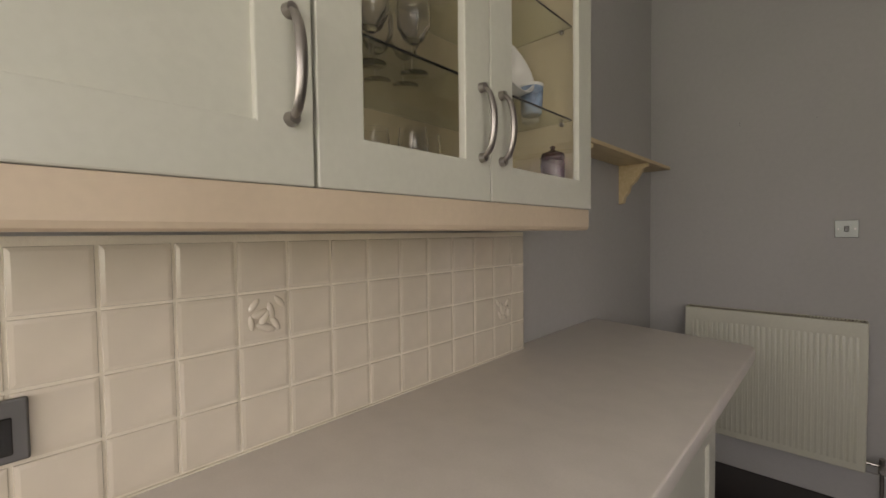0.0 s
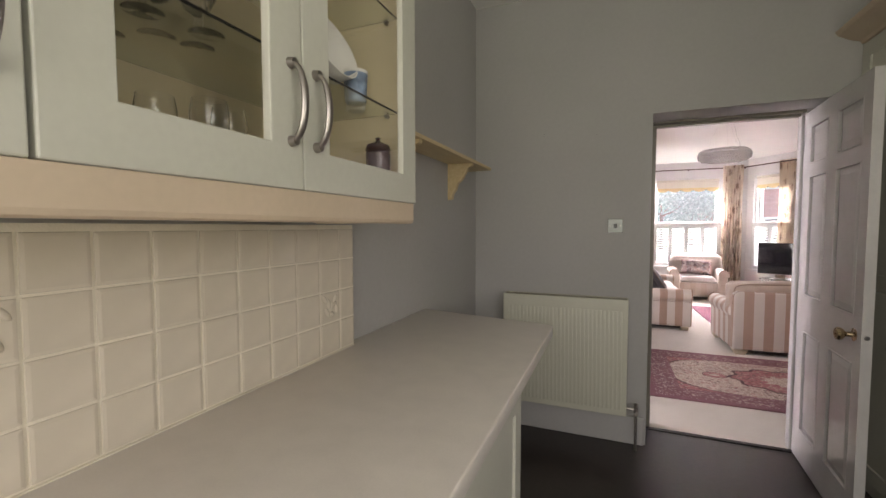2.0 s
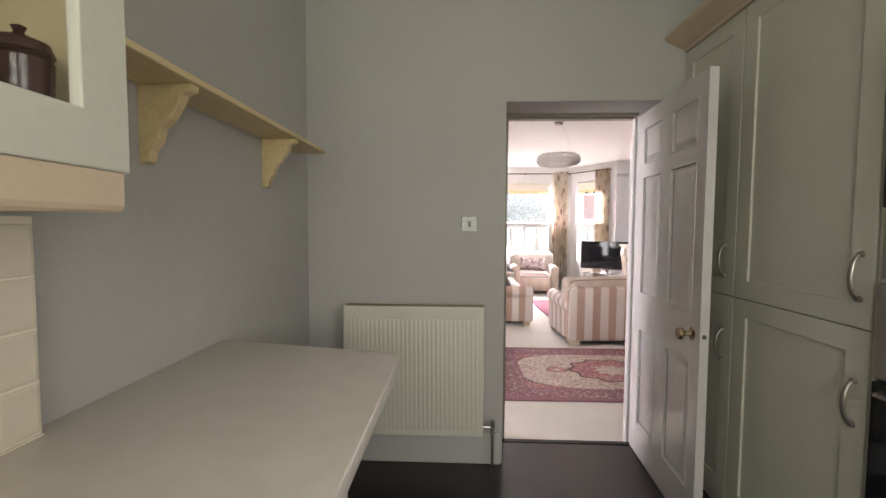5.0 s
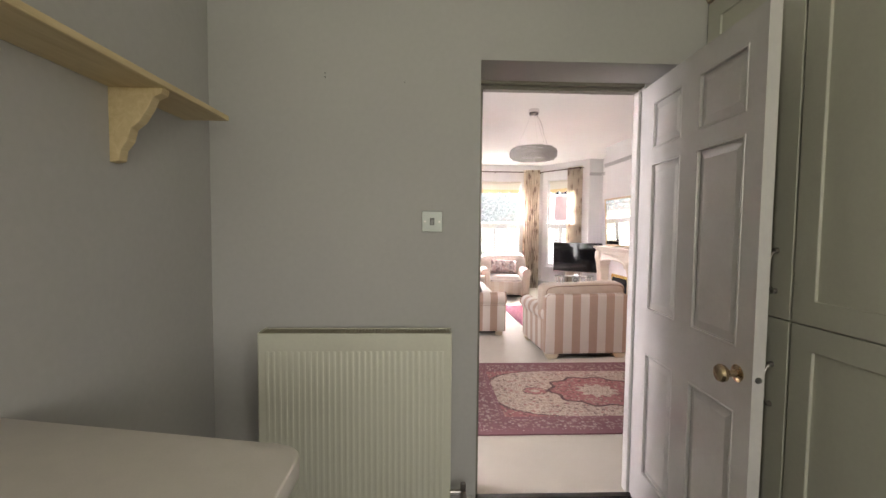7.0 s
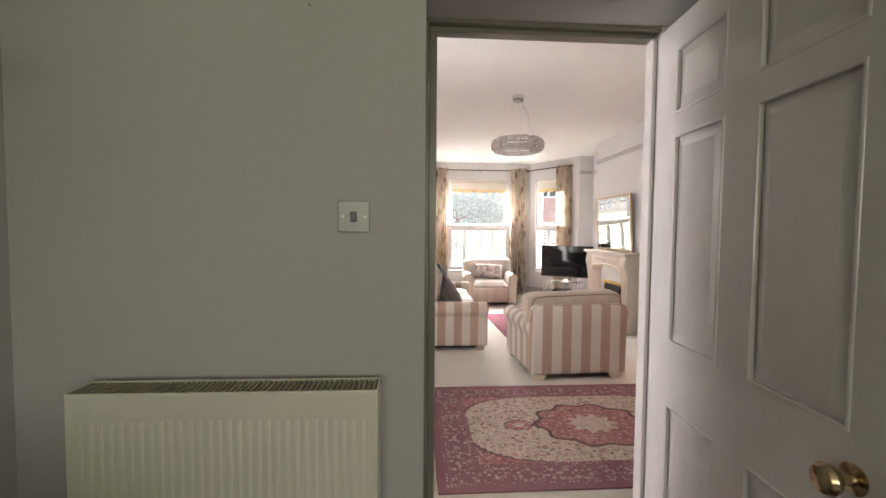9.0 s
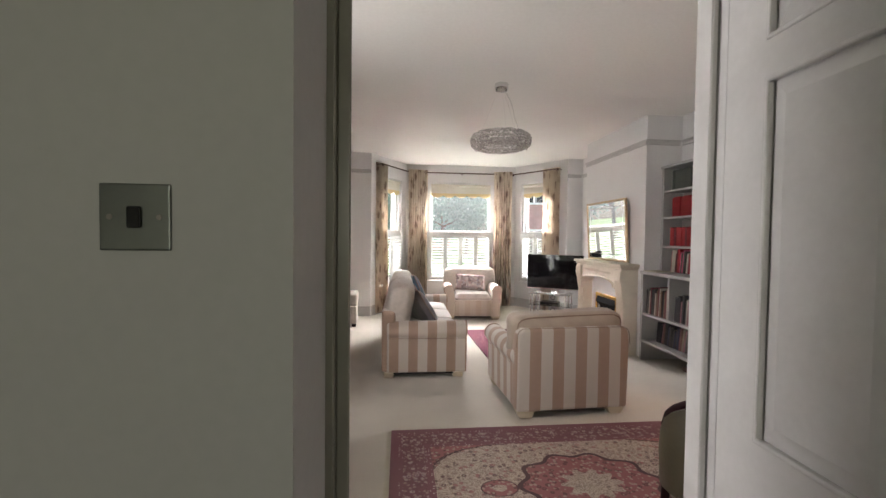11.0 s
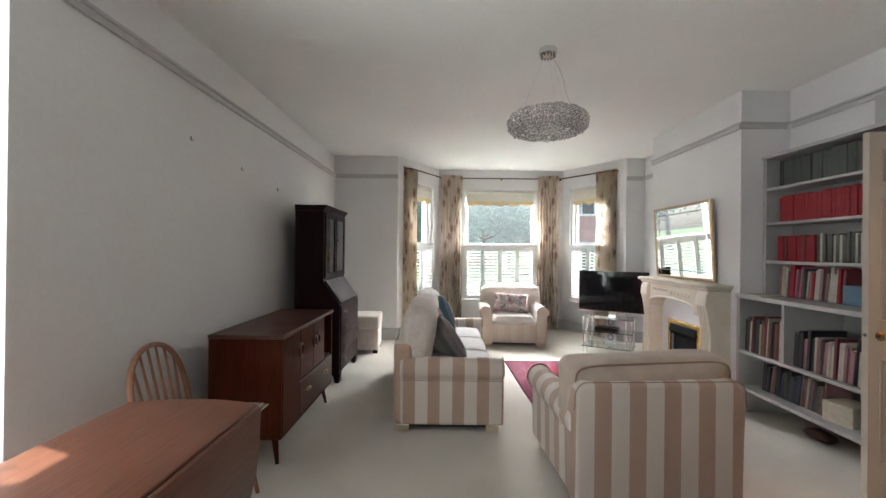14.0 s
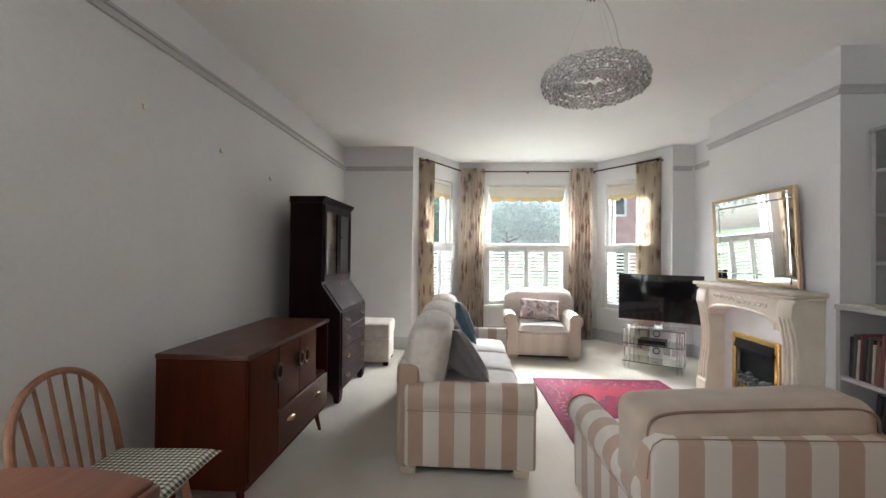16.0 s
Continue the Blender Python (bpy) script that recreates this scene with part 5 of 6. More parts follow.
def scatter(name, at, rx, ry, rz, w, h, material, label):
    e = thing(name, at, 0, label, "cushion", "scatter cushions")
    e.matrix_basis = pose(*at, rx, ry, rz)
    part("cover", add_pillow(bm_new(), w, h, 0.15, None, 16, 0.42), material, e, smooth=True)
    pts = []
    for i in range(41):
        t_ = i / 40 * 4
        k, u = int(t_) % 4, (t_ % 1) * 2 - 1
        cx, cy = ((u, -1), (1, u), (-u, 1), (-1, -u))[k]
        pull = 1 - 0.05 * (1 - (cx * cy) ** 2)
        pts.append((cx * w / 2 * pull, cy * h / 2 * pull, 0))
    part("piping", add_tube(bm_new(), pts, 0.004, 6), M_PIPING, e, smooth=True)


scatter("blue_cushion", (0.29, 4.78, 0.665), 66, 0, 112, 0.42, 0.40, M_BLUE, "dark blue velvet cushion leaning on the sofa back")
scatter("grey_cushion", (0.325, 3.74, 0.60), 58, 8, 112, 0.44, 0.40, M_GREYC, "grey and plum velvet cushion on the sofa")
scatter("plum_cushion", (0.255, 4.03, 0.665), 66, -4, 104, 0.40, 0.38, M_MOSAIC, "plum patterned cushion on the sofa")
scatter("mosaic_cushion", (1.28, 6.33, 0.575), 68, 3, -4, 0.50, 0.27, M_MOSAIC, "oblong mosaic-patterned cushion on the armchair")

# footstool in the corner
fs = thing("footstool", (-0.72, 5.78, 0.004), 4, "cream upholstered box footstool in the corner", "footstool")
part("base", box(-0.19, 0.19, -0.24, 0.24, 0.045, 0.30, 0.015, 2), M_CLOTH, fs, smooth=True)
part("lid", box(-0.20, 0.20, -0.25, 0.25, 0.304, 0.475, 0.03, 4), M_CLOTH, fs, smooth=True)
for x in (-0.15, 0.15):
    for y in (-0.2, 0.2):
        part("foot", box(x - 0.03, x + 0.03, y - 0.03, y + 0.03, 0, 0.046, 0.003), M_MAHOG, fs, "dark wooden foot")

# ---- rugs ----
for nm, (x, y, a, hx, hy), m_, lb in (("persian_rug", (1.185, 1.545, 0.5, 1.09, 0.70), M_RUG, "faded rose and cream Persian rug with a medallion and fringed ends"),
                                      ("red_rug", (1.71, 4.36, 2.0, 0.64, 0.92), M_RUGR, "deep red patterned wool rug before the fireplace")):
    r_ = thing(nm, (x, y, 0.005), a, lb, "rug")
    part("rug_body", box(-hx, hx, -hy, hy, 0, 0.010, 0.003, 2), m_, r_)
    bm = bm_new()
    rr = random.Random(7)
    if hx > hy:
        for s in (-1, 1):
            k = -hy
            while k < hy:
                add_box(bm, *sorted((s * hx, s * (hx + rr.uniform(0.02, 0.035)))), k, k + 0.004, 0.001, 0.003)
                k += 0.011
    else:
        for s in (-1, 1):
            k = -hx
            while k < hx:
                add_box(bm, k, k + 0.004, *sorted((s * hy, s * (hy + rr.uniform(0.02, 0.035)))), 0.001, 0.003)
                k += 0.011
    part("fringe", bm, M_PAPER, r_, "pale cotton fringe", kind="stuff")


# ---- sideboard ----
sbx0, sbx1, sby0, sby1 = -1.095, -0.645, 2.785, 3.905
org = Vector((sbx0, sby0, 0.004))
sd = thing("sideboard", tuple(org), 0, "mid-century teak sideboard with ring handles, on splayed legs", "sideboard")
B = lambda *a: rel(box(*a), org)
part("top", B(sbx0 - 0.004, sbx1 + 0.004, sby0 - 0.002, sby1 + 0.003, 0.772, 0.796, 0.004, 2), M_TEAK, sd)
for nm_, r in (("side_panel", (sbx0, sbx1 - 0.006, sby0, sby0 + 0.02, 0.165, 0.771, 0.003)), ("side_panel", (sbx0, sbx1 - 0.006, sby1 - 0.02, sby1, 0.165, 0.771, 0.003)), ("base_board", (sbx0, sbx1 - 0.006, sby0 + 0.02, sby1 - 0.02, 0.165, 0.185)),
              ("back_board", (sbx0, sbx0 + 0.01, sby0 + 0.02, sby1 - 0.02, 0.185, 0.771)), ("partition", (sbx0 + 0.01, sbx1 - 0.02, 3.115, 3.135, 0.185, 0.771)), ("inner_shelf", (sbx0 + 0.01, sbx1 - 0.02, 3.135, sby1 - 0.02, 0.415, 0.428)), ("partition", (sbx0 + 0.01, sbx1 - 0.02, 3.665, 3.68, 0.428, 0.771))):
    part(nm_, rel(box(*r), org), M_TEAKV, sd)
for y0, y1, z0, z1, hy in ((2.808, 3.106, 0.188, 0.765, 3.06), (3.112, 3.385, 0.432, 0.765, 3.35), (3.389, 3.662, 0.432, 0.765, 3.425)):
    d = part("sideboard_door", B(sbx1 - 0.022, sbx1 - 0.003, y0, y1, z0, z1, 0.002), M_TEAKV, sd)
    ring = [(0.022 + sbx1 - 0.003 - org.x, hy - org.y + 0.034 * math.sin(a), 0.645 - org.z + 0.040 * math.cos(a)) for a in [i * math.pi / 10 for i in range(20)] + [0.0]]
    part("handle", add_tube(bm_new(), ring, 0.0105, 10), M_TEAK, d, "turned wooden ring handle", True)
for z0, z1 in ((0.188, 0.411),):
    d = part("drawer", B(sbx1 - 0.022, sbx1 - 0.003, 3.112, sby1 - 0.024, z0, z1, 0.002), M_TEAK, sd)
    for y in (3.27, 3.68):
        part("handle", rel(add_lathe(bm_new(), [(0.0, 0.0), (0.05, 0.0), (0.042, 0.012), (0.02, 0.02), (0.0, 0.021)], 20, Matrix.Translation((sbx1 - 0.002, y, 0.325)) @ Matrix.Rotation(radians(90), 4, "Y") @ Matrix.Diagonal((0.35, 1, 1, 1))), org), M_BRASS, d, "worn brass cup handle", True)
for x, dx in ((sbx0 + 0.06, -0.02), (sbx1 - 0.07, 0.03)):
    for y, dy in ((sby0 + 0.07, -0.03), (sby1 - 0.08, 0.03)):
        part("leg", rel(add_cyl(bm_new(), (x, y, 0.166), (x + dx, y + dy, 0.004), 0.021, 0.011, 14), org), M_TEAKV, sd, smooth=True)

# ---- bureau bookcase ----
bx, by0, by1 = -1.150, 4.36, 5.20
org = Vector((bx, by0, 0.004))
bu = thing("bureau", tuple(org), 0, "tall dark mahogany bureau with sloping flap, drawers and cupboard", "bureau")
pr = [(bx, 0.10), (-0.705, 0.10), (-0.705, 0.775), (-0.87, 1.005), (-0.87, 1.70), (bx, 1.70)]
part("carcass", rel(add_prism(bm_new(), pr, 1, by0, by1, 0.002), org), M_MAHOG, bu)
pr = [(bx, 1.70), (-0.868, 1.70), (-0.862, 1.715), (-0.845, 1.735), (-0.838, 1.755), (bx, 1.755)]
part("cornice", rel(add_prism(bm_new(), pr, 1, by0 - 0.02, by1 + 0.02, 0.002), org), M_MAHOG, bu)
for y0, y1 in ((by0 + 0.03, 4.777), (4.783, by1 - 0.03)):
    bm = boxes((-0.869, -0.855, y0, y0 + 0.05, 1.03, 1.685, 0.002), (-0.869, -0.855, y1 - 0.05, y1, 1.03, 1.685, 0.002), (-0.869, -0.855, y0 + 0.05, y1 - 0.05, 1.03, 1.08, 0.002), (-0.869, -0.855, y0 + 0.05, y1 - 0.05, 1.635, 1.685, 0.002))
    d = part("cupboard_door", rel(bm, org), M_MAHOG, bu)
    p = part("pane", B(-0.866, -0.862, y0 + 0.05, y1 - 0.05, 1.08, 1.635), M_BLACKG, d, "dark glass pane")
part("key", rel(add_cyl(bm_new(), (-0.855, 4.83, 1.42), (-0.83, 4.83, 1.42), 0.006, n=10), org), M_BRASS, bu)
sl = Matrix.Translation((-0.787, (by0 + by1) / 2, 0.892)) @ Matrix.Rotation(math.atan2(0.165, 0.23), 4, "Y").inverted()
tmp = box(-0.004, 0.010, -0.375, 0.375, -0.135, 0.13, 0.003)
tmp.transform(sl)
part("flap", rel(tmp, org), M_MAHOG, bu)
part("flap_knob", rel(add_lathe(bm_new(), [(0.008, 0), (0.011, 0.012), (0.0, 0.016)], 12, sl @ Matrix.Translation((0.010, 0, 0.11)) @ Matrix.Rotation(radians(90), 4, "Y")), org), M_BRASS, bu, smooth=True)
for z0, z1 in ((0.125, 0.285), (0.293, 0.453), (0.461, 0.611), (0.619, 0.765)):
    d = part("drawer", B(-0.706, -0.695, by0 + 0.03, by1 - 0.03, z0, z1, 0.003), M_MAHOG, bu)
    for y in (by0 + 0.18, by1 - 0.18):
        part("drawer_pull", rel(add_tube(bm_new(), [(-0.695, y - 0.035, (z0 + z1) / 2 + 0.01), (-0.678, y - 0.03, (z0 + z1) / 2 - 0.008), (-0.675, y, (z0 + z1) / 2 - 0.014), (-0.678, y + 0.03, (z0 + z1) / 2 - 0.008), (-0.695, y + 0.035, (z0 + z1) / 2 + 0.01)], 0.0035, 6), org), M_BRASS, d, "brass swan-neck pull", True)
for x in (bx + 0.05, -0.745):
    for y in (by0 + 0.05, by1 - 0.05):
        part("foot", rel(add_prism(bm_new(), [(x - 0.045, 0.10), (x + 0.045, 0.10), (x + 0.035, 0.004), (x - 0.005, 0.004), (x - 0.015, 0.06)], 1, y - 0.045, y + 0.045, 0.003), org), M_MAHOG, bu)

# ---- gateleg table ----
org = Vector((-0.66, 1.38, 0.004))
ty0, ty1, tx0, tx1 = 0.86, 1.93, -0.885, -0.388
tb = thing("gateleg_table", tuple(org), 0, "polished oak gateleg table with its flaps hanging down", "table")
top_pts = [(tx0 + (tx1 - tx0) * k / 12, ty1 - 0.045 * (k / 6 - 1) ** 2) for k in range(13)] + [(tx1 - (tx1 - tx0) * k / 12, ty0 + 0.045 * (k / 6 - 1) ** 2) for k in range(13)]
part("tabletop", rel(add_prism(bm_new(), top_pts, 2, 0.702, 0.722, 0.006, 3), org), M_TABLE, tb, smooth=True)
for s, x in ((1, tx1 + 0.001), (-1, tx0 - 0.001)):
    pts = [(ty0 + 0.048, 0.714), (ty1 - 0.048, 0.714)]
    for i in range(1, 16):
        a = i * math.pi / 16
        pts.append(((ty0 + ty1) / 2 + 0.485 * math.cos(a), 0.66 - 0.42 * math.sin(a) ** 0.8))
    bm = add_prism(bm_new(), pts, 0, *sorted((x, x + s * 0.018)), 0.005, 2)
    part("flap", rel(bm, org), M_TABLE, tb, smooth=True)
leg_prof = [(0.020, 0.0), (0.024, 0.02), (0.016, 0.05), (0.022, 0.06), (0.022, 0.14), (0.014, 0.16), (0.019, 0.19), (0.013, 0.215), (0.022, 0.26), (0.024, 0.33), (0.016, 0.42), (0.013, 0.48), (0.019, 0.50), (0.015, 0.52), (0.022, 0.54), (0.022, 0.697)]
for x in (tx0 + 0.07, tx1 - 0.07):
    for y in (ty0 + 0.10, ty1 - 0.10):
        part("leg", rel(add_lathe(bm_new(), leg_prof, 16, Matrix.Translation((x, y, 0.004))), org), M_TABLE, tb, "turned oak leg", True)
for x in (tx1 - 0.028, tx0 + 0.028):
    part("gate_leg", rel(add_lathe(bm_new(), leg_prof, 16, Matrix.Translation((x, ty1 - 0.22, 0.004)) @ Matrix.Diagonal((0.8, 0.8, 0.995, 1))), org), M_TABLE, tb, "turned gate leg", True)
part("stretcher", rel(boxes((tx0 + 0.055, tx0 + 0.085, ty0 + 0.11, ty1 - 0.11, 0.09, 0.12, 0.003), (tx1 - 0.085, tx1 - 0.055, ty0 + 0.11, ty1 - 0.11, 0.09, 0.12, 0.003), (tx0 + 0.05, tx1 - 0.05, ty0 + 0.085, ty0 + 0.105, 0.60, 0.70), (tx0 + 0.05, tx1 - 0.05, ty1 - 0.105, ty1 - 0.085, 0.60, 0.70)), org), M_TABLE, tb)

# ---- hoop-back chair, its back to the wall ----
ch = thing("windsor_chair", (-0.868, 2.335, 0.004), 0, "golden elm hoop-back Windsor chair with a gingham seat pad", "chair")
pts = []
for i in range(25):
    a = i / 24 * math.pi
    w_ = 0.192 + 0.012 * math.sin(a)
    z = 0.47 + 0.362 * math.sin(a) ** 0.62 if 0 < i < 24 else 0.445
    pts.append((-0.165 - 0.105 * (z - 0.445) / 0.45, w_ * math.cos(a), z))
part("hoop", add_tube(bm_new(), pts, 0.0150, 10, 0.85), M_ELM, ch, "bent elm hoop", True)
for i in range(6):
    v = (i - 2.5) / 2.8
    y0, y1 = v * 0.130, v * 0.160
    zt = 0.47 + 0.362 * max(0.05, 1 - (y1 / 0.203) ** 2) ** 0.31
    part("spindle", add_cyl(bm_new(), (-0.165, y0, 0.445), (-0.165 - 0.105 * (zt - 0.445) / 0.45, y1, zt), 0.0075, 0.006, 10), M_ELM, ch, smooth=True)
seat_pts = [(0.20 * (1.0 + 0.06 * math.cos(2 * a)) * math.cos(a), 0.215 * math.sin(a)) for a in [i * math.pi / 16 for i in range(32)]]
part("seat", add_prism(bm_new(), seat_pts, 2, 0.415, 0.447, 0.008, 2), M_ELM, ch, smooth=True)
for sx in (-1, 1):
    for sy in (-1, 1):
        part("leg", add_cyl(bm_new(), (sx * 0.13, sy * 0.14, 0.416), (sx * 0.20, sy * 0.19, 0.0), 0.015, 0.011, 12), M_ELM, ch, smooth=True)
part("stretcher", boxes((-0.165, 0.165, -0.168, -0.152, 0.17, 0.186, 0.004), (-0.165, 0.165, 0.152, 0.168, 0.17, 0.186, 0.004), (-0.008, 0.008, -0.152, 0.152, 0.17, 0.186, 0.004)), M_ELM, ch)
sp = thing("seat_pad", (-0.868, 2.335, 0.4525), 4, "green and cream gingham seat pad on the Windsor chair", "seat pad")
part("pad", add_pillow(bm_new(), 0.42, 0.40, 0.052, pose(0.05, 0, 0.018, 0, 0, 0), 16, 0.16, 0.006), M_GING, sp, smooth=True)

# ---- dark tub chair near the doorway ----
tc_ = thing("tub_chair", (1.38, 0.74, 0.004), -25, "dark wooden tub chair with olive leather back", "chair")
bm, bm2 = bm_new(), bm_new()
arc = [(-0.27 * math.cos(a), -0.17 * math.sin(a) + 0.02) for a in [i * math.pi / 16 for i in range(17)]]
tmp = bmesh.new()
cols_ = []
for i, (x, y) in enumerate(arc):
    f = math.sin(i * math.pi / 16)
    zt = 0.635 + 0.175 * f ** 0.7
    n_ = Vector((x, y - 0.02, 0)).normalized()
    cols_.append([tmp.verts.new((x + n_.x * o_, y + n_.y * o_, z)) for o_, z in ((0.022, 0.42), (0.028, 0.55), (0.024, zt - 0.015), (0.0, zt), (-0.02, zt - 0.015), (-0.022, 0.42))])
for a, b in zip(cols_, cols_[1:]):
    for k in range(5):
        tmp.faces.new((a[k], b[k], b[k + 1], a[k + 1]))
tmp.faces.new(cols_[0])
tmp.faces.new(cols_[-1][::-1])
bmesh.ops.recalc_face_normals(tmp, faces=tmp.faces[:])
join(bm, tmp)
part("backrest", bm, M_OLIVE, tc_, "olive leather wrapped back", True)
part("crest_rail", add_tube(bm_new(), [(x * 1.03, y * 1.05, 0.637 + 0.178 * math.sin(i * math.pi / 16) ** 0.7) for i, (x, y) in enumerate(arc)], 0.014, 8), M_MAHOG, tc_, "dark mahogany crest rail", True)
part("seat", box(-0.25, 0.25, -0.15, 0.33, 0.34, 0.45, 0.03, 3), M_OLIVE, tc_, "olive leather seat", True)
for x in (-0.22, 0.22):
    for y in (-0.12, 0.29):
        part("leg", add_cyl(bm_new(), (x, y, 0.345), (x * 1.08, y * 1.08, 0), 0.02, 0.013, 12), M_MAHOG, tc_, smooth=True)

# ---- fireplace ----
org = Vector((2.6, 4.545, 0.004))
fp = thing("fireplace_surround", tuple(org), 0, "cream carved stone fireplace surround with a marble back panel", "fireplace")
yc, y0, y1 = 4.545, 3.925, 5.135
part("mantel_shelf", rel(boxes((2.575, 2.818, y0 - 0.035, y1 + 0.035, 1.012, 1.045, 0.010, 3), (2.600, 2.818, y0 - 0.012, y1 + 0.012, 0.985, 1.011, 0.010, 3)), org), M_PLASTER, fp, smooth=True)
for s in (-1, 1):
    ya, yb = (y0, y0 + 0.15) if s < 0 else (y1 - 0.15, y1)
    pr = [(2.62, 0.984), (2.60, 0.95), (2.592, 0.86), (2.612, 0.80), (2.640, 0.62), (2.640, 0.42), (2.618, 0.24), (2.612, 0.12), (2.600, 0.11), (2.600, 0.004), (2.818, 0.004), (2.818, 0.984)]
    part("jamb", rel(add_prism(bm_new(), pr, 1, ya, yb, 0.006, 2), org), M_PLASTER, fp, smooth=True)
    for k in range(3):
        yy = ya + 0.035 + k * 0.04
        part("flute", rel(add_tube(bm_new(), [(2.598, yy, 0.86), (2.612, yy, 0.79), (2.636, yy, 0.62), (2.637, yy, 0.42), (2.616, yy, 0.24), (2.610, yy, 0.14)], 0.011, 8), org), M_PLASTER, fp, smooth=True)
pts = [(y0 + 0.15, 0.984), (y1 - 0.15, 0.984), (y1 - 0.15, 0.74)]
for i in range(0, 17):
    a = i * math.pi / 16
    pts.append((yc + 0.415 * math.cos(a), 0.755 + 0.095 * math.sin(a) ** 0.6))
pts.append((y0 + 0.15, 0.74))
part("frieze", rel(add_prism(bm_new(), pts, 0, 2.625, 2.80, 0.006, 2), org), M_PLASTER, fp, smooth=True)
ar = [(2.622, yc + 0.425 * math.cos(i * math.pi / 16), 0.755 + 0.105 * math.sin(i * math.pi / 16) ** 0.6) for i in range(17)]
part("arch_bead", rel(add_tube(bm_new(), ar, 0.012, 8), org), M_PLASTER, fp, smooth=True)
for s in (-1, 1):
    for k in range(5):
        yy = yc + s * (0.07 + k * 0.062)
        pp = [(2.622, yy + 0.026 * math.cos(a) * (1 - a / 9), 0.925 + 0.024 * math.sin(a * s) * (1 - a / 9)) for a in [j * 0.7 for j in range(9)]]
        part("scroll", rel(add_tube(bm_new(), pp, [0.009 - 0.0006 * j for j in range(9)], 7), org), M_PLASTER, fp, "carved leaf scroll", True)
part("shell", rel(add_lathe(bm_new(), [(0.045, 0.0), (0.04, 0.012), (0.0, 0.022)], 14, Matrix.Translation((2.628, yc, 0.925)) @ Matrix.Rotation(radians(-90), 4, "Y") @ Matrix.Diagonal((0.7, 1, 1, 1))), org), M_PLASTER, fp, smooth=True)
part("back_panel", rel(boxes((2.775, 2.818, y0 + 0.15, 4.27, 0.05, 0.86), (2.775, 2.818, 4.835, y1 - 0.15, 0.05, 0.86), (2.775, 2.818, 4.27, 4.835, 0.62, 0.86)), org), M_MARBLE, fp, "pale marble back panel")
part("hearth", rel(box(2.625, 2.774, y0 + 0.152, y1 - 0.152, 0.0045, 0.05, 0.006, 2), org), M_MARBLE, fp, "pale marble hearth slab")
gf = thing("gas_fire", (2.775, 4.5525, 0.051), 0, "brass-framed coal-effect gas fire", "fire")
org = Vector((2.775, 4.5525, 0.051))
part("frame", rel(boxes((2.752, 2.7745, 4.272, 4.315, 0.051, 0.615, 0.006, 2), (2.752, 2.7745, 4.79, 4.833, 0.051, 0.615, 0.006, 2), (2.752, 2.7745, 4.315, 4.79, 0.572, 0.615, 0.006, 2)), org), M_GOLD, gf, "polished brass frame")
part("firebox", rel(boxes((2.80, 2.815, 4.30, 4.80, 0.052, 0.60)), org), M_SOOT, gf)
part("hood", rel(add_prism(bm_new(), [(2.756, 0.572), (2.80, 0.572), (2.80, 0.44), (2.735, 0.50)], 1, 4.316, 4.789, 0.003), org), M_SOOT, gf)
bm = bm_new()
rc = random.Random(3)
for i in range(52):
    c = Vector((2.735 + rc.uniform(0, 0.055), rc.uniform(4.34, 4.77), 0.13 + rc.uniform(0, 0.16)))
    t2 = bmesh.new()
    bmesh.ops.create_icosphere(t2, subdivisions=1, radius=rc.uniform(0.022, 0.034))
    for v in t2.verts:
        v.co *= rc.uniform(0.75, 1.15)
    join(bm, t2, Matrix.Translation(c))
part("coals", rel(bm, org), M_COAL, gf, "black ceramic coals", kind="stuff")
bm = add_tube(bm_new(), [(2.775 - 0.075 * math.sin(i * math.pi / 12), 4.33 + i * 0.445 / 12, 0.20) for i in range(13)], 0.007)
for i in range(13):
    y = 4.33 + i * 0.445 / 12
    x = 2.775 - 0.075 * math.sin(i * math.pi / 12)
    add_tube(bm, [(x, y, 0.20), (x - 0.012, y, 0.13), (x, y, 0.06)], 0.005, 6)
part("fret", rel(bm, org), M_GOLD, gf, "brass basket front", True)

# mirror over the mantel, leaning forward a little
mi = thing("mirror", (2.79, 4.60, 1.052), 0, "wall mirror with a mirrored border in a narrow pale gilt frame", "mirror")
mi.matrix_basis = pose(2.785, 4.60, 1.052, 0, -3.2, 0)
hw, h = 0.515, 0.765
part("frame", boxes((-0.018, 0.012, -hw, -hw + 0.022, 0, h, 0.004), (-0.018, 0.012, hw - 0.022, hw, 0, h, 0.004), (-0.018, 0.012, -hw + 0.022, hw - 0.022, 0, 0.022, 0.004), (-0.018, 0.012, -hw + 0.022, hw - 0.022, h - 0.022, h, 0.004)), M_GILT, mi)
for k, (a0, a1, c0, c1) in enumerate(((-hw + 0.09, hw - 0.09, 0.09, h - 0.09), (-hw + 0.024, -hw + 0.086, 0.09, h - 0.09), (hw - 0.086, hw - 0.024, 0.09, h - 0.09), (-hw + 0.09, hw - 0.09, 0.024, 0.086), (-hw + 0.09, hw - 0.09, h - 0.086, h - 0.024),
                                     (-hw + 0.024, -hw + 0.086, 0.024, 0.086), (hw - 0.086, hw - 0.024, 0.024, 0.086), (-hw + 0.024, -hw + 0.086, h - 0.086, h - 0.024), (hw - 0.086, hw - 0.024, h - 0.086, h - 0.024))):
    part("mirror_glass", box(-0.006 if k == 0 else -0.009, 0.004, a0, a1, c0, c1, 0.004, 1), M_MIRROR, mi, "mirror glass")

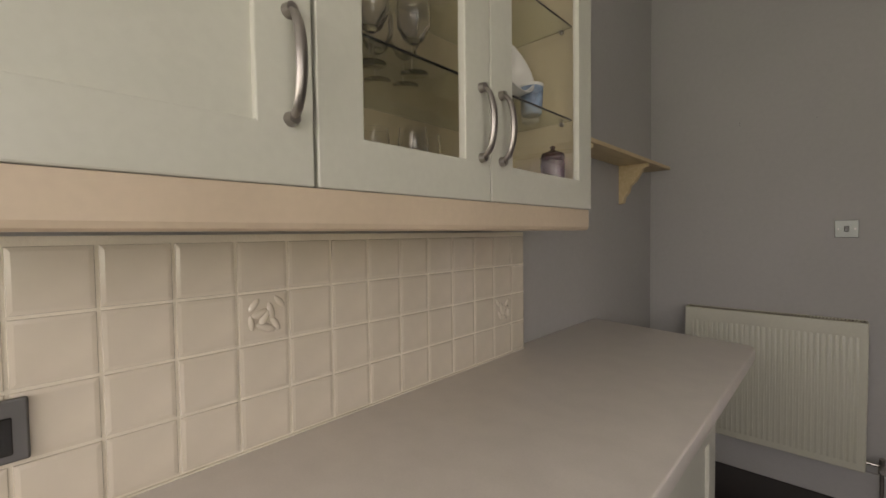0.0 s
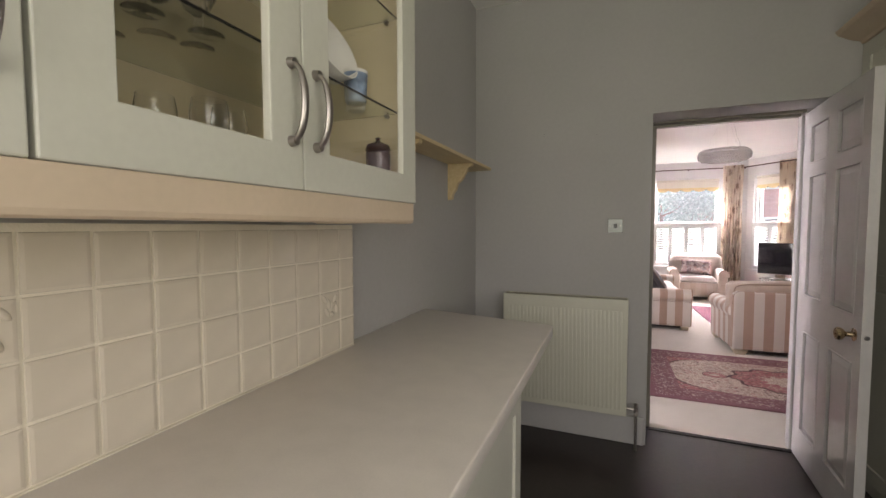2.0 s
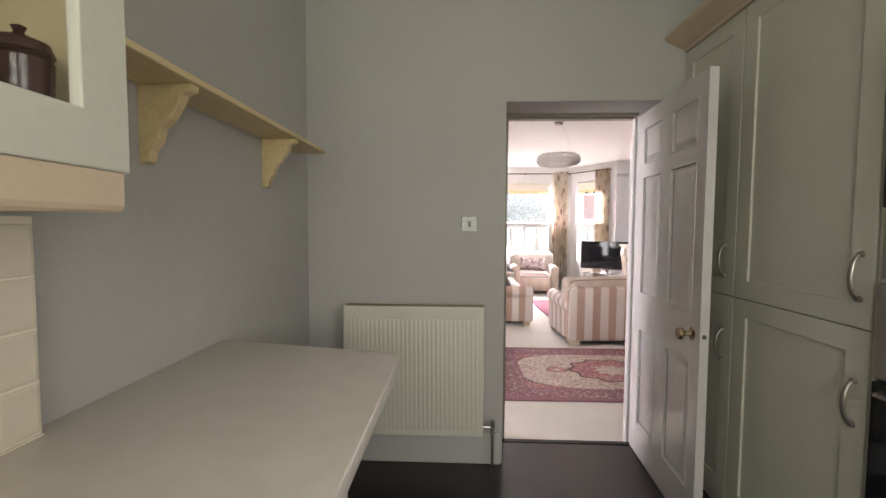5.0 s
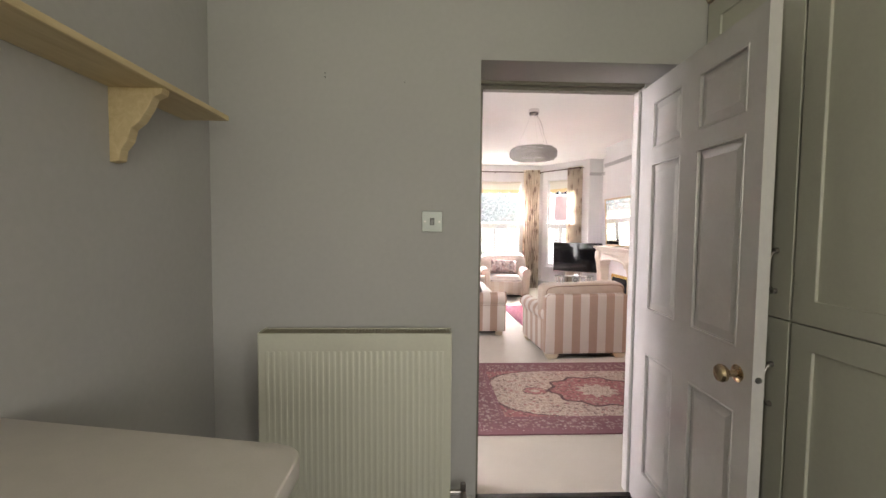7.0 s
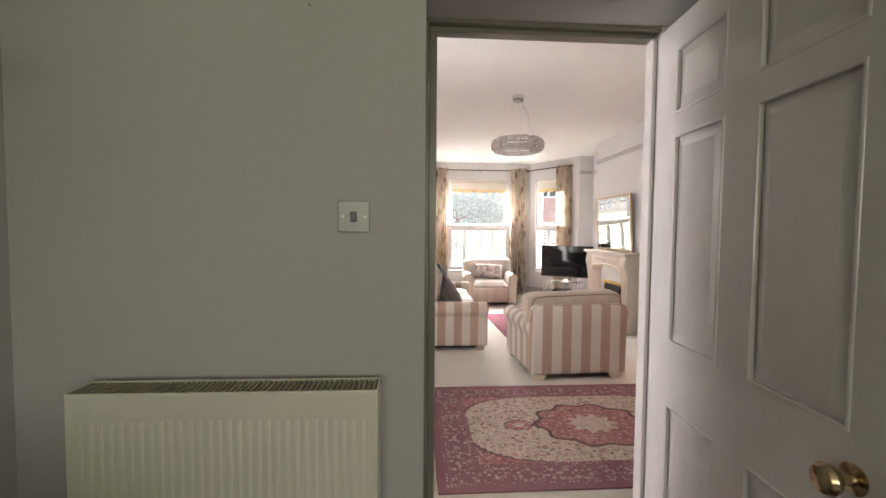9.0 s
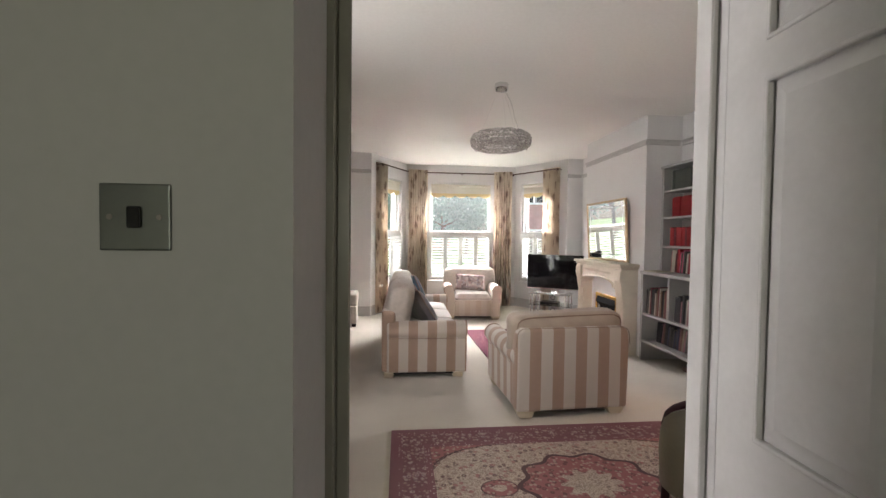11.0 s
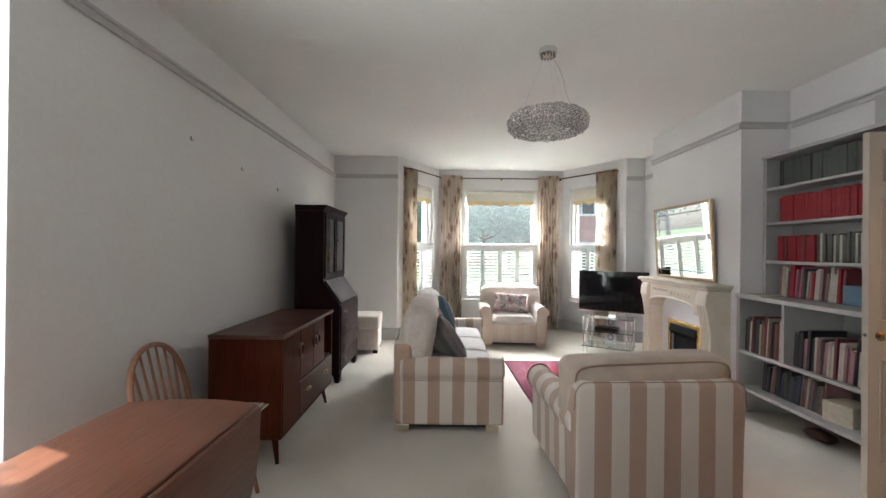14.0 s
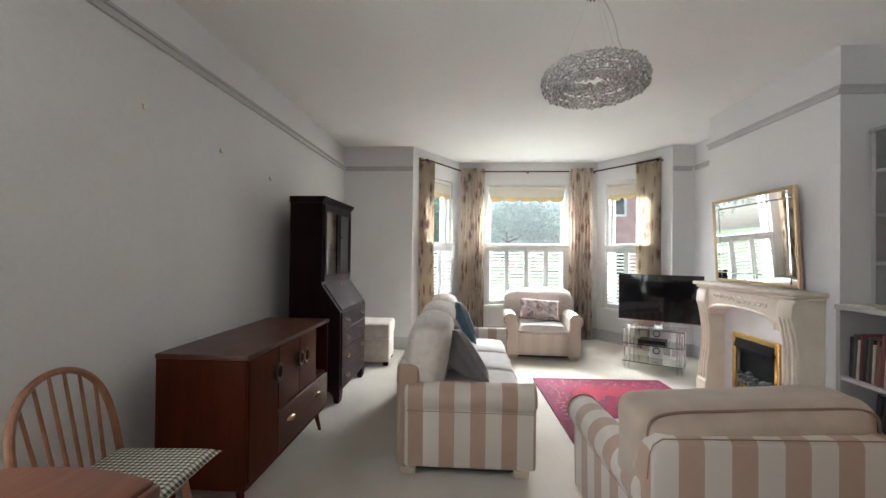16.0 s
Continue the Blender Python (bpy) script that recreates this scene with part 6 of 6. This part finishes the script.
# ---- bookcase with books ----
org = Vector((3.0, 3.2, 0.004))
bc = thing("bookcase", tuple(org), 0, "grey painted built-in bookcase, deeper below, packed with books", "bookcase")
ye0, ye1, yd = 2.66, 3.80, 3.33
up, lo_ = 2.99, 2.775
for r in [(up, LR, ye1 - 0.035, ye1 - 0.003, 0.985, 2.13), (up, LR, ye0, ye0 + 0.032, 0.985, 2.13), (lo_, LR, ye1 - 0.035, ye1 - 0.003, 0.004, 0.95), (lo_, LR, ye0, ye0 + 0.032, 0.004, 0.95)]:
    part("side", rel(boxes((*r, 0.002)), org), M_CASE, bc)
part("back_board", rel(boxes((LR - 0.012, LR, ye0 + 0.032, ye1 - 0.035, 0.02, 2.12)), org), M_CASEB, bc, "grey back board with recess shade in its colour")
part("top_board", rel(boxes((up - 0.012, LR, ye0 - 0.01, ye1 + 0.003, 2.105, 2.132, 0.003)), org), M_CASE, bc)
UP = ((1.842, 1.862), (1.556, 1.576), (1.240, 1.264))
for z0, z1 in UP:
    part("shelf", rel(box(up + 0.004, LR - 0.012, ye0 + 0.032, ye1 - 0.035, z0, z1, 0.002), org), M_CASE, bc)
part("shelf", rel(box(lo_ - 0.012, LR - 0.001, ye0, ye1 - 0.001, 0.951, 0.984, 0.004), org), M_CASE, bc)
for z0, z1 in ((0.500, 0.525), (0.205, 0.230)):
    part("shelf", rel(box(lo_ + 0.002, LR - 0.012, ye0 + 0.032, ye1 - 0.035, z0, z1, 0.003), org), M_CASE, bc)
part("divider", rel(box(lo_ + 0.01, LR - 0.012, yd - 0.012, yd + 0.012, 0.525, 0.951, 0.002), org), M_CASE, bc)
bxx = thing("boxing", (3.10, 2.78, 2.132), 0, "small grey painted box on top of the bookcase", "box")
part("boxing_side", box(-0.08, 0.13, -0.12, 0.14, 0, 0.19, 0.003), M_CASE, bxx)
_books = {}


def book_mesh(mi_, d, t_, h_):
    """A book: cover boards and spine, with its paper block; shared where alike."""
    key = (mi_, round(d, 2), round(t_, 3), round(h_, 2))
    if key not in _books:
        d, t_, h_ = key[1:]
        bm = bm_new()
        add_box(bm, 0, 0.004, 0.0, t_, 0, h_, 0.0015)
        add_box(bm, 0.004, d, 0.0, 0.002, 0, h_)
        add_box(bm, 0.004, d, t_ - 0.002, t_, 0, h_)
        c = bpy.data.meshes.new("cover")
        bm.to_mesh(c)
        bm.free()
        c.materials.append(BOOK_MATS[mi_])
        bm = box(0.004, d - 0.003, 0.002, t_ - 0.002, 0.002, h_ - 0.003)
        p_ = bpy.data.meshes.new("pages")
        bm.to_mesh(p_)
        bm.free()
        p_.materials.append(M_PAPER)
        _books[key] = (c, p_)
    return _books[key]


NAMES = ("red", "maroon", "black", "grey-green", "cream", "rose", "navy", "brown", "bright pink")


def shelf_of(x, ya, yb, z, hmin, hmax, tmin, tmax, dmin, dmax, cols_, lean, seed, grp):
    """Books stood side by side, spines to the room, from ya up to yb along the shelf."""
    r = random.Random(seed)
    y = ya
    i = 0
    while True:
        t_ = round(r.uniform(tmin, tmax), 3)
        if y + t_ > yb:
            break
        h_, d_ = round(r.uniform(hmin, hmax), 2), round(r.uniform(dmin, dmax), 2)
        c = cols_[i % len(cols_)] if isinstance(cols_, tuple) else r.choice(cols_)
        b = thing("book", (x + r.uniform(0, 0.012), y, z), 0, NAMES[c] + " clothbound book standing on a shelf", "book", grp)
        cm, pm = book_mesh(c, d_, t_, h_)
        for nme, me in (("cover", cm), ("pages", pm)):
            o_ = new(nme, me)
            o_.parent = b
        a = r.uniform(0.4, 1.0) * lean
        b.matrix_basis = pose(x + r.uniform(0, 0.012), y + h_ * math.sin(radians(a)) * 0.0, z, a, 0, 0)
        y += t_ * (1.0 + 0.03 * (lean > 0)) + 0.0008
        i += 1


shelf_of(up + 0.045, 2.78, 3.70, 1.8625, 0.20, 0.21, 0.026, 0.034, 0.13, 0.15, (3,), 0, 1, "books on the top shelf")
shelf_of(up + 0.045, 2.72, 3.70, 1.5765, 0.20, 0.21, 0.024, 0.028, 0.14, 0.15, (0,), 0, 2, "books on the red shelf")
shelf_of(up + 0.035, 3.35, 3.70, 1.2645, 0.19, 0.20, 0.024, 0.030, 0.14, 0.15, (0, 0, 0, 1, 0, 0), 0, 3, "books on the third shelf")
shelf_of(up + 0.035, 2.72, 3.34, 1.2645, 0.19, 0.21, 0.022, 0.028, 0.13, 0.15, (4, 3, 3, 3, 4, 3), 0, 4, "books on the third shelf")
shelf_of(up + 0.015, 3.11, 3.66, 0.9845, 0.19, 0.25, 0.012, 0.028, 0.13, 0.17, [4, 2, 4, 7, 4, 5, 8, 0, 1, 3], 7, 5, "books on the middle shelf")
shelf_of(lo_ + 0.02, 3.36, 3.755, 0.5255, 0.23, 0.31, 0.012, 0.030, 0.17, 0.24, [1, 5, 5, 7, 4, 4, 2, 3], 4, 6, "tall books below")
shelf_of(lo_ + 0.03, 2.72, 3.28, 0.5255, 0.20, 0.29, 0.014, 0.036, 0.17, 0.24, [4, 4, 2, 5, 4, 2, 7, 1, 2], 6, 7, "tall books below")
shelf_of(lo_ + 0.10, 3.10, 3.66, 0.2305, 0.18, 0.24, 0.014, 0.032, 0.16, 0.20, [3, 2, 6, 7, 4, 5, 2], 10, 8, "books on the low shelf")
bb = thing("storage_box", (lo_ + 0.08, 2.98, 0.2305), 10, "cream card box on the low shelf", "box")
part("box_side", box(0, 0.20, -0.09, 0.09, 0, 0.13, 0.002), M_PAPER, bb)
bb = thing("blue_box", (up + 0.0, 3.02, 0.9845), 0, "blue card box on the middle shelf", "box")
part("box_side", box(0, 0.12, -0.06, 0.07, 0, 0.13, 0.002), mat("blue_card", (0.10, 0.17, 0.24), 0.6), bb)
mg = thing("magazine", (lo_ + 0.01, 3.62, 0.9845), 8, "thin magazine lying on the deep shelf", "magazine")
part("cover", box(0, 0.20, -0.07, 0.12, 0, 0.008, 0.001), M_PAPER, mg)
fl = thing("toy_shoe", (lo_ + 0.22, 3.25, 0.0045), 0, "brown shoe last under the bookcase", "shoe last")
part("last_body", add_pillow(bm_new(), 0.10, 0.20, 0.07, pose(0, 0, 0.036), 10, 0.5), M_TEAK, fl, smooth=True)

# ---- television on a glass stand ----
TA = -31.0
st = thing("tv_stand", (2.49, 5.80, 0.004), TA, "clear glass and chrome television stand with two shelves", "tv stand")
for z in (0.08, 0.28, 0.455):
    part("glass_shelf", box(-0.31, 0.31, -0.19, 0.19, z, z + 0.008, 0.002), M_SHELFG, st, "clear glass shelf")
for x in (-0.265, 0.265):
    for y in (-0.15, 0.15):
        part("chrome_post", join(add_cyl(bm_new(), (x - 0.024, y, 0), (x - 0.024, y, 0.4545), 0.010, n=16), add_cyl(bm_new(), (x + 0.024, y, 0), (x + 0.024, y, 0.4545), 0.010, n=16)), M_CHROME, st, smooth=True)
part("back_post", box(-0.07, 0.07, 0.145, 0.155, 0.0, 0.4545, 0.003), M_GLOSSW, st, "pale cable post")
for z in (0.17, 0.37):
    part("cable_ring", add_tube(bm_new(), [(0.034 * math.cos(i * math.pi / 12), 0.140, z + 0.034 * math.sin(i * math.pi / 12)) for i in range(25)], 0.006, 8), M_BLACK, st, "round cable hole", True)
tv = thing("television", (2.525, 5.785, 0.468), TA, "flat black television with a silver foot", "television")
part("screen", box(-0.425, 0.44, -0.012, 0.016, 0.065, 0.60, 0.004, 2), M_BLACKG, tv, "glossy black screen")
part("housing", box(-0.33, 0.33, 0.017, 0.05, 0.12, 0.48, 0.01, 2), M_BLACK, tv)
part("bezel", box(-0.426, 0.441, -0.016, -0.0125, 0.060, 0.074, 0.001), M_CHROME, tv, "silver lower edge")
part("tv_foot", boxes((-0.20, 0.20, -0.10, 0.10, 0.0, 0.010, 0.004, 2), (-0.04, 0.04, 0.0, 0.02, 0.010, 0.075)), M_CHROME, tv, "silver foot")
bx2 = thing("set_top_box", (2.47, 5.80, 0.293), TA, "slim black set-top box on the glass shelf", "set-top box")
part("casing", box(-0.14, 0.14, -0.10, 0.10, 0, 0.04, 0.004), M_BLACK, bx2)

# ---- chandelier ----
cl = thing("ceiling_light", (1.015, 3.12, 2.70), 0, "round crystal ring chandelier hung from a chrome ceiling rose", "ceiling light")
part("ceiling_rose", add_lathe(bm_new(), [(0.0, 0.0), (0.058, 0.0), (0.062, -0.008), (0.060, -0.040), (0.050, -0.050), (0.0, -0.050)], 28), M_CHROME, cl, "chrome ceiling rose", True)
bm = bm_new()
for i in range(14):
    a = i * 2 * math.pi / 14
    add_cyl(bm, (0.046 * math.cos(a), 0.046 * math.sin(a), -0.050), (0.046 * math.cos(a), 0.046 * math.sin(a), -0.064), 0.007, 0.002, 6)
part("rose_drops", bm, M_CRYSTAL, cl, kind="stuff")
part("cord", add_tube(bm_new(), [(0.02, 0, -0.05), (0.045, 0.0, -0.08), (0.085, 0.01, -0.14), (0.11, 0.01, -0.21), (0.125, 0.01, -0.29), (0.15, 0.0, -0.36), (0.17, 0, -0.43)], 0.003, 8), M_CHROME, cl, "silver flex", True)
for a in (0.5, 2.6, 4.7):
    part("wire", add_cyl(bm_new(), (0.03 * math.cos(a), 0.03 * math.sin(a), -0.05), (0.20 * math.cos(a), 0.20 * math.sin(a), -0.44), 0.0008, n=5), M_CHROME, cl)
bm = bm_new()
for r_, z in ((0.218, -0.484), (0.192, -0.484), (0.228, -0.508), (0.218, -0.532), (0.192, -0.532)):
    add_tube(bm, [(r_ * math.cos(i * math.pi / 24), r_ * math.sin(i * math.pi / 24), z) for i in range(49)], 0.003, 6)
for i in range(12):
    a = i * math.pi / 6
    add_tube(bm, [(r_ * math.cos(a), r_ * math.sin(a), z) for r_, z in ((0.165, -0.462), (0.225, -0.462), (0.250, -0.508), (0.225, -0.554), (0.165, -0.554))], 0.0025, 5)
part("ring_frame", bm, M_CHROME, cl, "chrome ring frame", True)
rc = random.Random(11)
drops = []
for j in range(10):
    ps = -1.75 + j * 2 * math.pi / 10        # round the tube of the ring
    rr_, zz = 0.209 + 0.056 * math.cos(ps), -0.508 + 0.056 * math.sin(ps)
    n_ = int(2 * math.pi * rr_ / 0.0215)
    for i in range(n_):
        a = (i + 0.5 * (j % 2) + rc.uniform(-0.2, 0.2)) * 2 * math.pi / n_
        drops.append((math.cos(ps), Matrix.Translation((rr_ * math.cos(a), rr_ * math.sin(a), zz + rc.uniform(-0.005, 0.005))) @ Matrix.Rotation(a, 4, "Z") @ Matrix.Rotation(rc.uniform(-0.8, 0.8), 4, "Y") @ Matrix.Rotation(rc.uniform(-0.4, 0.4), 4, "X")
                      @ Matrix.Diagonal((0.70, 0.85, 1.25, 1)) @ Matrix.Scale(rc.uniform(0.75, 1.2), 4)))
t2 = bmesh.new()
bmesh.ops.create_icosphere(t2, subdivisions=1, radius=0.0145)
drop_me = bpy.data.meshes.new("crystal")
t2.to_mesh(drop_me)
t2.free()
drop_me.materials.append(M_CRYSTAL)
drops.sort(key=lambda d: -d[0])
for _, m_ in drops[:290]:
    o_ = new("crystal", drop_me)
    o_.parent = cl
    o_.matrix_basis = m_
bm = bm_new()
for _, m_ in drops[290:]:
    t2 = bmesh.new()
    t2.from_mesh(drop_me)
    join(bm, t2, m_)
part("crystal_lining", bm, M_CRYSTAL, cl, "faceted clear crystals inside the ring", kind="stuff")

# ---- curtains and their rod ----
RI = 0.115


def inner(a, b, d):
    """Point at fraction of a wall, moved d into the room."""
    v = Vector((b[0] - a[0], b[1] - a[1], 0)).normalized()
    return v, Vector((v.y, -v.x, 0)) * d


rod = thing("curtain_rod", (1.26, 7.28, 2.535), 0, "dark bronze curtain rod bent round the bay", "curtain rod")
org = Vector((1.26, 7.28, 2.535))
corner = [Vector((-0.20, 6.46, 2.535)), Vector((0.262, 7.275, 2.535)), Vector((2.235, 7.275, 2.535)), Vector((2.80, 6.46, 2.535))]
part("rod", rel(add_tube(bm_new(), corner, 0.011, 10), org), M_ROD, rod, smooth=True)
for p_, d in ((corner[0], (-0.10, 0.06)), (corner[1], (-0.02, 0.12)), (Vector((1.25, 7.275, 2.535)), (0, 0.122)), (corner[2], (0.02, 0.12)), (corner[3], (0.10, 0.06))):
    part("bracket", rel(add_tube(bm_new(), [p_, p_ + Vector((d[0], d[1], 0.0))], 0.007, 8), org), M_ROD, rod, smooth=True)
    part("finial", rel(add_lathe(bm_new(), [(0.0, -0.032), (0.012, -0.03), (0.014, -0.012), (0.012, 0.01), (0.0, 0.012)], 12, Matrix.Translation(p_)), org), M_ROD, rod, smooth=True)


def curtain(a, b, seed, label):
    """A pleated curtain hung from the rod between a and b (plan points)."""
    a, b = Vector((*a, 0)), Vector((*b, 0))
    v = (b - a)
    length = v.length
    nrm = Vector((v.y, -v.x, 0)).normalized()
    mid = (a + b) / 2
    e = thing("curtain", (mid.x, mid.y, 0.02), 0, label, "curtain", "curtains in the bay")
    r = random.Random(seed)
    folds = max(5, round(length / 0.048))
    ph = [r.uniform(0.75, 1.25) for _ in range(folds + 1)]
    bm = bm_new()
    nu, nz = folds * 8, 14
    g = []
    for k in range(nz + 1):
        z = 2.575 - (2.575 - 0.03) * k / nz
        f = k / nz
        row = []
        for i in range(nu + 1):
            u = i / nu
            w_ = u * folds
            amp = (0.020 + 0.020 * f) * ph[int(min(w_, folds - 0.001))]
            off = amp * math.sin(2 * math.pi * w_) + 0.012 * f * math.sin(9 * u + seed)
            pinch = 1 - 0.05 * math.sin(math.pi * min(1, f * 1.6))
            p_ = mid + v * (u - 0.5) * pinch + nrm * off
            row.append(bm.verts.new((p_.x - mid.x, p_.y - mid.y, z - 0.02)))
        g.append(row)
    for k in range(nz):
        for i in range(nu):
            bm.faces.new((g[k][i], g[k + 1][i], g[k + 1][i + 1], g[k][i + 1]))
    geo = bmesh.ops.solidify(bm, geom=bm.faces[:], thickness=0.003)
    part("drape", bm, M_CURT, e, smooth=True)


curtain((-0.315, 6.50), (-0.12, 6.76), 1, "floral beige and brown curtain at the wall end of the bay")
curtain((0.235, 7.19), (0.60, 7.26), 2, "floral beige and brown curtain gathered at a bay corner")
curtain((1.86, 7.26), (2.20, 7.20), 3, "floral beige and brown curtain gathered at a bay corner")
curtain((2.66, 6.80), (2.86, 6.50), 4, "floral beige and brown curtain on the chimney side")

# hooks on the west wall
for y, z in ((2.953, 2.027), (3.623, 1.961), (4.33, 1.90)):
    hk = thing("picture_hook", (LL, y, z), 0, "small brass picture hook on the bare wall", "picture hook", "picture hooks")
    part("plate", box(0, 0.003, -0.007, 0.007, -0.012, 0.014, 0.001), M_BRASS, hk)
    part("hook", add_tube(bm_new(), [(0.003, 0, -0.004), (0.006, 0, -0.018), (0.014, 0, -0.018), (0.016, 0, -0.006)], 0.002, 6), M_BRASS, hk, smooth=True)


# ---- outdoors ----
def tree(at, h, spread, seed, label):
    """A tapered trunk with limbs and a loose crown of many leaf clumps."""
    e = thing("tree", at, 0, label, "tree", "street trees")
    r = random.Random(seed)
    bm = add_tube(bm_new(), [(0, 0, 0), (0.08, 0.03, h * 0.25), (0.0, 0.08, h * 0.5), (0.05, 0, h * 0.8)], [h * 0.035, h * 0.027, h * 0.018, h * 0.006], 8)
    tips = []
    for i in range(9):
        a, z = r.uniform(0, 6.28), h * r.uniform(0.3, 0.7)
        d = spread * r.uniform(0.5, 0.9)
        tip = (d * math.cos(a), d * math.sin(a), z + h * r.uniform(0.08, 0.25))
        add_tube(bm, [(0.03, 0.03, z), (tip[0] * 0.5, tip[1] * 0.5, z + h * 0.07), tip], [h * 0.012, h * 0.008, h * 0.003], 6)
        tips.append(tip)
    part("trunk", bm, M_BARK, e, "ridged brown trunk and limbs", True)
    vs, fs_ = [], []
    tips += [(0, 0, h * 0.85), (0.3, 0.2, h * 0.7)]
    for tx, ty, tz in tips:
        for _ in range(650):
            g = Vector((r.gauss(0, 1), r.gauss(0, 1), r.gauss(0, 0.8)))
            c = Vector((tx, ty, tz)) + g * spread * 0.24
            s = spread * r.uniform(0.025, 0.06)
            q = Euler((r.uniform(0, 6), r.uniform(0, 6), r.uniform(0, 6))).to_matrix()
            k = len(vs)
            for p_ in ((-s, 0, 0), (0, -s * 0.5, 0), (s, 0, 0), (0, s * 0.5, 0.2 * s)):
                vs.append(c + q @ Vector(p_))
            fs_.append((k, k + 1, k + 2, k + 3))
    me = bpy.data.meshes.new("crown")
    me.from_pydata(vs, [], fs_)
    me.materials.append(M_LEAF)
    o_ = new("crown", me)
    o_.parent = e
    tagged(o_, "loose green leafy crown", kind="stuff")


tree((-9.5, 40.0, -0.6), 5.6, 3.2, 1, "leafy broad green street tree")
tree((1.5, 44.0, -0.6), 5.2, 3.4, 2, "leafy broad green street tree")
tree((7.2, 46.0, -0.6), 6.6, 3.2, 3, "leafy broad green street tree")
tree((-3.0, 52.0, -0.6), 5.8, 3.4, 7, "leafy broad green street tree")
tree((5.0, 54.0, -0.6), 5.4, 3.4, 8, "leafy broad green street tree")
tree((-4.6, 38.0, -0.6), 7.0, 3.6, 11, "leafy broad green street tree")
tree((3.6, 37.0, -0.6), 6.4, 3.4, 12, "leafy broad green street tree")
tree((12.5, 41.0, -0.6), 7.4, 3.6, 13, "leafy broad green street tree")
tree((-15.5, 39.0, -0.6), 7.4, 3.8, 14, "leafy broad green street tree")
# unseen tree, added to break up the sun entering by the garden door
tree((-3.2, 1.6, -0.6), 4.6, 1.25, 5, "small leafy tree added out of view to dapple the sun")

vs, fs_ = [], []
rh = random.Random(21)
for _ in range(9000):
    c = Vector((rh.uniform(-12, 9), 10.4 + rh.uniform(-0.4, 0.4), -0.6 + 1.15 * rh.random() ** 0.8 + rh.uniform(0, 0.12)))
    s = rh.uniform(0.03, 0.07)
    q = Euler((rh.uniform(0, 6), rh.uniform(0, 6), rh.uniform(0, 6))).to_matrix()
    k = len(vs)
    for p_ in ((-s, 0, 0), (0, -s * 0.6, 0), (s, 0, 0), (0, s * 0.6, 0)):
        vs.append(c + q @ Vector(p_))
    fs_.append((k, k + 1, k + 2, k + 3))
me = bpy.data.meshes.new("hedge")
me.from_pydata(vs, [], fs_)
me.materials.append(M_LEAF)
tagged(new("hedge", me), "clipped green garden hedge along the footway", "hedge", kind="stuff")


def house(at, w, d, h, label, rz=0):
    e = thing("house", at, rz, label, "house", "houses across the street")
    part("wall", box(0, w, 0, d, 0, h), M_BRICK, e, "red brick wall")
    part("roof", add_prism(bm_new(), [(-0.3, h), (d + 0.3, h), (d / 2, h + 2.2)], 0, -0.3, w + 0.3), M_SLATE, e, "dark slate roof")
    for x in (0.8, w - 2.2):
        for z in (0.9, 3.7):
            wn_ = part("window", boxes((x, x + 1.4, -0.06, 0.0, z, z + 0.1), (x, x + 1.4, -0.06, 0.0, z + 1.4, z + 1.5), (x, x + 0.1, -0.06, 0, z + 0.1, z + 1.4), (x + 1.3, x + 1.4, -0.06, 0, z + 0.1, z + 1.4), (x + 0.65, x + 0.75, -0.06, 0, z + 0.1, z + 1.4)), M_GLOSSW, e, "white framed window")
            part("pane", box(x + 0.1, x + 1.3, -0.03, -0.01, z + 0.1, z + 1.4), M_BLACKG, wn_, "dark window pane")
    part("door", box(w / 2 - 0.45, w / 2 + 0.45, -0.05, 0, 0, 2.1), M_GLOSSW, e, "white front door")


house((5.6, 21.5, -0.6), 8.5, 7, 5.6, "two-storey red brick house with white windows", -14)
house((-2.0, 60.0, -0.6), 9.0, 7, 5.4, "two-storey red brick house beyond the trees", 0)
